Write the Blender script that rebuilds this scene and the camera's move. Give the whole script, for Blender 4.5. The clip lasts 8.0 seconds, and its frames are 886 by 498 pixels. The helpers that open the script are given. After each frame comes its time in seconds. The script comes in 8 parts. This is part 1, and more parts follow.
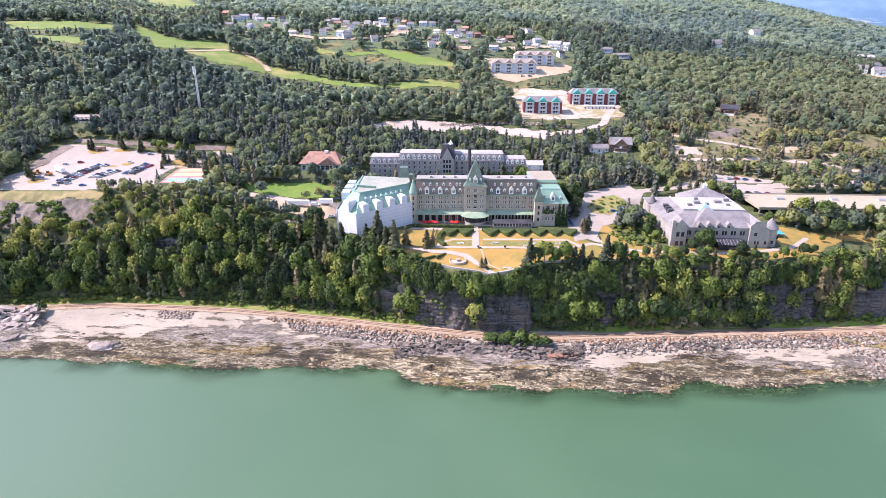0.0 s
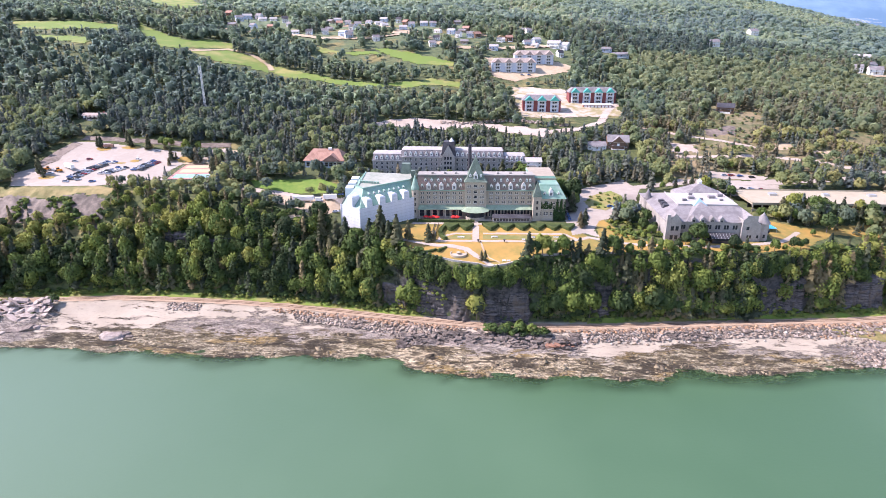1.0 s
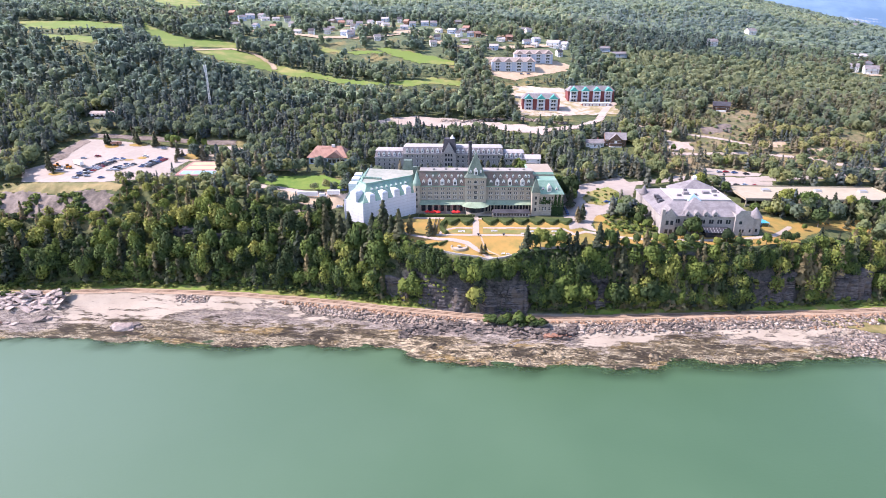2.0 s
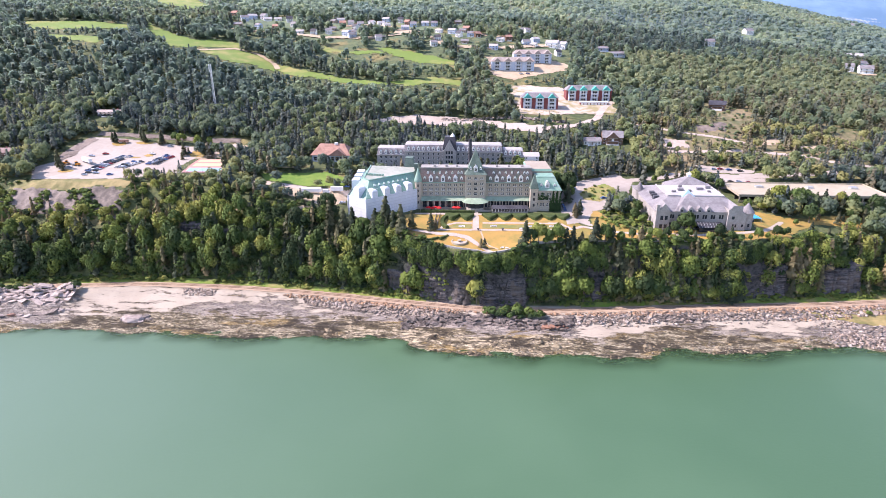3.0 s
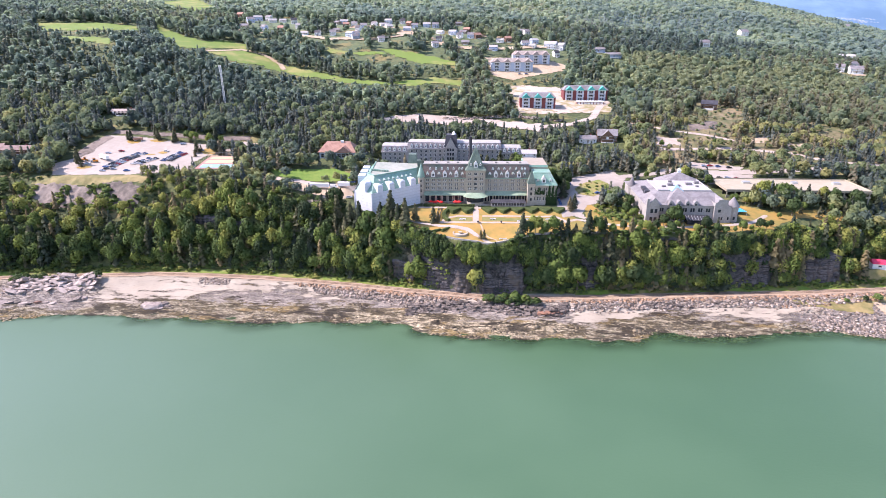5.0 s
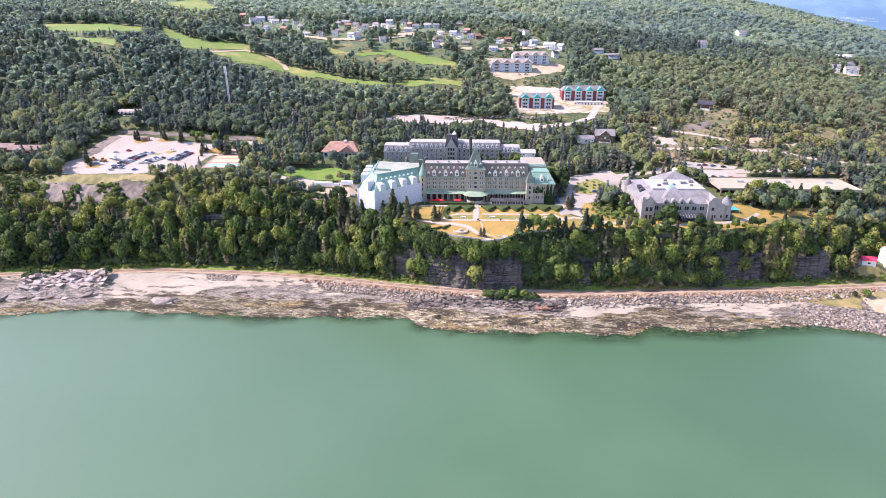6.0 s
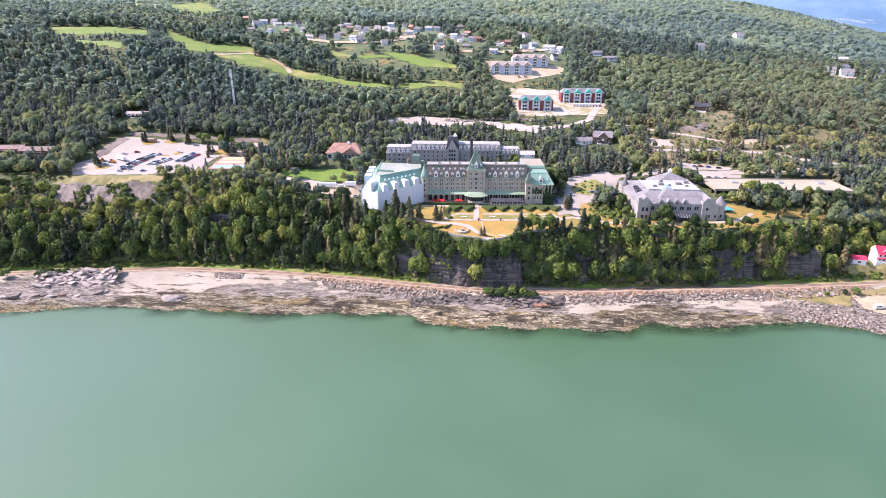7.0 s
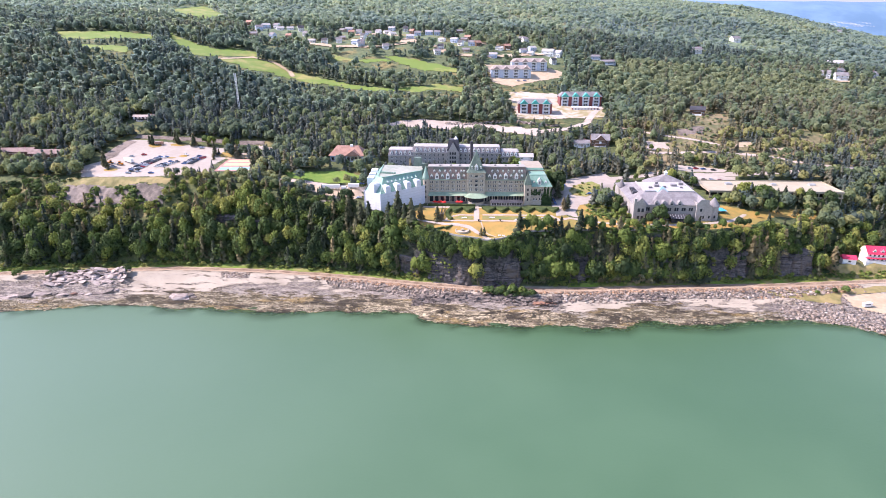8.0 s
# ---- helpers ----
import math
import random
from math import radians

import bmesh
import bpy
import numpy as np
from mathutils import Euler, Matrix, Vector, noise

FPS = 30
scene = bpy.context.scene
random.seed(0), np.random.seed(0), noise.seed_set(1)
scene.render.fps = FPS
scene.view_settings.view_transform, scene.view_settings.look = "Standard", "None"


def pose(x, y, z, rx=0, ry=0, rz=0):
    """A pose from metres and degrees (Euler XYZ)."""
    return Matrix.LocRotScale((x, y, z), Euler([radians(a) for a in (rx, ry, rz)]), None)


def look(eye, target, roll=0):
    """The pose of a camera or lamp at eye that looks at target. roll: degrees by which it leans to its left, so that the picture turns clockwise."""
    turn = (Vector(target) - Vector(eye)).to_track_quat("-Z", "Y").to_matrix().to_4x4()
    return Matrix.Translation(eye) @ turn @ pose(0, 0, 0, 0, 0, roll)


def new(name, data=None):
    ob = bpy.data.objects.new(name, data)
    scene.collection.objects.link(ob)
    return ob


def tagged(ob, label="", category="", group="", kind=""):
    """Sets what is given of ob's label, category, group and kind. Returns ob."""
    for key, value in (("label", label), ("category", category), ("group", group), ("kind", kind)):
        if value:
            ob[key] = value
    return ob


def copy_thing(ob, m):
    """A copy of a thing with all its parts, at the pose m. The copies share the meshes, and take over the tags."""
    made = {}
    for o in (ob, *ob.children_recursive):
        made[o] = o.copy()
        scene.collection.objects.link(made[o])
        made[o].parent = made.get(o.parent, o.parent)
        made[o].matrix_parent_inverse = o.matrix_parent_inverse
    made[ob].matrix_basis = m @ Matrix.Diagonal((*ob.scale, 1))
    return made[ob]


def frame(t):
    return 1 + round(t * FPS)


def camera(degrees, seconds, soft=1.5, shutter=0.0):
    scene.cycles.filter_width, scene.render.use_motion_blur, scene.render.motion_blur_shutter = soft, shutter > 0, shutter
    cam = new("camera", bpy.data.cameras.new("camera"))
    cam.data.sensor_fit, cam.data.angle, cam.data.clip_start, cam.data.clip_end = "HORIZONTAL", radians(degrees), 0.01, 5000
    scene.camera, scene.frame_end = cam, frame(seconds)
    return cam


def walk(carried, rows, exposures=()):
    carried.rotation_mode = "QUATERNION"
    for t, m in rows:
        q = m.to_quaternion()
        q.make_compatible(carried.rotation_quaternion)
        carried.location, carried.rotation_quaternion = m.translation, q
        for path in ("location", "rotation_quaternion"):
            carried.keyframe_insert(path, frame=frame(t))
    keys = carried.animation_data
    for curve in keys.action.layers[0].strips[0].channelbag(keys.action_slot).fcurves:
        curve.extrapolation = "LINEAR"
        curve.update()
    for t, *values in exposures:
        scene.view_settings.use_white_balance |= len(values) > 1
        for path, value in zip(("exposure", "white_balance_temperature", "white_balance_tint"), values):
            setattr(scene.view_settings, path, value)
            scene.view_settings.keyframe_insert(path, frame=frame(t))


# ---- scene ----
cam = camera(73.7, 8.0, soft=0.85)
PATH = [
    (0, (-3.548, -0.259, 162.571), (-3.644, 1.604, 161.851), 0),
    (0.5, (-3.499, -5.39, 162.675), (-3.596, -3.527, 161.954), 0),
    (1, (-3.491, -10.689, 162.784), (-3.588, -8.826, 162.063), 0),
    (1.5, (-3.439, -15.882, 162.869), (-3.537, -14.019, 162.147), 0),
    (3, (-3.281, -31.527, 163.363), (-3.379, -29.665, 162.641), 0),
    (3.5, (-3.207, -36.872, 163.759), (-3.306, -35.01, 163.036), 0),
    (4, (-3.086, -42.114, 164.226), (-3.185, -40.252, 163.503), 0),
    (4.5, (-3.115, -47.566, 164.796), (-3.214, -45.703, 164.074), 0),
    (6, (-2.97, -63.525, 168.508), (-3.07, -61.664, 167.782), 0),
    (6.5, (-3.141, -68.885, 169.72), (-3.241, -67.023, 168.995), 0),
    (7, (-3.19, -74.12, 171.179), (-3.291, -72.258, 170.456), 0),
    (7.5, (-3.294, -79.476, 172.544), (-3.396, -77.612, 171.824), 0),
    (8, (-3.586, -84.819, 173.609), (-3.686, -82.954, 172.893), 0),
]
walk(cam, [(t, look(eye, aim, roll)) for t, eye, aim, roll in PATH], exposures=[(0.0, 1.24, 6540, 30), (8.0, 1.24, 6540, 30)])

# ---- light ----
TO_SUN = Vector((-0.71, 0.05, 0.70)).normalized()
world = bpy.data.worlds.new("sky")
scene.world = world
world.use_nodes = True
sky = world.node_tree.nodes.new("ShaderNodeTexSky")
sky.sky_type, sky.sun_disc = "NISHITA", False
sky.sun_elevation = math.asin(TO_SUN.z)
sky.sun_rotation = math.atan2(TO_SUN.x, TO_SUN.y)
sky.air_density, sky.dust_density, sky.ozone_density = 1.2, 0.5, 2.0
world.node_tree.nodes["Background"].inputs["Strength"].default_value = 0.14
world.node_tree.links.new(sky.outputs["Color"], world.node_tree.nodes["Background"].inputs["Color"])
sun = new("sun", bpy.data.lights.new("sun", "SUN"))
sun.data.energy, sun.data.angle, sun.data.color = 3.7, radians(0.55), (1.0, 0.95, 0.87)
sun.matrix_world = look((0, 0, 0), -TO_SUN)

# ---- materials ----


class Nodes:
    """A small wrapper that makes node trees short to write."""

    def __init__(self, name, rough=0.8, metal=0.0, spec=0.3):
        self.mat = bpy.data.materials.new(name)
        self.mat.use_nodes = True
        self.tree = self.mat.node_tree
        self.shader = self.tree.nodes["Principled BSDF"]
        self.shader.inputs["Roughness"].default_value = rough
        self.shader.inputs["Metallic"].default_value = metal
        self.shader.inputs["Specular IOR Level"].default_value = spec

    def add(self, kind, **values):
        node = self.tree.nodes.new(kind)
        for key, value in values.items():
            node.inputs[key.replace("_", " ")].default_value = value
        return node

    def link(self, a, b):
        self.tree.links.new(a, b)

    def place(self):
        return self.tree.nodes.new("ShaderNodeNewGeometry").outputs["Position"]

    def noise(self, scale, detail=4.0, rough=0.6, stretch=(1, 1, 1)):
        mapping = self.add("ShaderNodeMapping", Scale=stretch)
        self.link(self.place(), mapping.inputs["Vector"])
        node = self.add("ShaderNodeTexNoise", Scale=scale, Detail=detail, Roughness=rough)
        self.link(mapping.outputs["Vector"], node.inputs["Vector"])
        return node.outputs["Fac"]

    def band(self, value, low, high):
        node = self.tree.nodes.new("ShaderNodeMapRange")
        node.interpolation_type = "SMOOTHSTEP"
        node.inputs["From Min"].default_value, node.inputs["From Max"].default_value = low, high
        self.link(value, node.inputs["Value"])
        return node.outputs["Result"]

    def maths(self, what, a, b):
        node = self.tree.nodes.new("ShaderNodeMath")
        node.operation = what
        for slot, value in zip(node.inputs, (a, b)):
            if isinstance(value, (int, float)):
                slot.default_value = value
            else:
                self.link(value, slot)
        return node.outputs[0]

    def mix(self, fac, a, b, blend="MIX"):
        node = self.tree.nodes.new("ShaderNodeMix")
        node.data_type, node.blend_type = "RGBA", blend
        for slot, value in ((node.inputs[0], fac), (node.inputs[6], a), (node.inputs[7], b)):
            if isinstance(value, (int, float)):
                slot.default_value = value
            elif isinstance(value, tuple):
                slot.default_value = (*value, 1.0)
            else:
                self.link(value, slot)
        return node.outputs[2]

    def bump(self, value, strength, distance):
        node = self.add("ShaderNodeBump", Strength=strength, Distance=distance)
        self.link(value, node.inputs["Height"])
        self.link(node.outputs["Normal"], self.shader.inputs["Normal"])

    def colour(self, value):
        self.link(value, self.shader.inputs["Base Color"])
        return self.mat


def plain(name, a, b, scale=1.2, rough=0.8, metal=0.0, bump=0.3, coarse=0.15, spec=0.3, low=0.35, high=0.65):
    """A surface that wanders between two colours at two sizes, with fine relief."""
    n = Nodes(name, rough, metal, spec)
    fine, wide = n.noise(scale), n.noise(scale * coarse, 3)
    both = n.maths("ADD", n.maths("MULTIPLY", fine, 0.5), n.maths("MULTIPLY", wide, 0.5))
    if bump:
        n.bump(fine, bump, 0.1)
    return n.colour(n.mix(n.band(both, low, high), a, b))


def striped(name, a, b, spacing, rough=0.7, across="z", wander=None, metal=0.0):
    """Courses or seams at a real spacing: masonry courses, shingle rows, metal seams."""
    n = Nodes(name, rough, metal)
    split = n.tree.nodes.new("ShaderNodeSeparateXYZ")
    n.link(n.place(), split.inputs["Vector"])
    level = split.outputs["xyz".index(across)]
    saw = n.maths("FRACT", n.maths("DIVIDE", level, spacing), 0)
    seam = n.band(saw, 0.0, 0.22)
    base = n.mix(n.band(n.noise(1.1), 0.35, 0.65), a, b)
    worn = n.mix(n.band(n.noise(0.17, 3), 0.42, 0.7), base, wander or tuple(0.75 * v for v in a))
    n.bump(seam, 0.5, 0.06)
    return n.colour(n.mix(n.maths("MULTIPLY", n.maths("SUBTRACT", 1.0, seam), 0.35), worn, tuple(0.45 * v for v in a)))


def bedded(name, a, b, stain):
    """Layered rock: flat-lying beds of two greys, dark partings and rusty stains that run down."""
    n = Nodes(name, 0.9)
    bed, grain = n.noise(0.55, 5, 0.65, (0.12, 0.12, 1.6)), n.noise(1.1, 6, 0.7)
    parting = n.band(n.noise(0.9, 4, 0.6, (0.08, 0.08, 1.4)), 0.54, 0.6)
    rock = n.mix(n.band(n.maths("ADD", n.maths("MULTIPLY", bed, 0.6), n.maths("MULTIPLY", grain, 0.4)), 0.4, 0.6), a, b)
    rock = n.mix(n.maths("MULTIPLY", parting, 0.7), rock, tuple(0.3 * v for v in b))
    n.bump(n.maths("ADD", grain, n.maths("MULTIPLY", bed, 0.8)), 0.8, 0.5)
    return n.colour(n.mix(n.maths("MULTIPLY", n.band(n.noise(0.22, 4, 0.6, (1, 1, 0.25)), 0.52, 0.66), 0.7), rock, stain))


def foliage(name, ramp, per_object, patch=0.035, shine=0.24):
    """Leaves: each tree has its tint, woods vary in patches, and light comes through."""
    n = Nodes(name, 0.75, 0.0, 0.12)
    if per_object:
        tint = n.tree.nodes.new("ShaderNodeObjectInfo").outputs["Random"]
    else:
        node = n.tree.nodes.new("ShaderNodeAttribute")
        node.attribute_name = "tint"
        tint = node.outputs["Fac"]
    fine = n.noise(0.9, 2)
    wide = n.noise(patch, 3)
    value = n.maths("ADD", n.maths("MULTIPLY", tint, 0.62), n.maths("MULTIPLY", n.maths("ADD", fine, wide), 0.19))
    node = n.tree.nodes.new("ShaderNodeValToRGB")
    node.color_ramp.elements[0].position, node.color_ramp.elements[0].color = 0.1, (*ramp[0], 1)
    node.color_ramp.elements[1].position, node.color_ramp.elements[1].color = 0.9, (*ramp[-1], 1)
    for k, c in enumerate(ramp[1:-1], 1):
        node.color_ramp.elements.new(0.1 + 0.8 * k / (len(ramp) - 1)).color = (*c, 1)
    n.link(value, node.inputs["Fac"])
    leaf = node.outputs["Color"]
    n.colour(leaf)
    glow = n.tree.nodes.new("ShaderNodeBsdfTranslucent")
    n.link(leaf, glow.inputs["Color"])
    both = n.tree.nodes.new("ShaderNodeMixShader")
    both.inputs[0].default_value = shine
    n.link(n.shader.outputs[0], both.inputs[1])
    n.link(glow.outputs[0], both.inputs[2])
    n.link(both.outputs[0], n.tree.nodes["Material Output"].inputs["Surface"])
    return n.mat


def ground_material():
    """Shore sand, rock and weed by the tide line, cliff stone, undergrowth and dry grass by height and slope."""
    n = Nodes("ground", 0.9)
    geo = n.tree.nodes.new("ShaderNodeNewGeometry")
    where, way = n.tree.nodes.new("ShaderNodeSeparateXYZ"), n.tree.nodes.new("ShaderNodeSeparateXYZ")
    n.link(geo.outputs["Position"], where.inputs[0])
    n.link(geo.outputs["Normal"], way.inputs[0])
    z, steep = where.outputs[2], way.outputs[2]

    def kept(name):
        node = n.tree.nodes.new("ShaderNodeAttribute")
        node.attribute_name = name
        return node.outputs["Fac"]

    def beds(scale, detail, rough, stretch):
        mapping = n.add("ShaderNodeMapping", Scale=stretch, Rotation=(0, 0, 0.22))
        n.link(geo.outputs["Position"], mapping.inputs["Vector"])
        node = n.add("ShaderNodeTexNoise", Scale=scale, Detail=detail, Roughness=rough)
        n.link(mapping.outputs["Vector"], node.inputs["Vector"])
        return node.outputs["Fac"]

    wide, mid, fine = n.noise(0.03, 4), beds(0.16, 7, 0.66, (0.5, 1.6, 1)), beds(1.1, 6, 0.74, (0.55, 1.5, 1))
    sand = n.mix(n.band(wide, 0.35, 0.65), (0.405, 0.352, 0.280), (0.335, 0.287, 0.226))
    sand = n.mix(n.maths("MULTIPLY", n.band(mid, 0.50, 0.62), 0.55), sand, (0.265, 0.228, 0.19))
    sand = n.mix(n.maths("MULTIPLY", n.band(fine, 0.54, 0.64), 0.4), sand, (0.18, 0.15, 0.135))
    rock = n.mix(n.band(mid, 0.40, 0.58), (0.42, 0.368, 0.312), (0.22, 0.19, 0.166))
    rock = n.mix(n.band(n.noise(0.07, 4), 0.44, 0.62), rock, (0.37, 0.315, 0.265))
    rock = n.mix(n.maths("MULTIPLY", n.band(fine, 0.5, 0.6), 0.75), rock, (0.12, 0.10, 0.092))
    slab = n.mix(n.band(fine, 0.42, 0.58), (0.48, 0.41, 0.285), (0.22, 0.18, 0.115))
    along = n.maths("ADD", where.outputs[0], n.maths("MULTIPLY", n.noise(0.05, 3), 30.0))
    pale = n.maths("MULTIPLY", n.band(along, -64.0, -46.0), n.maths("SUBTRACT", 1.0, n.band(along, 58.0, 76.0)))
    slab = n.mix(pale, slab, n.mix(n.band(fine, 0.42, 0.6), (0.60, 0.50, 0.34), (0.32, 0.255, 0.16)))
    weed = n.mix(n.band(fine, 0.40, 0.58), (0.055, 0.044, 0.027), (0.20, 0.16, 0.085))
    weed = n.mix(n.band(beds(0.12, 6, 0.72, (0.55, 1.7, 1)), 0.43, 0.51), weed, slab)
    weed = n.mix(n.maths("MULTIPLY", n.band(mid, 0.50, 0.57), 0.88), weed, n.mix(n.band(fine, 0.45, 0.6), (0.055, 0.043, 0.027), (0.15, 0.12, 0.07)))
    ochre = n.mix(n.band(fine, 0.42, 0.6), (0.36, 0.25, 0.10), (0.17, 0.12, 0.05))
    weed = n.mix(n.maths("MULTIPLY", n.band(beds(0.05, 4, 0.6, (0.6, 1.5, 1)), 0.55, 0.62), 0.8), weed, ochre)
    weed = n.mix(n.maths("MULTIPLY", n.band(beds(0.07, 5, 0.7, (0.5, 1.4, 1)), 0.52, 0.57), 0.88), weed, (0.04, 0.032, 0.022))
    seam = n.maths("ABSOLUTE", n.maths("SUBTRACT", beds(0.30, 6, 0.66, (0.4, 1.5, 1)), 0.5), 0)
    seam = n.maths("SUBTRACT", 1.0, n.band(seam, 0.004, 0.032))
    rock = n.mix(n.maths("MULTIPLY", seam, 0.7), rock, (0.09, 0.075, 0.068))
    weed = n.mix(n.maths("MULTIPLY", seam, 0.75), weed, (0.034, 0.027, 0.020))
    stray = n.maths("ADD", n.maths("MULTIPLY", n.maths("SUBTRACT", fine, 0.5), 1.8), n.maths("MULTIPLY", n.maths("SUBTRACT", mid, 0.5), 3.4))
    weedy = n.band(n.maths("ADD", kept("weed"), stray), 0.35, 0.65)
    rocky = n.band(n.maths("ADD", kept("rock"), stray), 0.35, 0.65)
    shore = n.mix(weedy, n.mix(rocky, sand, rock), weed)
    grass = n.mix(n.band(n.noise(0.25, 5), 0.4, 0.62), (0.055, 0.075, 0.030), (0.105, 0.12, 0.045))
    # far grass painted paler with distance, so haze veils the gaps between trees
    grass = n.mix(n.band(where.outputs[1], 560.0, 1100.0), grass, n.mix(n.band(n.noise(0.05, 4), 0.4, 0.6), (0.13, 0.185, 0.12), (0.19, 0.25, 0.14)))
    dry = n.mix(n.band(fine, 0.4, 0.6), (0.28, 0.22, 0.10), (0.16, 0.155, 0.06))
    grass = n.mix(n.band(n.noise(0.035, 4), 0.53, 0.68), grass, dry)
    stone = n.mix(n.band(n.noise(0.4, 7, 0.72, (0.8, 0.8, 1.3)), 0.38, 0.62), (0.030, 0.031, 0.034), (0.095, 0.088, 0.086))
    land = n.mix(n.band(steep, 0.22, 0.4), stone, grass)
    hard = n.maths("ADD", n.maths("MAXIMUM", weedy, rocky), 0.12)
    n.bump(n.maths("MULTIPLY", hard, n.maths("SUBTRACT", n.maths("ADD", mid, n.maths("MULTIPLY", fine, 0.8)), n.maths("MULTIPLY", seam, 0.2))), 1.0, 0.9)
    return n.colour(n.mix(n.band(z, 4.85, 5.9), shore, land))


def stones_material(name, ramp):
    """Loose stones, each of its own colour, with grain and relief."""
    n = Nodes(name, 0.9)
    own = n.maths("FRACT", n.maths("ADD", n.tree.nodes.new("ShaderNodeObjectInfo").outputs["Random"], n.tree.nodes.new("ShaderNodeNewGeometry").outputs["Random Per Island"]), 0)
    node = n.tree.nodes.new("ShaderNodeValToRGB")
    node.color_ramp.elements[0].color, node.color_ramp.elements[1].color = (*ramp[0], 1), (*ramp[-1], 1)
    for k, c in enumerate(ramp[1:-1], 1):
        node.color_ramp.elements.new(k / (len(ramp) - 1)).color = (*c, 1)
    n.link(own, node.inputs["Fac"])
    grain = n.noise(1.8, 5)
    n.bump(grain, 0.6, 0.15)
    return n.colour(n.mix(n.maths("MULTIPLY", n.band(grain, 0.45, 0.65), 0.5), node.outputs["Color"], (0.12, 0.10, 0.09)))


def water_material():
    n = Nodes("river_water", 0.36, 0.0, 0.5)
    n.bump(n.maths("ADD", n.noise(0.5, 5, 0.6, (1, 1.7, 1)), n.maths("MULTIPLY", n.noise(0.06, 3), 0.8)), 0.10, 0.35)
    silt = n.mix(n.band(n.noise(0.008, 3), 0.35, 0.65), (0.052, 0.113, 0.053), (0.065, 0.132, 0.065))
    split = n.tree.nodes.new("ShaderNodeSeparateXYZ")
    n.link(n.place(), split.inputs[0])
    # water colour turns paler towards negative x, along an uneven edge
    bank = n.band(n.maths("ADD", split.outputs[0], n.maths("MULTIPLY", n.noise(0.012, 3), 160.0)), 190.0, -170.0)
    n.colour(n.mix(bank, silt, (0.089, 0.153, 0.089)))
    deep = n.tree.nodes.new("ShaderNodeAttribute")
    deep.attribute_name = "clear"
    clear, both = n.tree.nodes.new("ShaderNodeBsdfTransparent"), n.tree.nodes.new("ShaderNodeMixShader")
    clear.inputs["Color"].default_value = (0.45, 0.62, 0.5, 1)
    n.link(deep.outputs["Fac"], both.inputs[0])
    n.link(n.shader.outputs[0], both.inputs[1])
    n.link(clear.outputs[0], both.inputs[2])
    n.link(both.outputs[0], n.tree.nodes["Material Output"].inputs["Surface"])
    return n.mat


M_GROUND = ground_material()
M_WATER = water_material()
M_GRAVEL = plain("pale_gravel", (0.36, 0.30, 0.25), (0.46, 0.385, 0.325), 0.3)
M_YARD = plain("gravel_and_dry_grass", (0.47, 0.39, 0.32), (0.27, 0.23, 0.11), 0.14, low=0.46, high=0.6)
M_ASPHALT = plain("sunlit_asphalt", (0.325, 0.28, 0.24), (0.385, 0.335, 0.29), 0.35)
M_PATH = plain("garden_path", (0.37, 0.31, 0.255), (0.44, 0.37, 0.31), 0.8)
M_SAND = plain("sandy_soil", (0.38, 0.29, 0.19), (0.48, 0.38, 0.27), 0.3)
M_SCRUB = plain("scrubby_dry_soil", (0.26, 0.20, 0.115), (0.115, 0.12, 0.052), 0.16, low=0.38, high=0.6)
M_DRY = plain("dry_lawn", (0.37, 0.225, 0.062), (0.215, 0.180, 0.050), 0.16, bump=0.2, low=0.4, high=0.62)
M_LAWN = plain("green_lawn", (0.10, 0.19, 0.03), (0.17, 0.24, 0.045), 0.3)
M_GREEN = plain("golf_turf", (0.145, 0.215, 0.045), (0.30, 0.27, 0.10), 0.05, low=0.46, high=0.64)
M_SLOPE = plain("mauve_rock_bank", (0.235, 0.19, 0.16), (0.095, 0.078, 0.066), 0.35, bump=0.9)
M_VERGE = plain("rough_verge_grass", (0.125, 0.205, 0.028), (0.27, 0.225, 0.085), 0.13, low=0.42, high=0.62)
M_SHOREGRASS = plain("dry_shore_grass", (0.29, 0.225, 0.10), (0.15, 0.145, 0.05), 0.2, low=0.38, high=0.62)
M_MAUVE = striped("mauve_brown_shingle", (0.25, 0.17, 0.15), (0.30, 0.21, 0.185), 0.45, 0.8)
M_BALLAST = plain("railway_ballast", (0.30, 0.215, 0.15), (0.42, 0.315, 0.228), 1.0)
M_RUST = plain("rusty_rail_steel", (0.12, 0.07, 0.05), (0.2, 0.13, 0.1), 2.0, 0.5, 0.5)
M_WOOD = plain("weathered_timber", (0.12, 0.09, 0.07), (0.2, 0.16, 0.13), 2.0)
M_BOULDER = stones_material("shore_boulder", ((0.08, 0.064, 0.055), (0.33, 0.265, 0.215), (0.14, 0.115, 0.098), (0.29, 0.22, 0.165), (0.44, 0.37, 0.315), (0.19, 0.155, 0.13), (0.51, 0.435, 0.375)))
M_TANSTONE = stones_material("tan_armour_stone", ((0.13, 0.085, 0.06), (0.42, 0.25, 0.145), (0.24, 0.165, 0.12), (0.50, 0.33, 0.205), (0.17, 0.125, 0.10), (0.48, 0.38, 0.30)))
M_PALEROCK = plain("pale_split_rock", (0.44, 0.365, 0.32), (0.22, 0.18, 0.162), 0.7, bump=0.8)
M_OCHRE = stones_material("weedy_ochre_stone", ((0.05, 0.040, 0.027), (0.27, 0.21, 0.12), (0.10, 0.078, 0.05), (0.34, 0.28, 0.175), (0.16, 0.125, 0.082)))
M_LEDGE = plain("shore_ledge_rock", (0.23, 0.19, 0.165), (0.05, 0.042, 0.037), 0.9, bump=1.0)
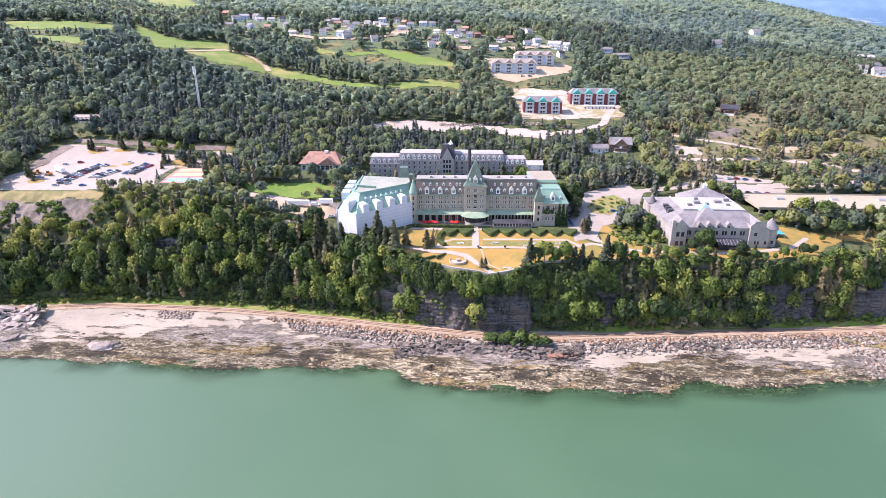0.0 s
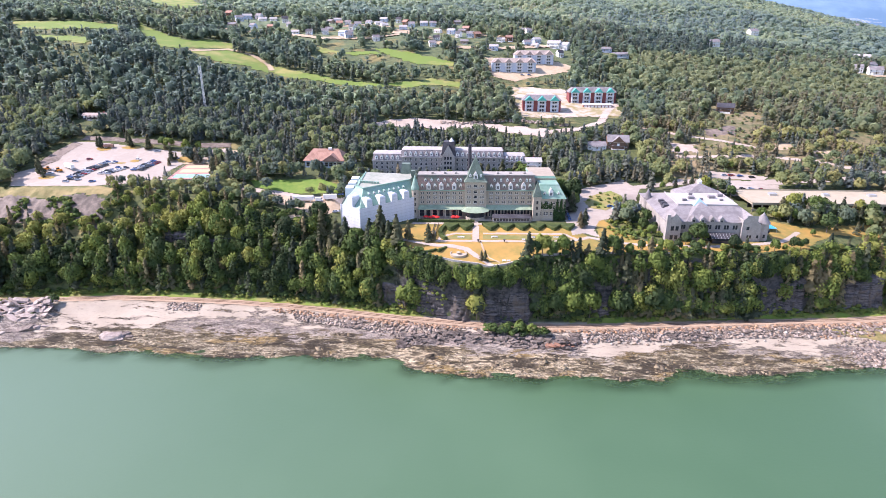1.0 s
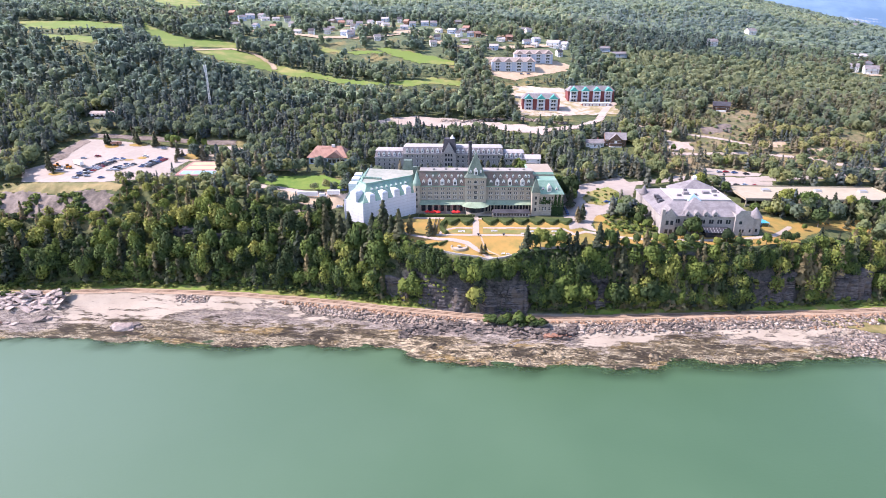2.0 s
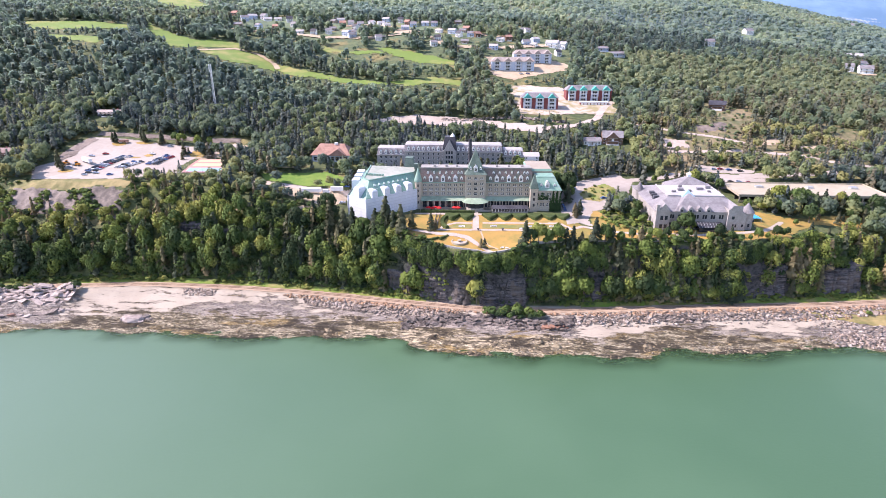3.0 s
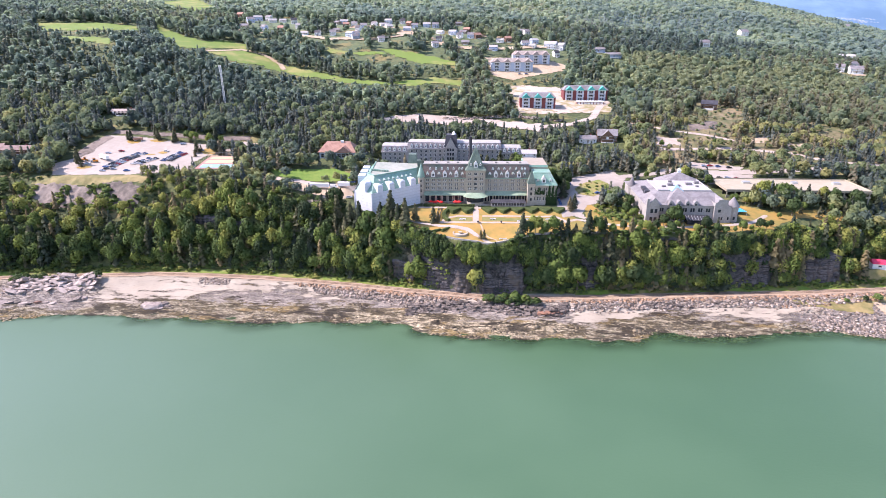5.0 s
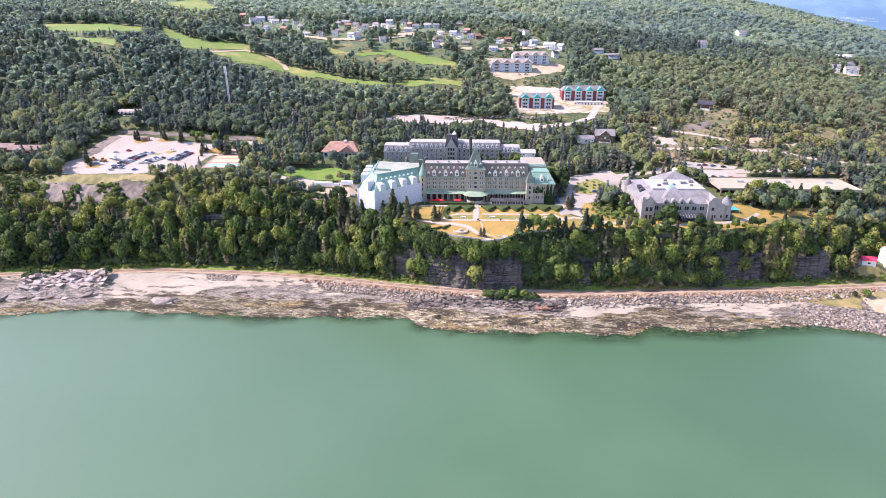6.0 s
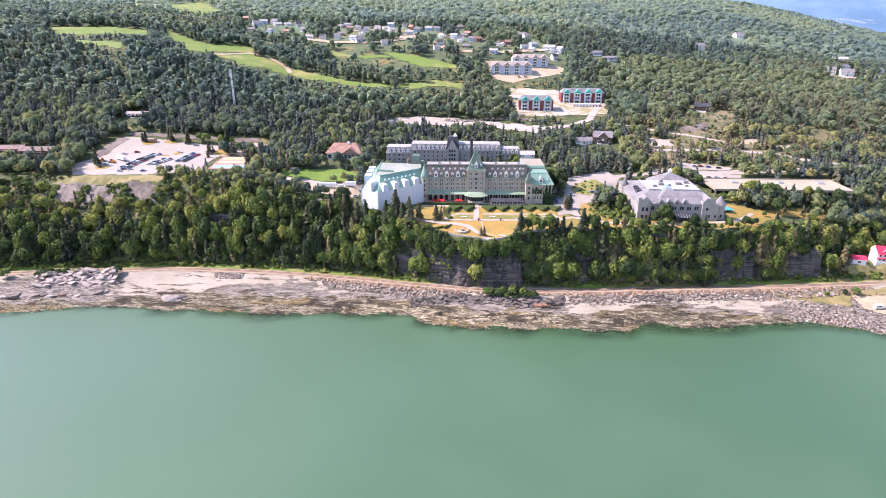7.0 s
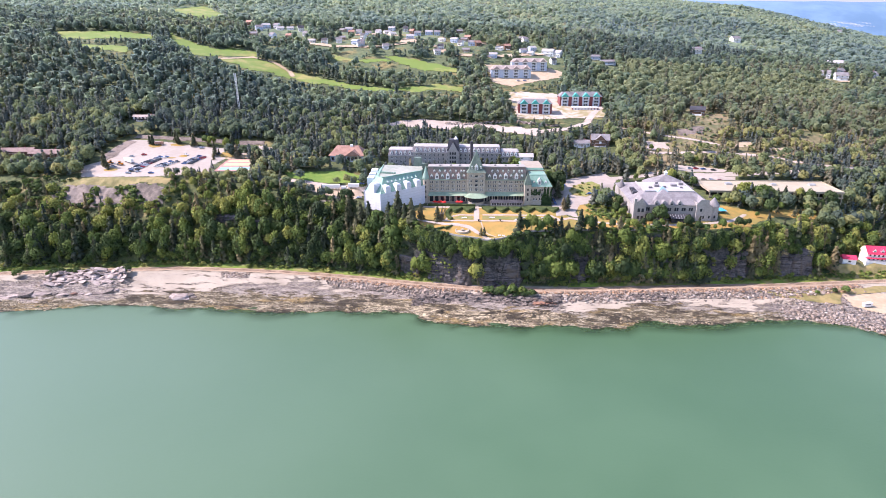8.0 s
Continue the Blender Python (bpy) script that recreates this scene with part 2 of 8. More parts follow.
M_REDROCK = plain("rusty_rock", (0.33, 0.16, 0.095), (0.15, 0.10, 0.085), 0.45, bump=0.5)
M_CLIFF = bedded("cliff_stone", (0.150, 0.136, 0.134), (0.050, 0.048, 0.051), (0.125, 0.10, 0.082))
M_STONE = striped("grey_tan_masonry", (0.46, 0.41, 0.335), (0.37, 0.33, 0.275), 0.55, 0.85)
M_GREYSTONE = striped("cool_grey_masonry", (0.40, 0.375, 0.35), (0.32, 0.30, 0.285), 0.5, 0.85)
M_COPPER = striped("green_copper_roof", (0.165, 0.305, 0.24), (0.215, 0.365, 0.29), 0.6, 0.55, "x", (0.26, 0.36, 0.305))
M_SAGE = striped("sage_porch_roof", (0.26, 0.35, 0.25), (0.31, 0.40, 0.29), 0.6, 0.6, "x")
M_SLATE = striped("brown_mansard_shingle", (0.185, 0.135, 0.12), (0.245, 0.18, 0.16), 0.45, 0.75, "z", (0.12, 0.155, 0.125))
M_DARKSLATE = striped("dark_spire_slate", (0.05, 0.05, 0.06), (0.08, 0.08, 0.09), 0.4, 0.6)
M_TOWER = striped("weathered_green_spire", (0.085, 0.125, 0.10), (0.12, 0.165, 0.135), 0.45, 0.6, "z", (0.15, 0.2, 0.165))
M_FLAT = plain("pale_flat_roof", (0.27, 0.255, 0.235), (0.35, 0.33, 0.305), 0.25)
M_WHITEROOF = plain("white_membrane_roof", (0.44, 0.42, 0.41), (0.34, 0.325, 0.32), 0.2)
M_GREYROOF = striped("grey_shingle_roof", (0.215, 0.20, 0.205), (0.26, 0.245, 0.25), 0.4, 0.75)
M_SHEET = striped("white_scaffold_sheeting", (0.66, 0.68, 0.73), (0.56, 0.58, 0.64), 2.05, 0.5, "z", (0.60, 0.62, 0.68))
M_WHITE = plain("white_painted_wood", (0.80, 0.79, 0.77), (0.72, 0.71, 0.69), 1.0, 0.55, bump=0.1)
M_GLASS = plain("window_glass", (0.02, 0.025, 0.032), (0.04, 0.045, 0.055), 0.3, 0.08, spec=0.6, bump=0)
# near-black colour that stands for shade inside rooms, porch and deck
M_DARK = plain("interior_shade_paint", (0.03, 0.03, 0.03), (0.05, 0.045, 0.04), 1.0)
M_REDROOF = striped("brown_red_shingle", (0.36, 0.20, 0.15), (0.42, 0.25, 0.19), 0.45, 0.8)
M_BRICK = striped("red_brick", (0.24, 0.075, 0.075), (0.19, 0.06, 0.06), 0.3, 0.85)
M_TEAL = striped("teal_metal_roof", (0.06, 0.40, 0.36), (0.08, 0.46, 0.41), 0.5, 0.45, "x")
M_BLUEWALL = plain("pale_blue_siding", (0.42, 0.50, 0.62), (0.50, 0.57, 0.68), 0.8, 0.7)
M_TAUPE = striped("taupe_shingle", (0.36, 0.30, 0.27), (0.42, 0.35, 0.31), 0.4, 0.8)
M_TAN = plain("tan_siding", (0.42, 0.34, 0.26), (0.36, 0.28, 0.21), 0.8)
M_BROWNWALL = plain("dark_brown_siding", (0.14, 0.085, 0.06), (0.19, 0.12, 0.085), 0.8)
M_PINK = striped("bright_red_metal_roof", (0.62, 0.04, 0.09), (0.68, 0.06, 0.12), 0.5, 0.45, "x")
M_CONCRETE = plain("pale_concrete", (0.345, 0.30, 0.22), (0.40, 0.35, 0.265), 0.25)
M_RED = plain("red_canvas", (0.62, 0.02, 0.02), (0.7, 0.035, 0.03), 1.0, 0.8)
M_STEEL = plain("galvanised_steel", (0.50, 0.52, 0.54), (0.6, 0.61, 0.62), 1.0, 0.4, 0.6)
M_TYRE = plain("tyre_rubber", (0.02, 0.02, 0.02), (0.03, 0.03, 0.03), 2.0)
M_BARK = plain("tree_bark", (0.13, 0.10, 0.08), (0.22, 0.18, 0.15), 2.0)
M_POOL = plain("pool_water", (0.05, 0.35, 0.6), (0.07, 0.42, 0.66), 0.5, 0.1)
M_COURTRED = plain("court_red_paint", (0.42, 0.22, 0.19), (0.46, 0.25, 0.22), 0.6)
M_COURTYEL = plain("court_yellow_paint", (0.46, 0.42, 0.26), (0.42, 0.38, 0.24), 0.6)
M_COURTBLUE = plain("court_blue_paint", (0.24, 0.40, 0.48), (0.28, 0.44, 0.52), 0.6)
# the blue of distant air is put into the hills' own colour
M_HILL = plain("haze_blue_hills", (0.10, 0.19, 0.30), (0.16, 0.27, 0.39), 0.006, 1.0, bump=0)
M_TOWN = plain("distant_town", (0.34, 0.37, 0.42), (0.42, 0.45, 0.5), 0.02)

BROAD = ((0.027, 0.043, 0.026), (0.060, 0.095, 0.038), (0.106, 0.160, 0.046), (0.178, 0.228, 0.054), (0.32, 0.31, 0.09))
NEEDLE = ((0.034, 0.048, 0.035), (0.070, 0.087, 0.052), (0.13, 0.13, 0.072), (0.25, 0.19, 0.10))
M_BROAD, M_NEEDLE = foliage("broad_leaves", BROAD, True), foliage("conifer_needles", NEEDLE, True, shine=0.18)
# hill, plateau and ridge leaves are mixed paler and bluer: haze painted in
HAZED_FARLEAF = ((0.142, 0.206, 0.188), (0.176, 0.250, 0.192), (0.232, 0.304, 0.188), (0.312, 0.340, 0.190))
M_FARWOOD = foliage("hazed_hill_leaves", HAZED_FARLEAF, False, 0.012, 0.7)
HAZED_FARNEEDLE = ((0.124, 0.172, 0.168), (0.148, 0.198, 0.172), (0.178, 0.212, 0.160), (0.26, 0.240, 0.15))
M_FARNEEDLE = foliage("hazed_hill_needles", HAZED_FARNEEDLE, False, shine=0.65)
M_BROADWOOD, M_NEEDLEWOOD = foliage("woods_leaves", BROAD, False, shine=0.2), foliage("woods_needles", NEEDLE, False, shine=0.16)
HAZED_MIDLEAF = ((0.104, 0.142, 0.132), (0.144, 0.192, 0.134), (0.192, 0.246, 0.130), (0.26, 0.295, 0.130), (0.38, 0.35, 0.15))
HAZED_MIDNEEDLE = ((0.096, 0.126, 0.132), (0.130, 0.160, 0.144), (0.170, 0.184, 0.140), (0.28, 0.23, 0.14))
M_MIDWOOD, M_MIDNEEDLE = foliage("hazed_plateau_leaves", HAZED_MIDLEAF, False, shine=0.45), foliage("hazed_plateau_needles", HAZED_MIDNEEDLE, False, shine=0.35)
HAZED_DISTLEAF, HAZED_DISTNEEDLE = tuple((1.36 * a, 1.30 * b, 1.42 * c) for a, b, c in HAZED_FARLEAF), tuple((1.4 * a, 1.36 * b, 1.5 * c) for a, b, c in HAZED_FARNEEDLE)
M_DISTWOOD, M_DISTNEEDLE = foliage("hazed_ridge_leaves", HAZED_DISTLEAF, False, 0.008, 0.6), foliage("hazed_ridge_needles", HAZED_DISTNEEDLE, False, 0.008, 0.5)
RUSTLEAF = ((0.11, 0.085, 0.03), (0.20, 0.14, 0.045), (0.30, 0.20, 0.06))
M_RUSTLEAF = foliage("browning_leaves", RUSTLEAF, True)
M_HEDGE = plain("clipped_hedge_leaves", (0.028, 0.048, 0.013), (0.068, 0.092, 0.024), 1.4, bump=0.9)
M_TANTOP = plain("tan_gravel_roof", (0.30, 0.255, 0.20), (0.36, 0.31, 0.25), 0.3)
M_WINGTOP = plain("green_grey_flat_roof", (0.24, 0.27, 0.225), (0.36, 0.36, 0.31), 0.3)
M_BED = plain("olive_parterre_grass", (0.15, 0.17, 0.05), (0.27, 0.215, 0.085), 0.3)
M_IVY = plain("ivy_leaves", (0.016, 0.04, 0.014), (0.035, 0.075, 0.02), 1.6, bump=0.9)

# ---- the lie of the land ----
# shoreline, railway and cliff edge as smooth lines over x
SHORE_X = (-420, -308, -282, -250, -216, -200, -175, -129, -105, -80, -59, -43, -32, -15, 3, 26, 45, 67, 90, 99, 146, 173, 203, 227, 243, 300, 420)
SHORE_Y = (220, 240, 245, 253, 256, 252, 253, 249, 253, 251, 255, 252, 244, 239, 240, 238, 242, 240, 240, 248, 247, 255, 257, 251, 240, 205, 160)
RAIL_X = (-420, -342, -293, -245, -221, -187, -148, -110, -72, -44, 4, 47, 100, 136, 207, 242, 284, 420)
RAIL_Y = (270, 288, 296, 301, 304, 304, 302, 298, 292, 287, 280.5, 280.5, 286, 290, 297, 302, 308, 330)
EDGE_X = (-420, -320, -255, -200, -150, -110, -70, -40, -30, -23, -13, 0, 6, 16, 27, 36, 64, 99, 157, 200, 250, 285, 330, 420)
EDGE_Y = (372, 368, 362, 356, 348, 338, 322, 303, 298, 295, 291, 288, 286.5, 288, 292, 296, 299, 301, 305, 318, 335, 352, 380, 410)
EDGE_Z = (54, 55, 57, 55, 52, 48, 44, 41, 40, 39, 38.4, 38, 37, 38.2, 39.8, 40.5, 41, 41, 41, 39, 35, 27, 22, 20)
BAND_Y = (420, 520, 640, 800, 1000, 1300, 1700, 2300, 3200, 5200)
BAND_U = (-1.4, -0.9, -0.65, -0.5, -0.35, -0.2, 0.0, 0.2, 0.42, 0.6, 0.9, 1.4)
BAND_Z = ((62, 62, 62, 62, 61, 59, 53, 50, 50, 52, 50, 44),
          (98, 94, 90, 88, 84, 79, 73, 73, 77, 70, 62, 55),
          (142, 142, 140, 124, 103, 97, 93, 88, 85, 80, 72, 62),
          (172, 172, 168, 158, 145, 141, 138, 128, 108, 98, 86, 72),
          (196, 194, 188, 181, 175, 172, 168, 156, 128, 104, 76, 60),
          (222, 222, 216, 213, 210, 206, 202, 192, 170, 132, 76, 60),
          (250, 246, 244, 242, 240, 238, 232, 226, 208, 148, 58, 40),
          (290, 290, 292, 294, 296, 296, 290, 276, 218, 120, 20, 0),
          (260, 260, 260, 260, 260, 260, 250, 220, 140, 50, -15, -20),
          (120, 120, 120, 120, 120, 120, 100, 60, 20, -20, -30, -30))
PADS = ((-50, 313, 62, 326, 41.7), (-84, 334, 56, 380, 44.0), (108, 326, 174, 384, 42.0), (-78, 404, 50, 424, 52.5), (182, 378, 282, 402, 46.0), (258, 318, 306, 338, 11.5))
def smooth(a): return a*a*(3-2*a)
def lines(x):
    return np.interp(x,SHORE_X,SHORE_Y), np.interp(x,RAIL_X,RAIL_Y), np.interp(x,EDGE_X,EDGE_Y), np.interp(x,EDGE_X,EDGE_Z)
def upland(x,y):
    x,y=np.broadcast_arrays(np.asarray(x,float),np.asarray(y,float))
    u=x/np.maximum(y,300.)
    tab=np.array(BAND_Z)
    cols=np.stack([np.interp(u,BAND_U,row) for row in tab])
    k=np.clip(np.searchsorted(BAND_Y,y)-1,0,len(BAND_Y)-2)
    by=np.array(BAND_Y,float)
    f=np.clip((y-by[k])/(by[k+1]-by[k]),0,1)
    a=np.take_along_axis(cols,k[None],0)[0]; b=np.take_along_axis(cols,k[None]+1,0)[0]
    return a+(b-a)*f
def height(x,y):
    x,y=np.broadcast_arrays(np.asarray(x,float),np.asarray(y,float))
    s,r,e,ez=lines(x)
    z=np.where(y<s,np.maximum(-9,(y-s)*.22),0.)
    a=np.clip((y-s)/(r-5-s),0,1)
    z=np.where((y>=s),2.7*a**1.15+2.3*smooth(np.clip((a-.74)/.26,0,1)),z)
    z=np.where(y>r-5,5.,z)
    b=np.maximum(r+4.6,np.minimum(r+9,e-7))
    z=np.where(y>r+4,5+2*np.clip((y-r-4)/np.maximum(b-r-4,1),0,1),z)
    c=np.clip((y-b)/np.maximum(e-b,1.5),0,1)
    z=np.where(y>b,7+(ez-7)*(0.75*c**.75+.25*c),z)
    d=np.clip((y-e)/np.maximum(420-e,20),0,1)
    up=upland(x,y)
    z=np.where(y>e,ez+(up-ez)*smooth(d),z)
    for x0,y0,x1,y1,level in PADS:
        far=np.hypot(np.maximum(np.maximum(x0-x,x-x1),0),np.maximum(np.maximum(y0-y,y-y1),0))
        w=1-smooth(np.clip(far/14,0,1))
        z=z+(level-z)*w*np.where(y>e,1.0,np.where(x>235,smooth(np.clip((y-r-8)/9,0,1)),0.0))
    return z


def lattice(ix, iy, seed):
    h = (ix * 374761393 + iy * 668265263 + seed * 974711) & 0x7FFFFFFF
    h = ((h ^ (h >> 13)) * 1274126177) & 0x7FFFFFFF
    return ((h ^ (h >> 16)) & 0xFFFF) / 65535.0


def rumple(x, y, size, seed=1, octaves=3):
    """Smooth noise from -1 to 1 with the given feature size in metres."""
    x, y = np.broadcast_arrays(np.asarray(x, float), np.asarray(y, float))
    total, weight = np.zeros(x.shape), 0.0
    for k in range(octaves):
        u, v = x / size * 2**k + 91.7, y / size * 2**k + 47.3
        i, j = np.floor(u).astype(np.int64), np.floor(v).astype(np.int64)
        a, b = smooth(u - i), smooth(v - j)
        low = lattice(i, j, seed + k) * (1 - a) + lattice(i + 1, j, seed + k) * a
        high = lattice(i, j + 1, seed + k) * (1 - a) + lattice(i + 1, j + 1, seed + k) * a
        total += (low * (1 - b) + high * b) * 0.5**k
        weight += 0.5**k
    return 2 * total / weight - 1


# how far weed and bare rock reach up the foreshore, as shares of the way from water to railway
TIDE_X = (-420, -300, -252, -230, -190, -150, -110, -80, -40, 0, 45, 60, 90, 130, 150, 170, 200, 245, 420)
WEED_TO = (0.3, 0.25, 0.12, 0.42, 0.50, 0.46, 0.42, 0.5, 0.55, 0.55, 0.5, 0.3, 0.52, 0.6, 0.42, 0.22, 0.2, 0.12, 0.1)
ROCK_TO = (0.8, 0.85, 0.35, 0.45, 0.45, 0.82, 0.75, 0.72, 0.9, 0.95, 0.85, 0.3, 0.5, 0.75, 0.55, 0.3, 0.7, 0.8, 0.8)


def knoll_of(x, y):
    """The rocky knoll on the shore: 1 on its back, 0 away from it."""
    return np.exp(-((x + 274) / 31) ** 4 - ((y - 279 - 0.2 * (x + 272)) / 9) ** 2)


def tide(x, y):
    """How weedy and how rocky the foreshore is: two values from 0 to 1."""
    s, r, e, ez = lines(x)
    a = np.clip((y - s) / (r - 5 - s), 0, 1)
    swing = 0.22 * rumple(x, y, 26, 141, 3) + 0.10 * rumple(x * 0.5 + y * 0.2, y * 1.4, 7, 143, 2)
    return np.clip(0.5 + 2.8 * (np.interp(x, TIDE_X, WEED_TO) - a + swing), 0, 1), np.clip(0.5 + 2.8 * (np.interp(x, TIDE_X, ROCK_TO) - a + 1.2 * swing) + 2.4 * knoll_of(x, y), 0, 1)


def ground_height(x, y):
    """The built ground: the land with its ledges, crags and hollows."""
    x, y = np.broadcast_arrays(np.asarray(x, float), np.asarray(y, float))
    s, r, e, ez = lines(x)
    shift = 1.6 * rumple(x, 0 * x, 11, 5)
    z = height(x, y + np.where((y > s - 12) & (y < r - 8), shift, 0) * smooth(np.clip((r - 8 - y) / 12, 0, 1)))
    beach = smooth(np.clip((y - s + 9) / 6, 0, 1)) * smooth(np.clip((r - 6 - y) / 6, 0, 1))
    ridge = 1 - 2 * np.abs(rumple(x * 0.55 + y * 0.25, y * 1.25, 9, 11, 4))
    step = rumple(x * 0.5, y * 1.6, 3.2, 17, 2)
    knoll = knoll_of(x, y)
    weed, rock = tide(x, y)
    z = z + beach * ((0.12 + 0.88 * np.maximum(weed, rock)) * (0.62 * ridge + 0.34 * step - 0.1) + knoll * (3.4 + 4.2 * rumple(x * 0.5 + y * 0.5, y - 0.4 * x, 7, 19, 5)))
    crag = smooth(np.clip((y - r - 8) / 5, 0, 1)) * smooth(np.clip((e + 1 - y) / 5, 0, 1))
    z = z + crag * (2.6 * rumple(x, y, 11, 23, 3))
    hills = smooth(np.clip((y - 440) / 200, 0, 1))
    return z + hills * (3.0 * rumple(x, y, 120, 31, 3) + 16 * rumple(x, y, 700, 37, 2) * np.clip((y - 900) / 900, 0, 1))


def g(x, y):
    return float(ground_height(x, y))


# ---- mesh helpers ----
def mesh_from(name, verts, faces, materials, slots=None):
    """A mesh from arrays: faces all of one size."""
    verts, faces = np.asarray(verts, np.float32), np.asarray(faces, np.int32)
    me = bpy.data.meshes.new(name)
    n, k = faces.shape
    me.vertices.add(len(verts))
    me.vertices.foreach_set("co", verts.ravel())
    me.loops.add(n * k)
    me.loops.foreach_set("vertex_index", faces.ravel())
    me.polygons.add(n)
    me.polygons.foreach_set("loop_start", np.arange(0, n * k, k, dtype=np.int32))
    me.update(calc_edges=True)
    for m in materials if isinstance(materials, (list, tuple)) else [materials]:
        me.materials.append(m)
    if slots is not None:
        me.polygons.foreach_set("material_index", np.asarray(slots, np.int32))
    me.validate()
    return me


def thing(name, m, label, category, group=""):
    return_to = new(name)
    return_to.empty_display_size = 0.5
    return_to.matrix_world = m
    return tagged(return_to, label, category, group)


def part(name, mesh, parent, label="", m=None):
    """Links a mesh (or a Shape) as one part under a thing or a part."""
    ob = new(name, mesh.mesh(name) if isinstance(mesh, Shape) else mesh)
    ob.parent = parent
    if m is not None:
        ob.matrix_basis = m
    return tagged(ob, label)


def setting(name, mesh, label):
    return tagged(new(name, mesh.mesh(name) if isinstance(mesh, Shape) else mesh), label, name.split("_")[0], "", "structure")


class Shape:
    """Collects solid pieces into one mesh."""

    def __init__(self, *materials):
        self.materials, self.v, self.f, self.s = materials, [], [], []

    def face(self, points, slot=0):
        n = len(self.v)
        self.v += [tuple(p) for p in points]
        self.f.append(tuple(range(n, n + len(points))))
        self.s.append(slot)
        return self

    def box(self, x0, y0, z0, x1, y1, z1, slot=0):
        return self.prism([(x0, y0), (x1, y0), (x1, y1), (x0, y1)], z0, z1, slot)

    def prism(self, poly, z0, z1, slot=0, top=None):
        """Walls over a plan that runs anticlockwise, with floor and lid."""
        k = len(poly)
        for i in range(k):
            a, b = poly[i], poly[(i + 1) % k]
            self.face([(*a, z0), (*b, z0), (*b, z1), (*a, z1)], slot)
        self.face([(*p, z1) for p in poly], slot if top is None else top)
        return self.face([(*p, z0) for p in reversed(poly)], slot)

    def taper(self, low, z0, high, z1, slot=0, top=None):
        """A roof between two plans of as many corners."""
        k = len(low)
        for i in range(k):
            j = (i + 1) % k
            self.face([(*low[i], z0), (*low[j], z0), (*high[j], z1), (*high[i], z1)], slot)
        self.face([(*p, z1) for p in high], slot if top is None else top)
        return self.face([(*p, z0) for p in reversed(low)], slot)

    def gable(self, x0, y0, x1, y1, z0, z1, along="x", slot=0, ends=None, over=0.4):
        """A pitched roof with a thick edge; the ridge runs along x or y."""
        ends = slot if ends is None else ends
        if along == "x":
            c = (y0 + y1) / 2
            a, b = [(x0, y0 - over, z0), (x0, c, z1), (x0, y1 + over, z0)], [(x1, y0 - over, z0), (x1, c, z1), (x1, y1 + over, z0)]
        else:
            c = (x0 + x1) / 2
            a, b = [(x1 + over, y0, z0), (c, y0, z1), (x0 - over, y0, z0)], [(x1 + over, y1, z0), (c, y1, z1), (x0 - over, y1, z0)]
        self.face([a[0], b[0], b[1], a[1]], slot).face([a[1], b[1], b[2], a[2]], slot)
        return self.face([a[0], a[1], a[2]], ends).face([b[2], b[1], b[0]], ends).face([a[2], b[2], b[0], a[0]], ends)

    def hip(self, x0, y0, x1, y1, z0, z1, inset_x, inset_y, slot=0, top=None):
        low = [(x0, y0), (x1, y0), (x1, y1), (x0, y1)]
        return self.taper(low, z0, [(x0 + inset_x, y0 + inset_y), (x1 - inset_x, y0 + inset_y), (x1 - inset_x, y1 - inset_y), (x0 + inset_x, y1 - inset_y)], z1, slot, top)

    def cone(self, x, y, z0, z1, r0, r1, n=12, slot=0):
        ring = [(math.cos(2 * math.pi * i / n), math.sin(2 * math.pi * i / n)) for i in range(n)]
        return self.taper([(x + r0 * c, y + r0 * s) for c, s in ring], z0, [(x + r1 * c, y + r1 * s) for c, s in ring], z1, slot)

    def bar(self, a, b, r, slot=0):
        """A thin square bar from a to b."""
        a, b = Vector(a), Vector(b)
        way = (b - a).normalized()
        u = way.cross(Vector((0, 0, 1)) if abs(way.z) < 0.9 else Vector((1, 0, 0))).normalized() * r
        w = way.cross(u).normalized() * r
        c = [(u + w), (w - u), (-u - w), (u - w)]
        for i in range(4):
            j = (i + 1) % 4
            self.face([a + c[i], a + c[j], b + c[j], b + c[i]], slot)
        return self.face([b + q for q in c], slot).face([a + q for q in reversed(c)], slot)

    def wall(self, p, q, z0, z1, openings=(), depth=0.35, slot=0):
        """A wall face from p to q (its outside on the right hand) with recessed openings (s0, s1, z0, z1)."""
        p, q = Vector(p), Vector(q)
        length = (q - p).length
        way = (q - p) / length
        inward = Vector((-way.y, way.x)) * depth

        def at(s, z, deep=0):
            return (p.x + way.x * s + inward.x * deep, p.y + way.y * s + inward.y * deep, z)

        ss = sorted({0.0, length, *(v for o in openings for v in o[:2])})
        zs = sorted({z0, z1, *(v for o in openings for v in o[2:])})
        for a, b in zip(ss, ss[1:]):
            for c, d in zip(zs, zs[1:]):
                m, h = (a + b) / 2, (c + d) / 2
                if not any(o[0] < m < o[1] and o[2] < h < o[3] for o in openings):
                    self.face([at(a, c), at(b, c), at(b, d), at(a, d)], slot)
        for a, b, c, d in openings:
            for e, f in (((a, c), (b, c)), ((b, c), (b, d)), ((b, d), (a, d)), ((a, d), (a, c))):
                self.face([at(*e), at(*f), at(*f, 1), at(*e, 1)], slot)
        return self

    def mesh(self, name):
        me = bpy.data.meshes.new(name)
        me.from_pydata(self.v, [], self.f)
        for m in self.materials:
            me.materials.append(m)
        me.polygons.foreach_set("material_index", self.s)
        me.update()
        return me


WINDOW_MESHES = {}


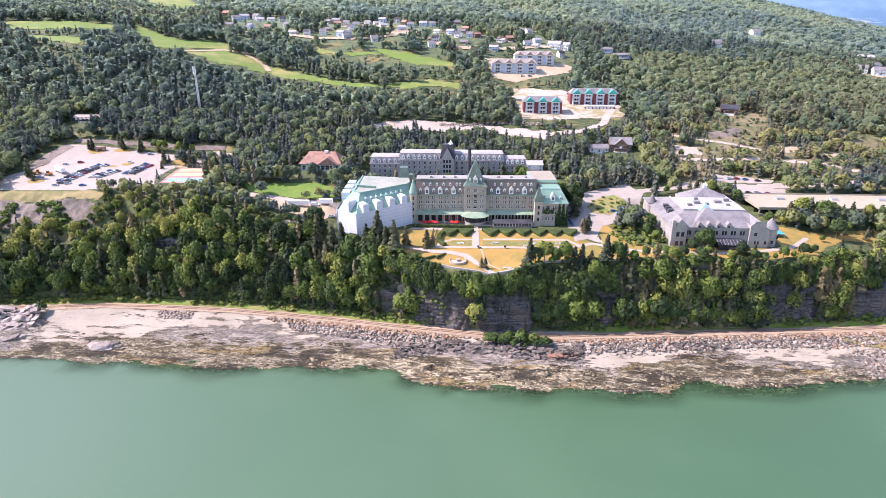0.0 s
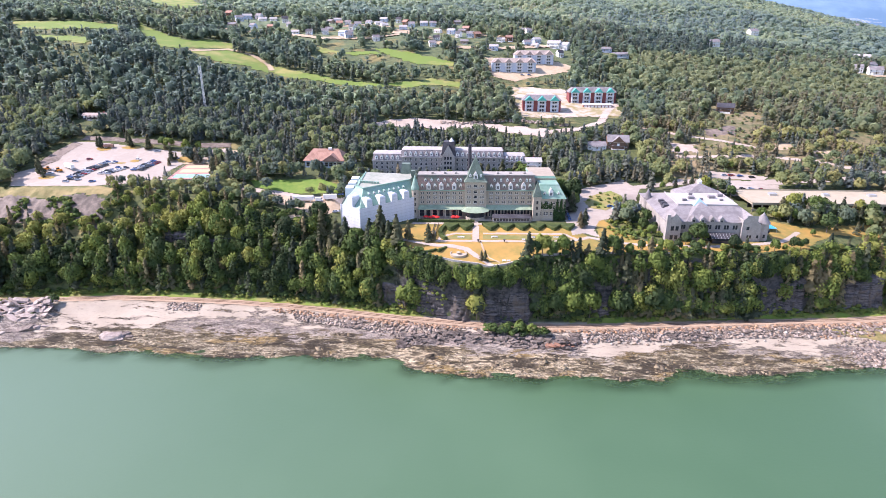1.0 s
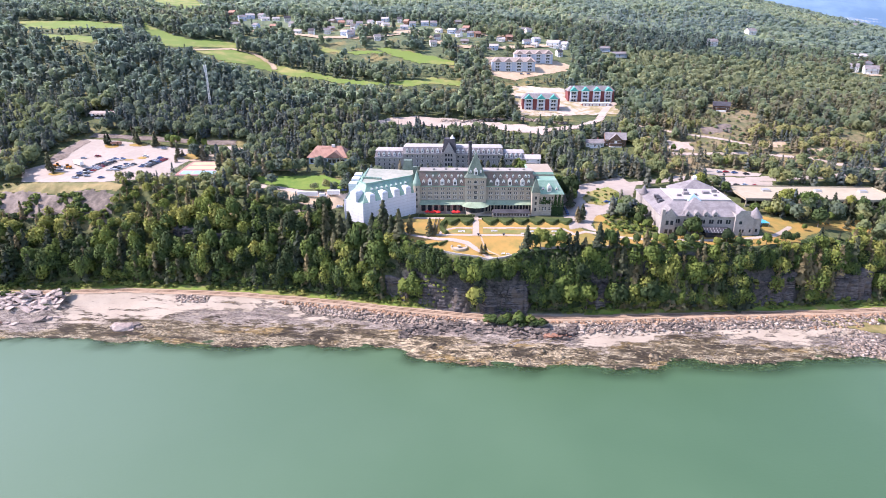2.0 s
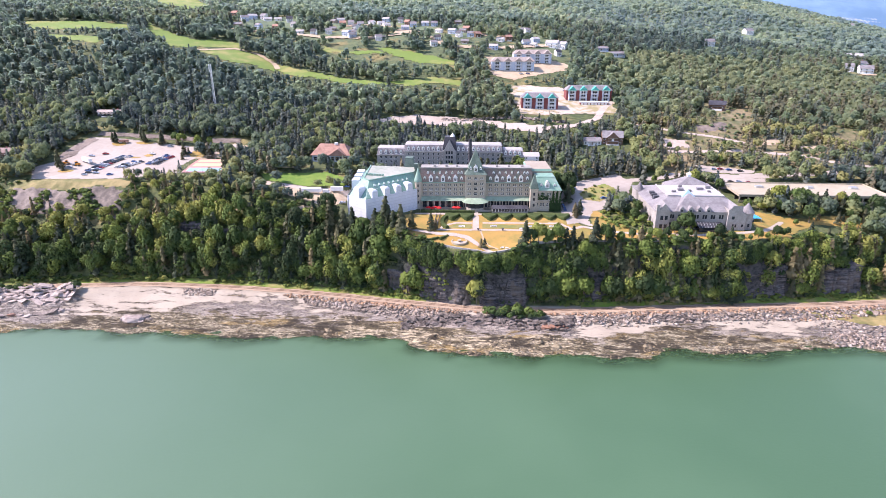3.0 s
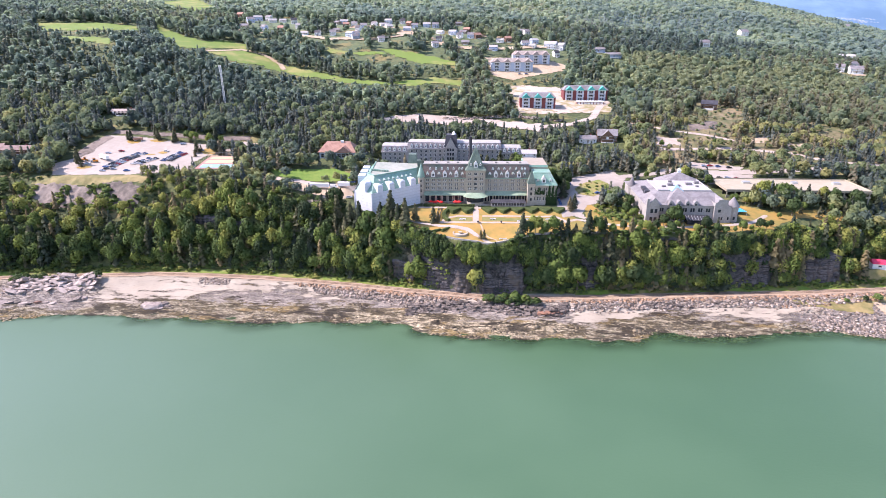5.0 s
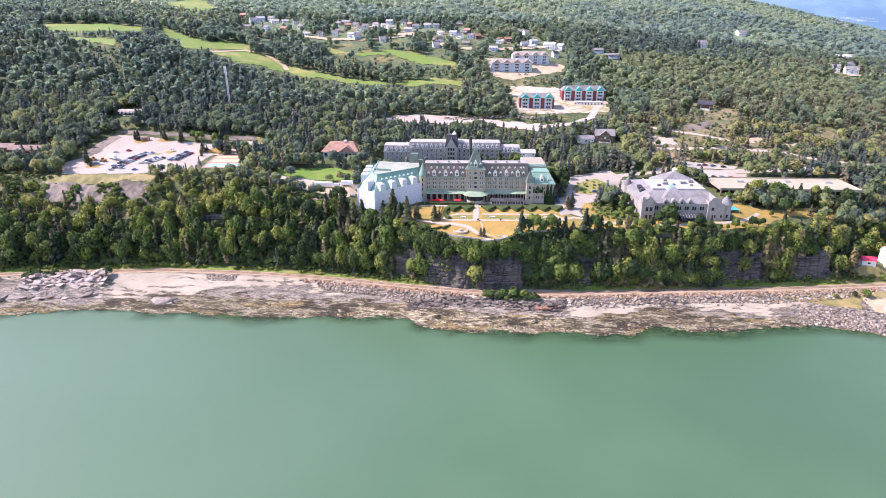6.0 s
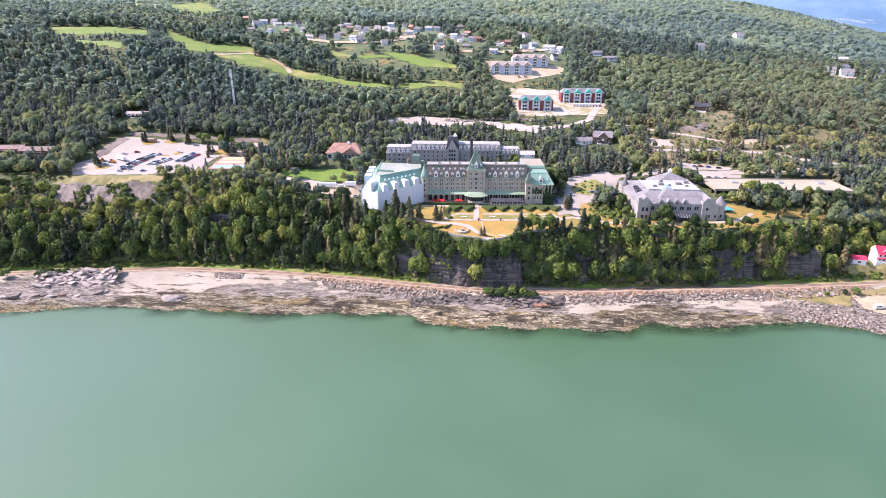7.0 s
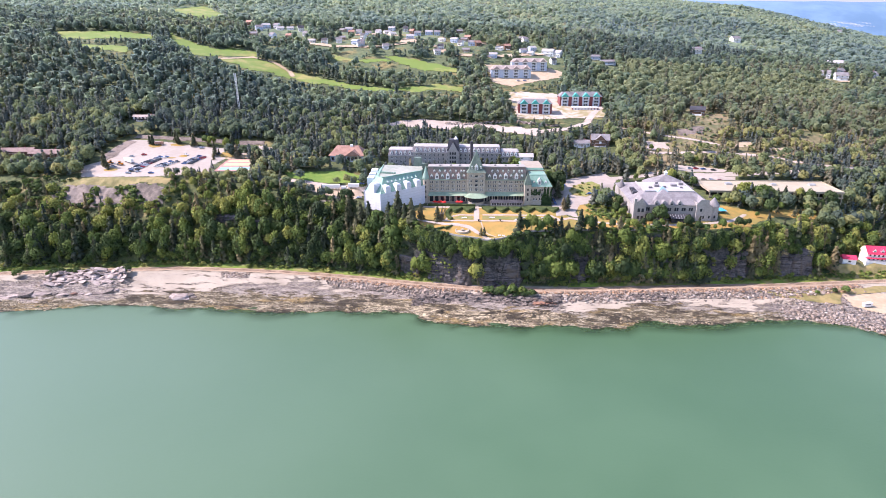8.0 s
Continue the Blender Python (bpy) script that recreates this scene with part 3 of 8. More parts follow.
def window_mesh(w, h, frame_material):
    """A window: white or dark frame with a mullion and transom, and its panes set back."""
    key = (round(w, 2), round(h, 2), frame_material.name)
    if key not in WINDOW_MESHES:
        s, t = Shape(frame_material, M_GLASS), 0.11
        s.box(-w / 2, 0.02, 0, -w / 2 + t, 0.12, h).box(w / 2 - t, 0.02, 0, w / 2, 0.12, h)
        s.box(-w / 2 + t, 0.02, 0, w / 2 - t, 0.12, t).box(-w / 2 + t, 0.02, h - t, w / 2 - t, 0.12, h)
        s.box(-w / 2 + t, 0.03, h * 0.52, w / 2 - t, 0.11, h * 0.52 + 0.08)
        s.face([(-w / 2 + t, 0.09, t), (w / 2 - t, 0.09, t), (w / 2 - t, 0.09, h - t), (-w / 2 + t, 0.09, h - t)], 1)
        WINDOW_MESHES[key] = s.mesh("window")
    return WINDOW_MESHES[key]


def glaze(parent, p, q, openings, frame_material=None, depth=0.35):
    """Sets a window of its own into each opening of the wall from p to q."""
    p, q = Vector(p), Vector(q)
    way = (q - p).normalized()
    turn = math.degrees(math.atan2(way.y, way.x))
    for a, b, c, d in openings:
        spot = p + way * (a + b) / 2 + Vector((-way.y, way.x)) * (depth - 0.12)
        part("window", window_mesh(b - a, d - c, frame_material or M_WHITE), parent, "", pose(spot.x, spot.y, c, 0, 0, turn))


def grid_of(length, count, w, rows, margin=1.0):
    """Openings in a regular grid: count across, rows of (sill, height)."""
    pitch = (length - 2 * margin) / count
    return [(margin + pitch * (i + 0.5) - w / 2, margin + pitch * (i + 0.5) + w / 2, z, z + h) for z, h in rows for i in range(count)]


# ---- ground, water, distance ----
ROWS = np.concatenate([np.arange(120, 230, 10), np.arange(230, 312, 0.7), np.arange(312, 366, 1.2), np.arange(366, 440, 2.4), 440 * 1.024 ** np.arange(0, 104)])
COLS = np.concatenate([np.linspace(-2.2, -1.12, 30), np.linspace(-1.1, 1.05, 430), np.linspace(1.07, 2.2, 30)])
gy = np.repeat(ROWS, len(COLS))
gx = np.tile(COLS, len(ROWS)) * gy
gz = ground_height(gx, gy)
index = np.arange(len(gy)).reshape(len(ROWS), len(COLS))
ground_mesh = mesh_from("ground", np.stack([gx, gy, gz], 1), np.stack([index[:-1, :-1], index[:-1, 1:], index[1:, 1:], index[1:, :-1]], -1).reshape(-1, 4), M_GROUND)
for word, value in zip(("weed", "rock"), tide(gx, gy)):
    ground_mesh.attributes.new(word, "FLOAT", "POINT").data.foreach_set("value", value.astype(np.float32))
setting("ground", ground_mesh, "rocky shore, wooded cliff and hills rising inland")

wx, wy = np.meshgrid(np.linspace(-450, 450, 361), np.linspace(150, 320, 86))
index = np.arange(wx.size).reshape(wx.shape)
quads = np.stack([index[:-1, :-1], index[:-1, 1:], index[1:, 1:], index[1:, :-1]], -1).reshape(-1, 4)
outer = [(-5400, -3600, 5400, 150), (-5400, 150, -450, 320), (450, 150, 5400, 320), (-5400, 320, 5400, 4900)]
corners = np.array([[(x0, y0, 0), (x1, y0, 0), (x1, y1, 0), (x0, y1, 0)] for x0, y0, x1, y1 in outer], float).reshape(-1, 3)
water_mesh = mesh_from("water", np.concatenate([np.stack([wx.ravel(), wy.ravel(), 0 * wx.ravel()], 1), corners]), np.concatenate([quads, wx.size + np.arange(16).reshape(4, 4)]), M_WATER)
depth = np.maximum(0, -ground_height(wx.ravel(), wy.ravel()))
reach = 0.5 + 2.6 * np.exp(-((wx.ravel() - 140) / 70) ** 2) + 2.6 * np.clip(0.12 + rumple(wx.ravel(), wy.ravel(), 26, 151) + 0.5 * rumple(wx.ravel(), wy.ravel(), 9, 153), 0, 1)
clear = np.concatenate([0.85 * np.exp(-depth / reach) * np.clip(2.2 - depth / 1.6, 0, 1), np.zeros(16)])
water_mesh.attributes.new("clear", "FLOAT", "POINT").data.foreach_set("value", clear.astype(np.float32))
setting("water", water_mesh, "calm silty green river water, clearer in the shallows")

xs = np.linspace(600, 5200, 160)
ys = np.linspace(3600, 4300, 8)
hx, hy = np.meshgrid(xs, ys)
rise = np.sin(np.linspace(0, 1, 8) * math.pi / 2)[:, None]
hz = rise * (325 + 40 * rumple(hx, hy * 0.2, 900, 51, 4)) - 30
index = np.arange(hx.size).reshape(hx.shape)
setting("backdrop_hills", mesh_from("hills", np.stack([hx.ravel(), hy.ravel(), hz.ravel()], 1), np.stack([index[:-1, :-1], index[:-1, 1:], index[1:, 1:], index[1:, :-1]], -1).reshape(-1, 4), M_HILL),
        "far wooded hills across the bay, painted in haze blue")


dome = bpy.data.materials.new("sky_glow")
dome.use_nodes = True
dome.node_tree.nodes.remove(dome.node_tree.nodes["Principled BSDF"])
glow = dome.node_tree.nodes.new("ShaderNodeEmission")
glow.inputs["Color"].default_value = (0.31, 0.355, 0.40, 1)
dome.node_tree.links.new(glow.outputs[0], dome.node_tree.nodes["Material Output"].inputs["Surface"])
setting("backdrop_sky", Shape(dome).face([(300, 4620, -200), (5400, 4620, -200), (5400, 4620, 1200), (300, 4620, 1200)]), "pale blue summer sky low over the hills")

town = Shape(M_TOWN)
for k in range(70):
    x, t = 2060 + 300 * ((k * 0.618) % 1) + 40 * ((k * 0.37) % 1), 0.36 + 0.07 * ((k * 0.7548) % 1)
    y = 3600 + 700 * t
    z = math.sin(t * math.pi / 2) * 330 - 30
    w = 6 + 6 * ((k * 0.41) % 1)
    town.box(x, y, z - 14, x + w, y + 8, z + 3).gable(x, y, x + w, y + 8, z + 3, z + 5.5)
tagged(new("distant_town", town.mesh("distant_town")), "tiny pale houses on the far shore", "town", "", "stuff")


def inside(px, py, poly):
    """Which of the points lie in a plan polygon."""
    hit = np.zeros(np.shape(px), bool)
    for (x0, y0), (x1, y1) in zip(poly, poly[1:] + poly[:1]):
        if y0 != y1:
            cross = ((y0 > py) != (y1 > py)) & (px < (x1 - x0) * (py - y0) / (y1 - y0) + x0)
            hit ^= cross
    return hit


def off_line(px, py, line):
    """The distance from points to a line in plan."""
    best = np.full(np.shape(px), 1e9)
    for (x0, y0), (x1, y1) in zip(line, line[1:]):
        dx, dy = x1 - x0, y1 - y0
        t = np.clip(((px - x0) * dx + (py - y0) * dy) / (dx * dx + dy * dy + 1e-9), 0, 1)
        best = np.minimum(best, np.hypot(px - x0 - t * dx, py - y0 - t * dy))
    return best


def laid(name, test, bounds, cell, lift, material, label, ragged=0.0):
    """A surface laid over the ground where test(x, y) holds, in small cells, with a thin edge."""
    x0, y0, x1, y1 = bounds
    nx, ny = int((x1 - x0) / cell) + 2, int((y1 - y0) / cell) + 2
    X, Y = np.meshgrid(x0 + cell * np.arange(nx), y0 + cell * np.arange(ny))
    cx, cy = X[:-1, :-1] + cell / 2, Y[:-1, :-1] + cell / 2
    wob = ragged * rumple(cx, cy, 9, 61, 3)
    keep = test(cx + wob, cy + ragged * rumple(cx, cy, 9, 67, 3))
    idx = np.arange(nx * ny).reshape(ny, nx)
    faces = np.stack([idx[:-1, :-1], idx[:-1, 1:], idx[1:, 1:], idx[1:, :-1]], -1)[keep]
    used, back = np.unique(faces, return_inverse=True)
    verts = np.stack([X.ravel()[used], Y.ravel()[used], ground_height(X.ravel()[used], Y.ravel()[used]) + lift], 1)
    return setting(name, mesh_from(name, verts, back.reshape(-1, 4), material), label)


def area(name, poly, cell, lift, material, label, ragged=0.6):
    px, py = [p[0] for p in poly], [p[1] for p in poly]
    return laid(name, lambda x, y: inside(x, y, poly), (min(px) - 3, min(py) - 3, max(px) + 3, max(py) + 3), cell, lift, material, label, ragged)


def ribbon(name, line, width, cell, lift, material, label, ragged=0.2):
    px, py = [p[0] for p in line], [p[1] for p in line]
    return laid(name, lambda x, y: off_line(x, y, line) < width / 2, (min(px) - width, min(py) - width, max(px) + width, max(py) + width), cell, lift, material, label, ragged)


PARKING_LOT = ((-340, 394), (-323, 410), (-324, 452), (-294, 449), (-230, 437), (-197, 445), (-193, 436), (-203, 430), (-221, 419), (-226, 395), (-221, 381), (-262, 370), (-325, 373))
FAIRWAY_A = ((-586, 751), (-507, 766), (-452, 764), (-439, 737), (-480, 721), (-539, 701))
FAIRWAY_B = ((-505, 676), (-439, 677), (-423, 644), (-494, 664))
FAIRWAY_C = ((-458, 818), (-426, 770), (-384, 744), (-351, 732), (-330, 748), (-301, 745), (-292, 717), (-321, 709), (-346, 690), (-362, 677), (-381, 709), (-422, 750))
FAIRWAY_D = ((-330, 684), (-296, 714), (-259, 704), (-236, 682), (-234, 662), (-257, 668), (-283, 662), (-299, 671))
FAIRWAY_E = ((-237, 687), (-207, 675), (-160, 658), (-103, 647), (-99, 638), (-133, 640), (-177, 647), (-219, 654), (-236, 673))
FAIRWAY_F = ((-130, 764), (-103, 761), (-63, 741), (-27, 721), (-30, 711), (-73, 716), (-106, 737))
FAIRWAY_G = ((-103, 647), (-73, 656), (-51, 667), (-18, 659), (-19, 644), (-55, 645), (-88, 637))
FAIRWAY_H = ((-200, 756), (-168, 745), (-134, 754), (-114, 746), (-151, 738), (-193, 740))
FAIRWAY_I = ((-604, 1131), (-556, 1189), (-466, 1055), (-474, 967), (-536, 1018))
CART_PATH = ((-330, 684), (-297, 716), (-268, 711), (-241, 688), (-233, 673))
UPPER_YARD = ((10, 742), (90, 739), (114, 730), (109, 716), (38, 669), (15, 689))
LOWER_YARD = ((35, 654), (90, 650), (122, 614), (141, 605), (135, 561), (41, 548), (37, 607))
GRAVEL_LOT = ((-104, 506), (-83, 522), (-61, 535), (-47, 538), (10, 532), (62, 520), (58, 503), (-2, 515), (-77, 509))
DRIVE = ((68, 399), (85, 415), (109, 427), (116, 407), (106, 380), (90, 356), (77, 350), (71, 335), (73, 325), (65, 331), (57, 326), (55, 343), (60, 384))
ISLAND = ((72, 380), (81, 393), (94, 402), (101, 392), (97, 379), (84, 366), (74, 370))
BACK_LOT_A = ((171, 442), (197, 437), (217, 432), (212, 427), (176, 430))
BACK_LOT_B = ((172, 420), (218, 418), (212, 406), (181, 405))
ROCKY_PATCH = ((196, 516), (224, 522), (217, 502), (196, 500))
DRY_PATCH = ((240, 572), (266, 577), (264, 556), (244, 535), (231, 504), (217, 495), (226, 527))
GRAVEL_PATCH = ((160, 487), (182, 486), (179, 473), (158, 472))
EAST_PATCH = ((314, 526), (338, 528), (350, 520), (344, 510), (320, 509))
LOW_PATCH = ((270, 482), (290, 481), (288, 472), (270, 471))
MID_PATCH = ((232, 488), (262, 493), (264, 486), (246, 479), (232, 481))
SLOPE_TRACK = ((136, 524), (162, 509), (178, 502), (204, 490), (225, 483))
LOW_TRACK = ((160, 464), (199, 464), (220, 467), (242, 464), (266, 461), (280, 452), (305, 444), (360, 438))
CLEARINGS = (ROCKY_PATCH, DRY_PATCH, GRAVEL_PATCH, EAST_PATCH, LOW_PATCH, MID_PATCH)
DARK_BAND = ((148, 1110), (545, 1270), (420, 894), (225, 802), (105, 797))
LIGHT_BAND = ((150, 760), (280, 790), (378, 790), (500, 740), (440, 640), (264, 632), (145, 640))
BROWN_BAND = ((195, 632), (286, 626), (430, 640), (520, 560), (345, 505), (225, 500), (185, 524))
POOL_LAWN = ((-160, 388), (-111, 395), (-97, 387), (-93, 375), (-125, 372), (-154, 378))
SERVICE_YARD = ((-137, 367), (-92, 371), (-90, 360), (-98, 340), (-117, 350), (-135, 357))
VILLAGE_ROADS = ((-334, 819), (-280, 815), (-206, 789), (-136, 801), (-81, 840), (-40, 774), (16, 770), (103, 798))
WHITE_HOUSES = ((-330, 923), (-316, 906), (-282, 903), (-267, 867), (-243, 812), (-222, 802), (-203, 814), (-302, 912), (-176, 853), (-160, 897), (-144, 902), (-118, 920), (-131, 790), (-57, 850), (-54, 795), (-57, 775), (28, 798), (102, 759), (72, 877), (70, 788), (-28, 820), (-189, 898), (-133, 888))
BLUE_HOUSES = ((-344, 889), (-342, 917), (-311, 840), (-180, 808), (-169, 810), (-209, 924), (-171, 881), (-141, 925), (-95, 886), (-78, 897), (-65, 896), (-38, 843), (-11, 819), (19, 767), (63, 791), (78, 812), (-167, 795), (-104, 858))
BROWN_HOUSES = ((-380, 938), (-338, 840), (-286, 844), (-204, 842), (-200, 892), (-221, 918), (-107, 903), (-30, 926), (-18, 866), (-23, 854), (0, 818), (-18, 787), (41, 806), (67, 895))
BIG_WHITE = ((95, 790), (106, 788))
GARDEN_PINES = ((28, 296), (31, 297), (36, 299), (47, 299), (52, 297), (56, 298), (69, 299), (-41, 315), (-29, 314), (-26, 316), (-46, 316), (63, 339), (66, 340), (2, 296), (4, 295))
GARDEN_TREES = ((42, 297), (61, 298), (75, 300), (79, 300), (84, 300), (96, 301), (106, 304), (-62, 319), (-70, 320), (-77, 323), (-51, 318), (-56, 312), (132, 322), (144, 309), (152, 311), (107, 336), (104, 348), (99, 358), (93, 356), (90, 364), (193, 359), (201, 362), (206, 354), (221, 367), (234, 366), (249, 373))
LOT_TREES = ((-311, 388), (-299, 442), (-276, 444), (-260, 441), (-246, 440), (-220, 426), (-216, 424), (-174, 389), (-179, 393), (-165, 387))
CAR_ROW_A = ((-288, 387), (-277, 422))
CAR_ROW_B = ((-269, 393), (-259, 409))
CAR_ROW_C = ((-248, 400), (-243, 426))
CAR_SINGLES = ((-289, 379), (-288, 383), (-282, 382), (-269, 378), (-307, 419), (-298, 423), (-260, 424), (-231, 426), (-251, 437), (-310, 394), (-307, 398))
# bare cliffs among the trees: from x to x, the foot's y at both ends and the top's z
CLIFFS = ((1, 31, 284.6, 286.2, 24), (-36, -2, 293.6, 284.8, 24), (-57, -39, 299.5, 295.4, 25), (157, 189, 301.5, 304, 29), (208, 237, 307.5, 311, 28.5), (-200, -178, 331, 330, 39), (-172, -154, 329, 328, 37), (64, 77, 291.5, 292.5, 19))

# ---- roads, lawns and paths ----
for name, poly, label in (("lawn_pool", POOL_LAWN, "bright green lawn below the pool house"),):
    area(name, poly, 1.0, 0.12, M_LAWN, label)
for k, poly in enumerate((FAIRWAY_A, FAIRWAY_B, FAIRWAY_C, FAIRWAY_D, FAIRWAY_E, FAIRWAY_F, FAIRWAY_G, FAIRWAY_H, FAIRWAY_I)):
    area(f"golf_fairway_{k + 1}", poly, 2.0, 0.4, M_GREEN, "mown yellow-green golf fairway between woods", 6.0)
ribbon("cart_path", CART_PATH, 6, 1.5, 0.8, M_SAND, "curving sandy golf cart path")
area("parking_lot", PARKING_LOT, 1.2, 0.15, M_ASPHALT, "wide pale sunlit parking lot")
area("yard_upper", UPPER_YARD, 1.5, 0.4, M_SAND, "bare sandy yard round the blue apartments", 6.0)
area("yard_lower", LOWER_YARD, 1.5, 0.4, M_YARD, "pale gravel and dry grass yard round the brick apartments", 5.0)
area("road_gravel", GRAVEL_LOT, 1.2, 0.35, M_GRAVEL, "wide pale gravel road cut through the woods", 6.0)
ribbon("road_upper", [(62, 512), (90, 520), (112, 540), (124, 575), (136, 600)], 7, 1.5, 0.5, M_GRAVEL, "pale gravel road up to the brick apartments")
ribbon("road_village", list(VILLAGE_ROADS), 9, 2.0, 1.0, M_SAND, "village road with sandy verges", 2.0)
area("village_yard_1", [(-122, 836), (-100, 826), (-74, 826), (-60, 842), (-78, 862), (-112, 868)], 2.0, 0.7, M_SAND, "bare sandy plots in the village", 8.0)
area("village_yard_2", [(-200, 884), (-170, 876), (-128, 882), (-126, 900), (-170, 902), (-204, 904)], 2.0, 0.7, M_SAND, "bare sandy plots in the village", 8.0)
area("village_yard_3", [(0, 834), (22, 826), (40, 838), (26, 852), (4, 850)], 2.0, 0.7, M_SAND, "bare sandy plots in the village", 6.0)
area("drive", DRIVE, 0.9, 0.15, M_ASPHALT, "pale forecourt and turning circle", 0.3)
area("drive_island", ISLAND, 0.9, 0.32, M_VERGE, "planted island in the turning circle", 0.3)
area("parking_back", BACK_LOT_A, 1.2, 0.2, M_ASPHALT, "pale parking behind the casino")
area("parking_side", BACK_LOT_B, 1.2, 0.2, M_ASPHALT, "pale parking beside the casino")
ribbon("road_back", [(116, 412), (150, 424), (200, 422), (260, 428), (330, 436)], 8, 1.2, 0.25, M_ASPHALT, "pale access road behind the casino")
for k, (poly, material, label) in enumerate(((ROCKY_PATCH, M_SLOPE, "bare grey rock among scrub trees"), (DRY_PATCH, M_SCRUB, "dry golden grass below the chalet"), (GRAVEL_PATCH, M_GRAVEL, "pale gravel clearing among pines"),
                                             (EAST_PATCH, M_SCRUB, "dry sandy grass clearing"), (LOW_PATCH, M_SAND, "bare sandy clearing among scrub trees"), (MID_PATCH, M_SAND, "bare sandy clearing among scrub trees"))):
    area(f"dirt_clearing_{k + 1}", poly, 1.2, 0.35, material, label, 6.0)
ribbon("road_hill", [(500, 788), (525, 792), (560, 806), (600, 812), (650, 822)], 9, 2.0, 1.0, M_SAND, "sandy road past the hillside houses", 2.0)
ribbon("road_slope", SLOPE_TRACK, 3.6, 1.2, 0.4, M_GRAVEL, "pale gravel track across the scrubby slope", 1.5)
ribbon("road_low", LOW_TRACK, 4.2, 1.2, 0.4, M_GRAVEL, "pale gravel track below the scrubby slope", 2.0)
SCRUB = [(135, 430), (250, 436), (400, 425), (500, 540), (450, 650), (300, 665), (175, 640), (140, 540)]
area("scrub_ground", SCRUB, 2.0, 0.18, M_SCRUB, "dry scrubby soil under sparse pines", 16.0)
area("slope_rock", [(-335, 346), (-300, 343), (-270, 341), (-246, 340), (-248, 358), (-335, 360)], 1.0, 0.2, M_SLOPE, "bare rocky bank below the parking lot", 5.0)
area("slope_grass", [(-335, 361), (-246, 358), (-240, 364), (-262, 369), (-335, 372)], 1.0, 0.22, M_SHOREGRASS, "dry grass bank below the parking lot", 1.5)
for k, (x, y, rx, ry) in enumerate(((-309, 388, 6, 3), (-296, 441, 6, 4), (-270, 417, 4, 2), (-262, 422, 3.5, 2), (-248, 413, 3.5, 2), (-275, 443, 8, 2.5), (-222, 426, 8, 6))):
    laid(f"lawn_island_{k + 1}", lambda px, py, x=x, y=y, rx=rx, ry=ry: np.hypot((px - x) / rx, (py - y) / ry) < 1, (x - rx - 1, y - ry - 1, x + rx + 1, y + ry + 1), 0.8, 0.28, M_DRY, "dry grass island in the parking lot", 0.4)
area("rock_cut", [(-325, 406), (-322, 428), (-317, 448), (-325, 452), (-332, 434), (-335, 416)], 0.9, 0.3, M_SLOPE, "bare rock cut beside the parking lot", 1.5)
area("rock_bank_rear", [(-323, 455), (-266, 451), (-242, 448), (-217, 445), (-196, 448), (-199, 456), (-225, 453), (-269, 458), (-322, 462)], 0.9, 0.3, M_SLOPE, "grey rock bank behind the parking lot", 1.5)
area("court_apron", [(-230, 414), (-200, 420), (-184, 424), (-180, 440), (-200, 446), (-232, 436)], 1.0, 0.12, M_SAND, "sandy ground behind the tennis courts", 2.0)
ribbon("path_trail", [(-196, 343), (-182, 348), (-172, 343), (-156, 341), (-131, 339), (-112, 337)], 2.6, 0.7, 0.3, M_SAND, "sandy trail along the wooded slope", 0.8)
ribbon("road_service", [(-160, 374), (-137, 371), (-116, 367), (-92, 368), (-88, 380)], 5.0, 0.8, 0.18, M_GRAVEL, "pale service road below the lawn", 0.5)
area("service_yard", SERVICE_YARD, 1.0, 0.15, M_SAND, "sandy service yard with parked trailers", 1.5)

GARDEN = [(-60, 322), (-44, 309), (-31, 299.8), (-23, 296), (-13, 292.3), (0, 289.3), (6, 288), (15, 289), (28, 294), (36, 298), (64, 301), (72, 316), (66, 327), (56, 338), (-36, 341), (-58, 334)]
area("lawn_garden", GARDEN, 0.8, 0.10, M_DRY, "sun-scorched golden garden lawn", 0.5)
area("lawn_casino", [(100, 303), (156, 307), (188, 318), (205, 334), (200, 352), (176, 360), (174, 322), (108, 322)], 1.0, 0.10, M_DRY, "dry golden lawn round the casino", 0.8)
area("lawn_east", [(176, 312), (190, 317), (202, 332), (220, 345), (252, 350), (262, 366), (238, 362), (216, 352), (198, 350), (180, 334)], 1.0, 0.16, M_DRY, "dry golden grass east of the casino", 1.5)
area("lawn_bank", [(64, 302), (104, 304), (110, 313), (99, 321), (89, 331), (84, 340), (80, 352), (74, 348), (72, 330), (70, 318)], 0.8, 0.14, M_DRY, "dry golden bank between forecourt and casino", 1.0)
area("lawn_parterre_east", [(3, 319), (55, 320.5), (54, 325), (3, 325)], 0.6, 0.16, M_BED, "olive grass bed of the parterre", 0.3)
area("lawn_parterre_west", [(-21, 318.5), (-4, 318.5), (-4, 324.5), (-14, 324.5)], 0.6, 0.16, M_BED, "olive grass bed of the parterre", 0.3)
ribbon("path_terrace", [(-40, 339.8), (-20, 340.3), (58, 341.3)], 3.2, 0.6, 0.2, M_PATH, "pale terrace walk before the hotel")
ribbon("path_axis", [(-1.7, 346), (-1.0, 318)], 4.0, 0.5, 0.24, M_PATH, "pale axial garden path with steps")
ribbon("path_cross", [(-24, 315), (0, 316), (40, 317), (58, 320), (66, 325)], 3.0, 0.5, 0.22, M_PATH, "pale cross path below the parterre")
ribbon("path_loop", [(4, 326.5), (30, 327), (52, 327), (58, 322)], 1.8, 0.5, 0.2, M_PATH, "pale parterre path")
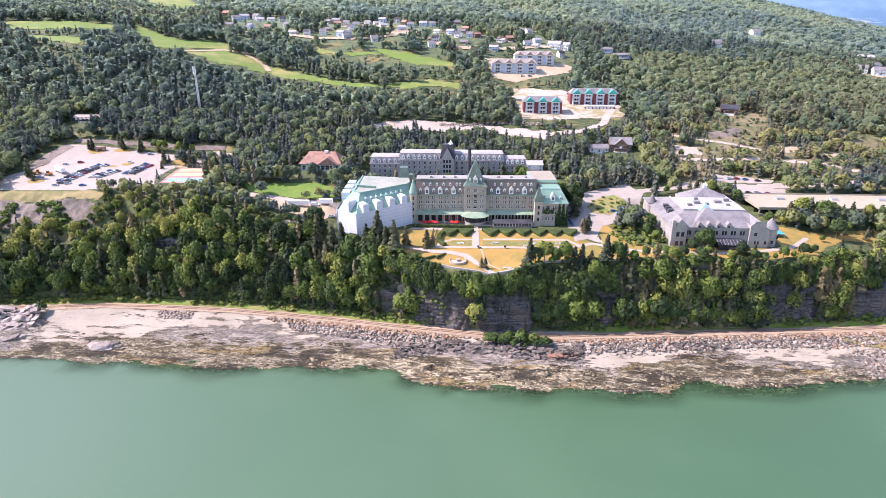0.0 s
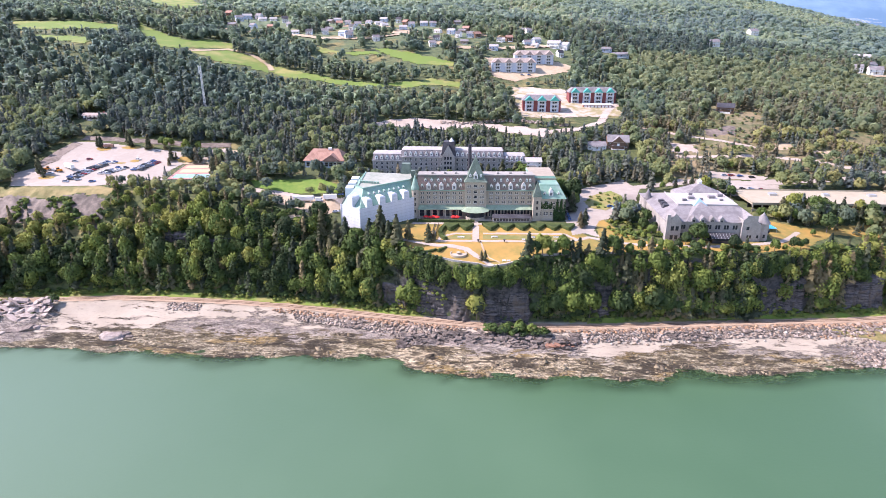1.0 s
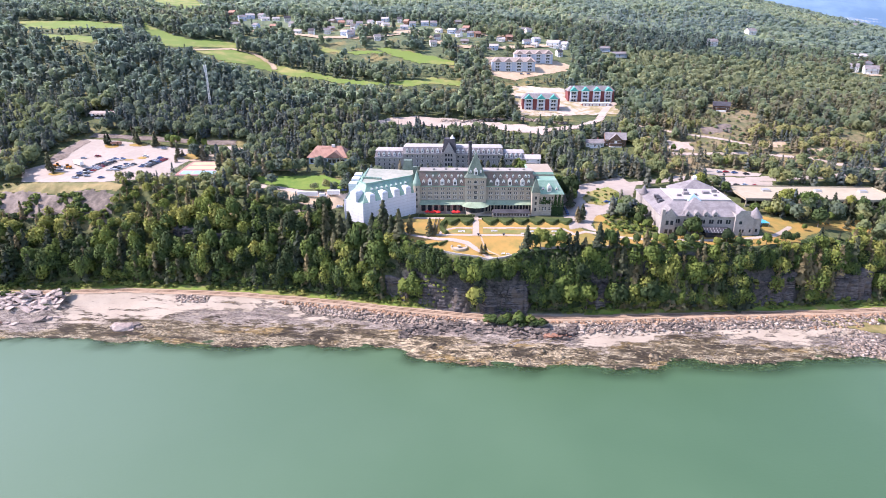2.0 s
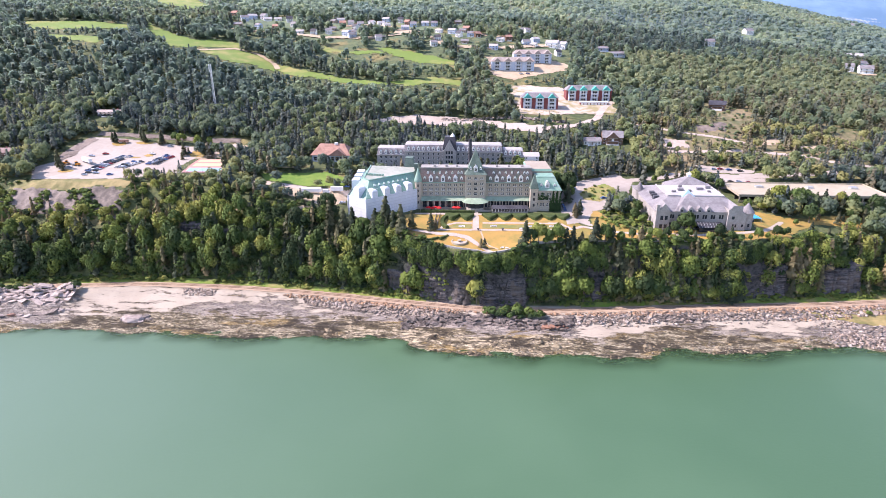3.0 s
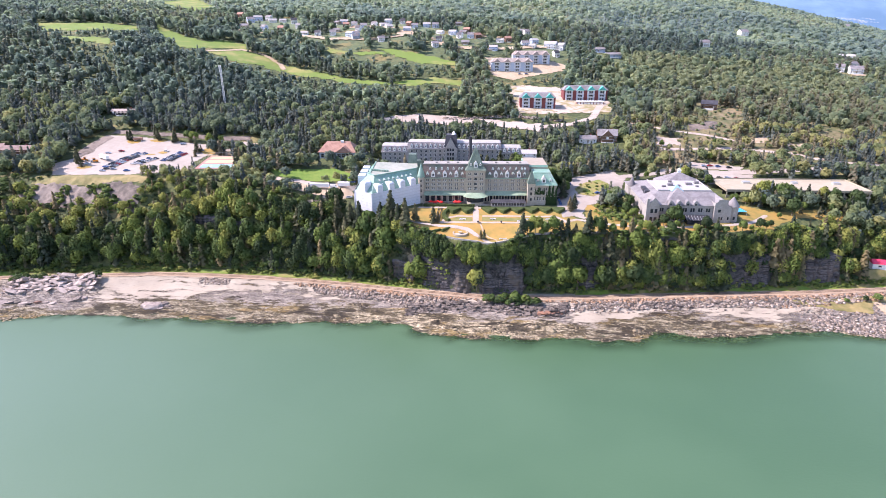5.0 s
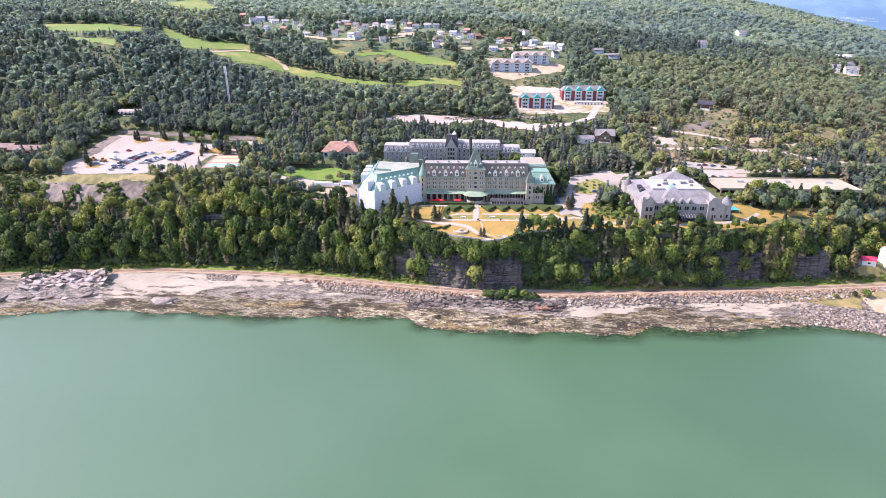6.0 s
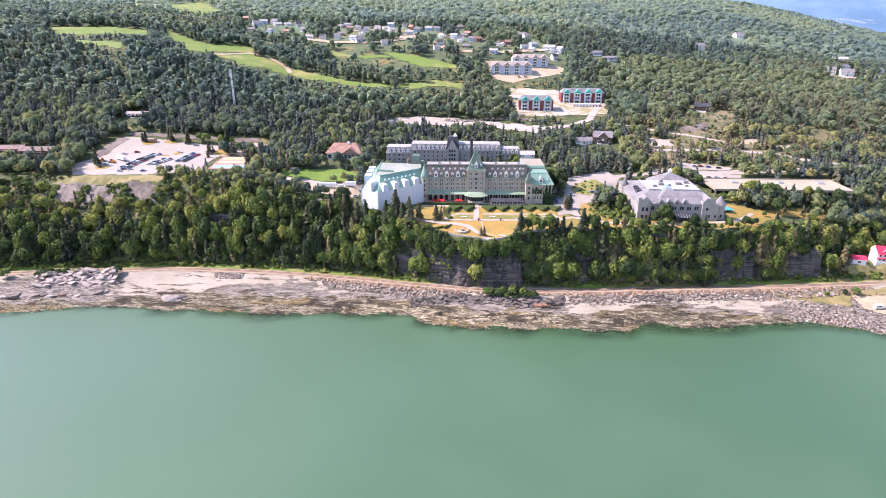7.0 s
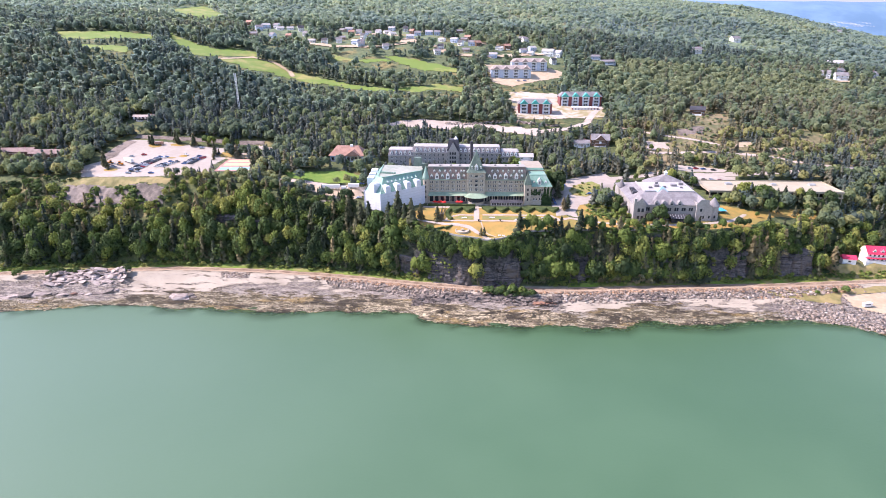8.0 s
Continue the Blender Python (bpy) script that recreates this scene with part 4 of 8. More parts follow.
ribbon("path_loop_west", [(-4, 326), (-14, 326), (-22, 322), (-23, 317)], 1.8, 0.5, 0.2, M_PATH, "pale parterre path")
ribbon("path_lower", [(-60, 322), (-51, 319.3), (-37, 312.4), (-25.5, 309), (-14.4, 308.4), (-6.4, 306), (-1.6, 301), (4.5, 294), (8, 289)], 3.2, 0.5, 0.26, M_PATH, "curving pale garden path")
ribbon("path_trodden", [(1.5, 316), (2.1, 312), (3.4, 305), (6.5, 300), (12, 293)], 1.0, 0.4, 0.22, M_SAND, "trodden track across the dry lawn")
ribbon("path_fountain", [(-31, 300.4), (-24, 296.8), (-13, 293.2), (0, 290.4), (6, 289)], 2.0, 0.5, 0.26, M_PATH, "pale path along the lower garden wall")
ribbon("path_edge", [(6, 288.6), (14, 289.8), (20, 292), (28, 295), (36, 299), (64, 302), (98, 303.5), (130, 305)], 2.2, 0.5, 0.26, M_PATH, "pale path along the cliff edge")
ribbon("path_casino", [(66, 325), (80, 318), (100, 314), (150, 315), (178, 324), (196, 342)], 3.0, 0.7, 0.26, M_PATH, "pale path before the casino")
SANDLOT = [(243, 272), (245, 288), (275, 290), (330, 292), (330, 262), (290, 250), (258, 264)]
area("beach_lot", SANDLOT, 1.0, 0.25, M_SAND, "sandy lot by the shore", 1.0)
area("meadow_shore", [(215, 306), (240, 306.5), (288, 314), (340, 322), (340, 340), (294, 327), (262, 317), (236, 312)], 1.0, 0.7, M_SHOREGRASS, "olive and golden dry grass before the shore house", 2.0)
MEADOW_BANK = [(185, 287), (212, 291), (250, 295), (300, 302), (300, 294), (246, 288.6), (237, 276), (221, 278), (202, 284)]
area("meadow_bank", MEADOW_BANK, 0.8, 0.25, M_SHOREGRASS, "dry grass strip between railway and shore stones", 2.0)

rail_line = [(x, y) for x, y in zip(RAIL_X, RAIL_Y)]
ribbon("railway_bed", rail_line, 6.5, 0.8, 0.22, M_BALLAST, "brown gravel railway bed along the shore", 0.8)
laid("verge", lambda x, y: (np.abs(x - 16) > 46) & (off_line(x, y, rail_line) < 7.6) & (y > np.interp(x, RAIL_X, RAIL_Y) + 3) & (y < np.minimum(np.interp(x, RAIL_X, RAIL_Y) + 9, np.interp(x, EDGE_X, EDGE_Y) - 7) - 1.8), (-400, 276, 400, 335), 0.8, 0.35, M_VERGE, "rough green verge beside the railway", 0.8)
rails = Shape(M_RUST)
for side in (-0.75, 0.75):
    pts = [(x, float(np.interp(x, RAIL_X, RAIL_Y)) + side) for x in range(-400, 401, 8)]
    pts = [(x, y, g(x, y - side) + 0.45) for x, y in pts]
    for a, b in zip(pts, pts[1:]):
        rails.bar(a, b, 0.07)
setting("railway_rails", rails, "pair of rusty steel rails")

# ---- trees ----


def cloud(points, normals, size, rng, squat=1.0, loose=0.4, shape=None, grain=0.65):
    """Leaf clumps as small tilted triangles at the points, with soft normals of the crown's shape: two arrays, places and normals."""
    n = len(points)
    tilt = normals + rng.normal(0, loose, (n, 3))
    tilt /= np.linalg.norm(tilt, axis=1)[:, None] + 1e-9
    side = np.cross(tilt, rng.normal(0, 1, (n, 3)))
    side /= np.linalg.norm(side, axis=1)[:, None] + 1e-9
    up = np.cross(tilt, side)
    s = (size * rng.uniform(0.65, 1.35, n))[:, None] * np.array([1, 1, squat])
    soft = normals if shape is None else shape
    soft = soft / (np.linalg.norm(soft, axis=1)[:, None] + 1e-9) + grain * tilt
    corners = np.stack([points - side * s * 0.6 - up * s * 0.4, points + side * s * 0.6 - up * s * 0.4, points + up * s * 0.75], 1).reshape(-1, 3)
    return np.stack([corners, np.repeat(soft / (np.linalg.norm(soft, axis=1)[:, None] + 1e-9), 3, 0)])


def broad_proto(n, size, seed, loose=0.4, grain=0.65, level=0.0):
    """A unit broadleaf crown, 1 high and about 1 in radius: lobes of leaves set all over a rounded, uneven body."""
    rng = np.random.default_rng(seed)
    k = 26
    t = (np.arange(k) + 0.5) / k
    up = 1 - 1.45 * t
    flat = np.sqrt(np.maximum(0, 1 - up * up))
    ang = 2.4 * np.arange(k) + rng.uniform(-0.5, 0.5, k)
    grow = rng.uniform(0.62, 1.0, k)
    lean = rng.uniform(0.8, 1.1, 2)
    mid = np.stack([0.66 * grow * flat * np.cos(ang) * lean[0], 0.66 * grow * flat * np.sin(ang) * lean[1], 0.56 + 0.29 * up * grow], 1)
    lobe = rng.uniform(0.24, 0.42, k)
    pick = rng.choice(k, n, p=lobe**2 / (lobe**2).sum())
    d = rng.normal(0, 1, (n, 3)) + 0.9 * (mid[pick] - (0, 0, 0.5)) * (1, 1, 2)
    d /= np.linalg.norm(d, axis=1)[:, None]
    reach = lobe[pick][:, None] * rng.uniform(0.7, 1.12, n)[:, None]
    p = mid[pick] + d * reach * (1, 1, 0.5)
    return cloud(p, d, size, rng, 0.42, loose, (p - (0, 0, 0.38)) * (1, 1, 1.7) + 0.45 * d + (0, 0, level), grain)


def needle_proto(n, size, seed, loose=0.4, grain=0.65, level=0.0):
    """A unit conifer crown: drooping boughs of uneven length about a stem, 1 high."""
    rng = np.random.default_rng(seed)
    k = 34
    t = np.linspace(0.06, 0.96, k) + rng.uniform(-0.02, 0.02, k)
    ang = np.arange(k) * 2.4 + rng.uniform(-0.5, 0.5, k)
    reach = (1 - t) ** 0.8 * rng.uniform(0.55, 1.15, k) + 0.05
    pick = rng.choice(k, n, p=(reach + 0.12) / (reach + 0.12).sum())
    s = rng.uniform(0.12, 1, n) ** 0.7
    a = ang[pick] + rng.normal(0, 0.28, n) * (0.4 + 0.6 * s)
    r = reach[pick] * s
    p = np.stack([r * np.cos(a), r * np.sin(a), 0.06 + 0.94 * t[pick] - 0.05 * s * s + rng.normal(0, 0.012, n)], 1)
    return cloud(p, np.stack([0.6 * np.cos(a), 0.6 * np.sin(a), 1.0 + 0 * a], 1), size, rng, 0.3, loose, np.stack([np.cos(a), np.sin(a), 0.55 + level + 0 * a], 1), grain)


def placed(protos, x, y, z, r, h, rng):
    """Prototypes set out at many places, as arrays of triangles with their normals."""
    out = []
    kind = rng.integers(0, len(protos), len(x))
    turn = rng.uniform(0, 6.28, len(x))
    for k, (proto, soft) in enumerate(protos):
        m = kind == k
        c, s = np.cos(turn[m])[:, None], np.sin(turn[m])[:, None]
        px = (proto[None, :, 0] * c - proto[None, :, 1] * s) * r[m][:, None] + x[m][:, None]
        py = (proto[None, :, 0] * s + proto[None, :, 1] * c) * r[m][:, None] + y[m][:, None]
        pz = proto[None, :, 2] * h[m][:, None] + z[m][:, None]
        nx, ny = soft[None, :, 0] * c - soft[None, :, 1] * s, soft[None, :, 0] * s + soft[None, :, 1] * c
        nz = np.broadcast_to(soft[None, :, 2], nx.shape)
        out.append((np.stack([px, py, pz], -1).reshape(-1, 3), np.stack([nx, ny, nz], -1).reshape(-1, 3), np.nonzero(m)[0], len(proto)))
    return out


def soften(me, normals):
    """Gives a mesh of leaves the soft normals of its crowns."""
    me.attributes.new("custom_normal", "FLOAT_VECTOR", "POINT").data.foreach_set("vector", np.ascontiguousarray(normals, np.float32).ravel())
    me.update()
    return me


def woods(name, protos, x, y, r, h, tint, material, label, seed):
    """Uncountable trees as one mesh, each with a tint of its own."""
    rng = np.random.default_rng(seed)
    z = ground_height(x, y) - 0.3
    groups = placed(protos, x, y, z, r, h, rng)
    verts = np.concatenate([v for v, _, _, _ in groups])
    tints = np.concatenate([np.repeat(tint[i], k) for _, _, i, k in groups])
    me = mesh_from(name, verts, np.arange(len(verts)).reshape(-1, 3), material)
    me.attributes.new("tint", "FLOAT", "POINT").data.foreach_set("value", tints.astype(np.float32))
    return tagged(new(name, soften(me, np.concatenate([n for _, n, _, _ in groups]))), label, "trees", "", "stuff")


def scatter(x0, x1, y0, y1, step, seed):
    rng = np.random.default_rng(seed)
    X, Y = np.meshgrid(np.arange(x0, x1, step), np.arange(y0, y1, step))
    return X.ravel() + rng.uniform(-0.48, 0.48, X.size) * step, Y.ravel() + rng.uniform(-0.48, 0.48, X.size) * step


HOTEL_PLOT = [(-92, 322), (-70, 318), (-44, 309), (-31, 299), (-23, 295), (-13, 291), (0, 288), (6, 286.5), (16, 288), (27, 292), (36, 296), (64, 301), (74, 318), (82, 340), (72, 360), (62, 392), (-40, 390), (-92, 388)]
OPEN_VIEW = [FAIRWAY_A, FAIRWAY_B, FAIRWAY_C, FAIRWAY_D, FAIRWAY_E, FAIRWAY_F, FAIRWAY_G, FAIRWAY_H, FAIRWAY_I, UPPER_YARD, LOWER_YARD]
CLEARED = [GRAVEL_LOT, PARKING_LOT, DRIVE, BACK_LOT_A, BACK_LOT_B, POOL_LAWN, SERVICE_YARD, HOTEL_PLOT,
           ((100, 304), (172, 306), (190, 330), (196, 352), (178, 366), (178, 398), (150, 410), (104, 400)),
           ((-82, 400), (66, 400), (66, 430), (-82, 430)), ((178, 366), (288, 368), (288, 410), (178, 410)),
           ((-140, 402), (-96, 402), (-98, 440), (-132, 440)), ((-224, 372), (-182, 374), (-188, 418), (-220, 418)),
           ((88, 464), (128, 464), (128, 492), (88, 492)), ((26, 426), (52, 426), (52, 452), (26, 452)), ((220, 554), (248, 554), (248, 588), (220, 588)), ((-346, 466), (-314, 466), (-316, 504), (-346, 504)),
           ((-428, 400), (-364, 398), (-364, 430), (-428, 430)), ((250, 300), (320, 310), (320, 350), (254, 332)), ((-325, 362), (-258, 356), (-252, 368), (-325, 374))]
SLOPE = [(-335, 346), (-300, 343), (-270, 341), (-246, 340), (-244, 360), (-262, 365), (-335, 366)]
CLEARED.append(tuple(SLOPE))
CLEARED.append(((176, 310), (190, 313), (204, 328), (222, 341), (254, 346), (262, 362), (238, 362), (216, 352), (198, 350), (180, 334)))
CLEARED += [((64, 302), (104, 304), (110, 313), (96, 326), (84, 352), (74, 348), (70, 318)), ((-325, 402), (-317, 425), (-312, 450), (-328, 456), (-340, 434), (-340, 410)), ((-325, 446), (-266, 440), (-217, 436), (-180, 420), (-178, 440), (-196, 456), (-225, 455), (-269, 460), (-322, 464))]
LINES = [([(-196, 343), (-182, 346), (-172, 341), (-156, 338), (-131, 336), (-112, 334)], 1.8), ([(-160, 371), (-137, 368), (-116, 364), (-92, 364)], 5), ([(62, 512), (90, 520), (112, 540), (124, 575), (136, 600)], 7), ([(116, 412), (150, 424), (200, 422), (260, 428), (330, 436)], 7)]
FAR_SPOTS = ((606, 1006), (490, 815), (540, 862), (507, 800), (351, 937), (940, 1612), (477, 1100), (583, 850))
HOUSES = FAR_SPOTS + ((233, 572), (178, 774), (160, 790)) + WHITE_HOUSES + BLUE_HOUSES + BROWN_HOUSES + BIG_WHITE


def bare_cliff(x, y):
    """Where a cliff stands free of trees."""
    bare = np.zeros(np.shape(x), bool)
    for x0, x1, y0, y1, z1 in CLIFFS:
        yb = y0 + (y1 - y0) * (x - x0) / (x1 - x0)
        bare |= (x > x0 + 0.5) & (x < x1 - 0.5) & (y > yb - (4 if x0 < -100 else 9)) & (y < yb + (2 if x0 < -100 else 4))
    return bare & (rumple(x, y, 7, 181) > -0.55)


def wooded(x, y, seed):
    """Keeps the places where trees grow."""
    rng = np.random.default_rng(seed)
    s, r, e, ez = lines(x)
    keep = (y > np.maximum(np.minimum(r + 8, e - 8.5), r + 4)) & (np.abs(x) < 0.88 * (y + 95))
    for poly in CLEARED:
        keep &= ~inside(x, y, tuple(poly))
    for poly in OPEN_VIEW:
        for back in (0, 9, 18):
            keep &= ~inside(x * (1 + back / y), y + back, tuple(poly))
    for back in (9, 18):
        keep &= ~inside(x * (1 + back / y), y + back, tuple(GRAVEL_LOT)) | (rng.uniform(0, 1, len(x)) < 0.15)
    for poly in CLEARINGS:
        for back in (0, 7):
            keep &= ~inside(x * (1 + back / y) + 3 * rumple(x, y, 14, 71), y + back + 3 * rumple(x, y, 14, 73), poly) | (rng.uniform(0, 1, len(x)) < 0.07)
    for line in (SLOPE_TRACK, LOW_TRACK):
        for back in (0, 7):
            keep &= (off_line(x * (1 + back / y), y + back, line) > 3.2) | (rumple(x, y, 16, 183) > 0.15)
    keep &= ~bare_cliff(x, y)
    for line, w in LINES:
        keep &= off_line(x, y, line) > w
    for hx, hy in HOUSES:
        keep &= np.hypot((x - hx) / 12, (y - hy + 15) / 29) > 1
    for hx, hy, rx, ry in ((-94, 846, 27, 24), (-165, 890, 38, 16), (20, 840, 20, 16)):
        keep &= (np.hypot((x - hx) / rx, (y - hy + 8) / ry) > 1) | (rumple(x, y, 12, 187) > 0.3)
    keep &= ~((y > 690) & (y < 940) & (np.abs(x / y + 0.12) < 0.27) & (rumple(x, y, 38, 83) > 0.22))
    scrub = (x > 140) & (y > 425) & (y < 520)
    keep &= ~scrub | (rumple(x, y, 24, 79) > -0.65)
    return keep


def conifer_share(x, y):
    base = np.where(y < 345, np.where(x > 20, 0.52, 0.40), 0.42) + 0.25 * rumple(x, y, 60, 89)
    base = np.where((y > 395) & (y < 640) & (x < 130), base + 0.12, base)
    base = np.where((x > 135) & (y > 425) & (y < 540), 0.68, base)
    base = np.where((np.abs(x - 10) < 115) & (y > 425) & (y < 512), 0.74, base)
    base = np.where(y > 1000, base * 0.6, base)
    base = np.where(inside(x + 20 * rumple(x, y, 60, 111), y, BROWN_BAND), 0.6, base)
    base = np.where(inside(x + 30 * rumple(x, y, 60, 113), y + 20 * rumple(x, y, 60, 115), LIGHT_BAND), 0.12, base)
    return np.where(inside(x + 40 * rumple(x, y, 90, 117), y + 30 * rumple(x, y, 90, 119), DARK_BAND), 0.72, base)


BROAD_MID = [broad_proto(180, 0.32, 100 + i, 0.3, 0.5, 0.25) for i in range(6)]
NEEDLE_MID = [needle_proto(120, 0.47, 200 + i, 0.3, 0.5, 0.4) for i in range(6)]
BROAD_LOW = [broad_proto(56, 0.54, 300 + i, 0.25, 0.22, 0.7) for i in range(6)]
NEEDLE_LOW = [needle_proto(46, 0.72, 400 + i, 0.22, 0.25, 0.9) for i in range(6)]
BROAD_FINE = [broad_proto(470, 0.166, 600 + i, 0.6) for i in range(9)]
NEEDLE_FINE = [needle_proto(260, 0.32, 700 + i) for i in range(6)]
BROAD_FAR = [broad_proto(18, 0.86, 500 + i, 0.2, 0.12, 0.9) for i in range(6)]

for name, x0, x1, y0, y1, step, seed, sets, sizes in (
        ("cliff_woods", -440, 420, 285, 372, 3.9, 1, (BROAD_FINE, NEEDLE_FINE), (7.5, 14)),
        ("plateau_woods", -560, 520, 345, 520, 5.2, 2, (BROAD_MID, NEEDLE_MID), (7.5, 14)),
        ("hillside_woods", -960, 960, 520, 960, 7.6, 3, (BROAD_LOW, NEEDLE_LOW), (9, 16)),
        ("far_woods", -2400, 1900, 960, 2350, 13.4, 4, (BROAD_FAR, [p[:, :54] for p in NEEDLE_LOW]), (9, 14))):
    x, y = scatter(x0, x1, y0, y1, step, seed)
    s, r, e, ez = lines(x)
    if name == "cliff_woods":
        draw = np.random.default_rng(77)
        x = draw.uniform(-400, 340, 2600)
        s, r, e, ez = lines(x)
        climb = draw.uniform(0, 1, len(x)) ** 1.5
        foot = np.maximum(np.minimum(r + 8.5, e - 8.0), r + 4.6)
        y = foot + climb * np.maximum(e + 2 - foot, 2.0)
        m = (x < 60) | (rumple(x, y, 9, 189) + draw.uniform(-0.5, 0.5, len(x)) > -0.2)
    else:
        m = y > e + 3
    m &= wooded(x, y, seed + 40)
    x, y = x[m], y[m]
    rng = np.random.default_rng(seed + 60)
    needle = rng.uniform(0, 1, len(x)) < conifer_share(x, y)
    h = rng.uniform(*sizes, len(x)) * (1 + 0.22 * rumple(x, y, 30, 97))
    if name == "cliff_woods":
        s, r, e, ez = lines(x)
        room = ez - ground_height(x, y) + np.where((x > -250) & (x < -50) | (x > 195), 7.0, np.where(x < 75, -2.5, 1.0)) + rng.uniform(-5.0, np.where((x > -50) & (x < 75), 2.5, 4.0), len(x))
        h = np.maximum(np.minimum(h * rng.choice((0.6, 0.85, 1.1, 1.4), len(x)) * rng.uniform(0.85, 1.2, len(x)), room), 2.6)
    dry = (x > 140) & (y > 420) & (y < 535)
    h = np.where(dry, h * 0.75, h)
    for poly in CLEARINGS:
        for back in (20, 27):
            h = np.where(inside(x * (1 + back / y), y + back, poly), h * 0.6, h)
    h = np.where((np.abs(x - 233 * y / 560) < 26) & (y > 470) & (y < 556), h * 0.55, h)
    for poly in OPEN_VIEW:
        front = np.zeros(len(x), bool)
        for back in (25, 33, 41, 49, 57):
            front |= inside(x * (1 + back / y), y + back, tuple(poly))
        h = np.where(front, h * 0.5, h)
    for hx, hy in WHITE_HOUSES + BLUE_HOUSES + BROWN_HOUSES + BIG_WHITE:
        h = np.where((np.abs(x - hx * y / hy) < 8) & (y > hy - 62) & (y < hy), h * 0.62, h)
    for hx, hy in FAR_SPOTS:
        for back in (34, 50, 66, 82):
            h = np.where((np.abs(x * (1 + back / y) - hx) < 15) & (np.abs(y + back - hy) < 9), h * 0.4, h)
    h = np.where((x > -168) & (x < -92) & (y > 335) & (y < 376), h * 0.7, h)
    h = np.where((x > 78) & (x < 128) & (y > 436) & (y < 472), h * 0.55, h)
    h = np.where((x < -215) & (y > 324) & (y < 348), h * 0.72, h)
    h = np.where((x > -264) & (x < -180) & (y > 338) & (y < 384), h * 0.72, h)
    light = 0.42 * inside(x + 30 * rumple(x, y, 60, 113), y + 20 * rumple(x, y, 60, 115), LIGHT_BAND) - 0.25 * inside(x + 40 * rumple(x, y, 90, 117), y + 30 * rumple(x, y, 90, 119), DARK_BAND)
    brown = inside(x + 20 * rumple(x, y, 60, 111), y, BROWN_BAND)
    tint = np.clip(0.5 + light - 0.14 * ((np.abs(x - 10) < 115) & (y > 425) & (y < 512)) + 0.42 * (brown | dry & (rumple(x, y, 20, 121) > 0.1)) - 0.13 * ((x < -55) & (y < 326)) + 0.3 * ((x < -150) & (y > 330) & (y < 372)) + 0.2 * ((x < -205) & (y > 322) & (y < 350)) + 0.10 * ((x > 80) & (y < 330)) + 0.34 * rumple(x, y, 45, 101) + np.where(y > 420, 0.4, 0.1) * rumple(x, y * 0.6, 150, 107, 2) + rng.normal(0, 1, len(x)) * np.where(y > 900, 0.1, np.where(y > 420, 0.17, 0.36)), 0, 1)
    wide = 1.35 if name == "far_woods" else 1.0
    # leaf colours step paler and bluer with distance, in place of real haze
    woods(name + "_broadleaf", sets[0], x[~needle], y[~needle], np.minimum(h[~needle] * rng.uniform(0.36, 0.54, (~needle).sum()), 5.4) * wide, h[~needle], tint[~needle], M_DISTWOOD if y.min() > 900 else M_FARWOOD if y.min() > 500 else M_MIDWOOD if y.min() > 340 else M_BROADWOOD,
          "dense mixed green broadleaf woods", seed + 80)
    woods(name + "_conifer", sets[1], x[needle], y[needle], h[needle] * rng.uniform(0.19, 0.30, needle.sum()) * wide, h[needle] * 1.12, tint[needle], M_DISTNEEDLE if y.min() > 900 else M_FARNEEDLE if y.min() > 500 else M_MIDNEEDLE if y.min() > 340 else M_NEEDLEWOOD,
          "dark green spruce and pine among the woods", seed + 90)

draw = np.random.default_rng(171)
x = draw.uniform(-390, 330, 2300)
s, r, e, ez = lines(x)
y = r + 8 + draw.uniform(0, 1, len(x)) ** 1.4 * (e - r - 6)
m = wooded(x, y, 172)
h = draw.uniform(1.6, 4.2, len(x))
woods("cliff_undergrowth", [broad_proto(46, 0.58, 800 + i, 0.3) for i in range(5)], x[m], y[m], h[m] * 0.75, h[m], np.clip(draw.normal(0.28, 0.2, m.sum()), 0, 1), M_BROADWOOD, "low leafy undergrowth on the cliff", 173)

# trees that root on the brow of the cliffs and lean out over the bare faces
draw = np.random.default_rng(271)
x = np.concatenate([np.concatenate([draw.uniform(-66, 78, 330), draw.uniform(-9, 22, 60)]), draw.uniform(150, 252, 190)])
s, r, e, ez = lines(x)
y = e - draw.uniform(0.1, 1, len(x)) * np.where(x < 100, np.where(np.abs(x - 6) < 16, 2.0, 5.0), 9.0)
z = ground_height(x, y)
m = (z > np.where(x < 100, 21, 23)) & (y > r + 4)
x, y, z, ez = x[m], y[m], z[m], ez[m]
h = np.clip(ez - z + draw.uniform(-4.5, 1.6, len(x)), 2.4, 12) * np.where(x > 100, 1.15, 1.0)
spruce = draw.uniform(0, 1, len(x)) < 0.3
tint = np.clip(0.42 + 0.3 * rumple(x, y, 14, 273) + draw.normal(0, 0.22, len(x)), 0, 1)
woods("brow_woods_broadleaf", BROAD_FINE, x[~spruce], y[~spruce], np.clip(h[~spruce] * 0.42, 1.7, 3.6), h[~spruce], tint[~spruce], M_BROADWOOD, "green broadleaf trees on the brow of the cliff", 274)
woods("brow_woods_conifer", NEEDLE_FINE, x[spruce], y[spruce], np.clip(h[spruce] * 0.27, 1.2, 2.6), h[spruce] * 1.1, tint[spruce], M_NEEDLEWOOD, "dark green spruce on the brow of the cliff", 275)

# ---- hotel ----
hotel = thing("grand_hotel", pose(0, 355, 44, 0, 0, 2.3), "long stone chateau-style hotel with green copper roofs and central spire", "hotel")
into_hotel = hotel.matrix_basis.inverted()


def hotel_plan(x, y):
    p = into_hotel @ Vector((x, y, 0))
    return (p.x, p.y)


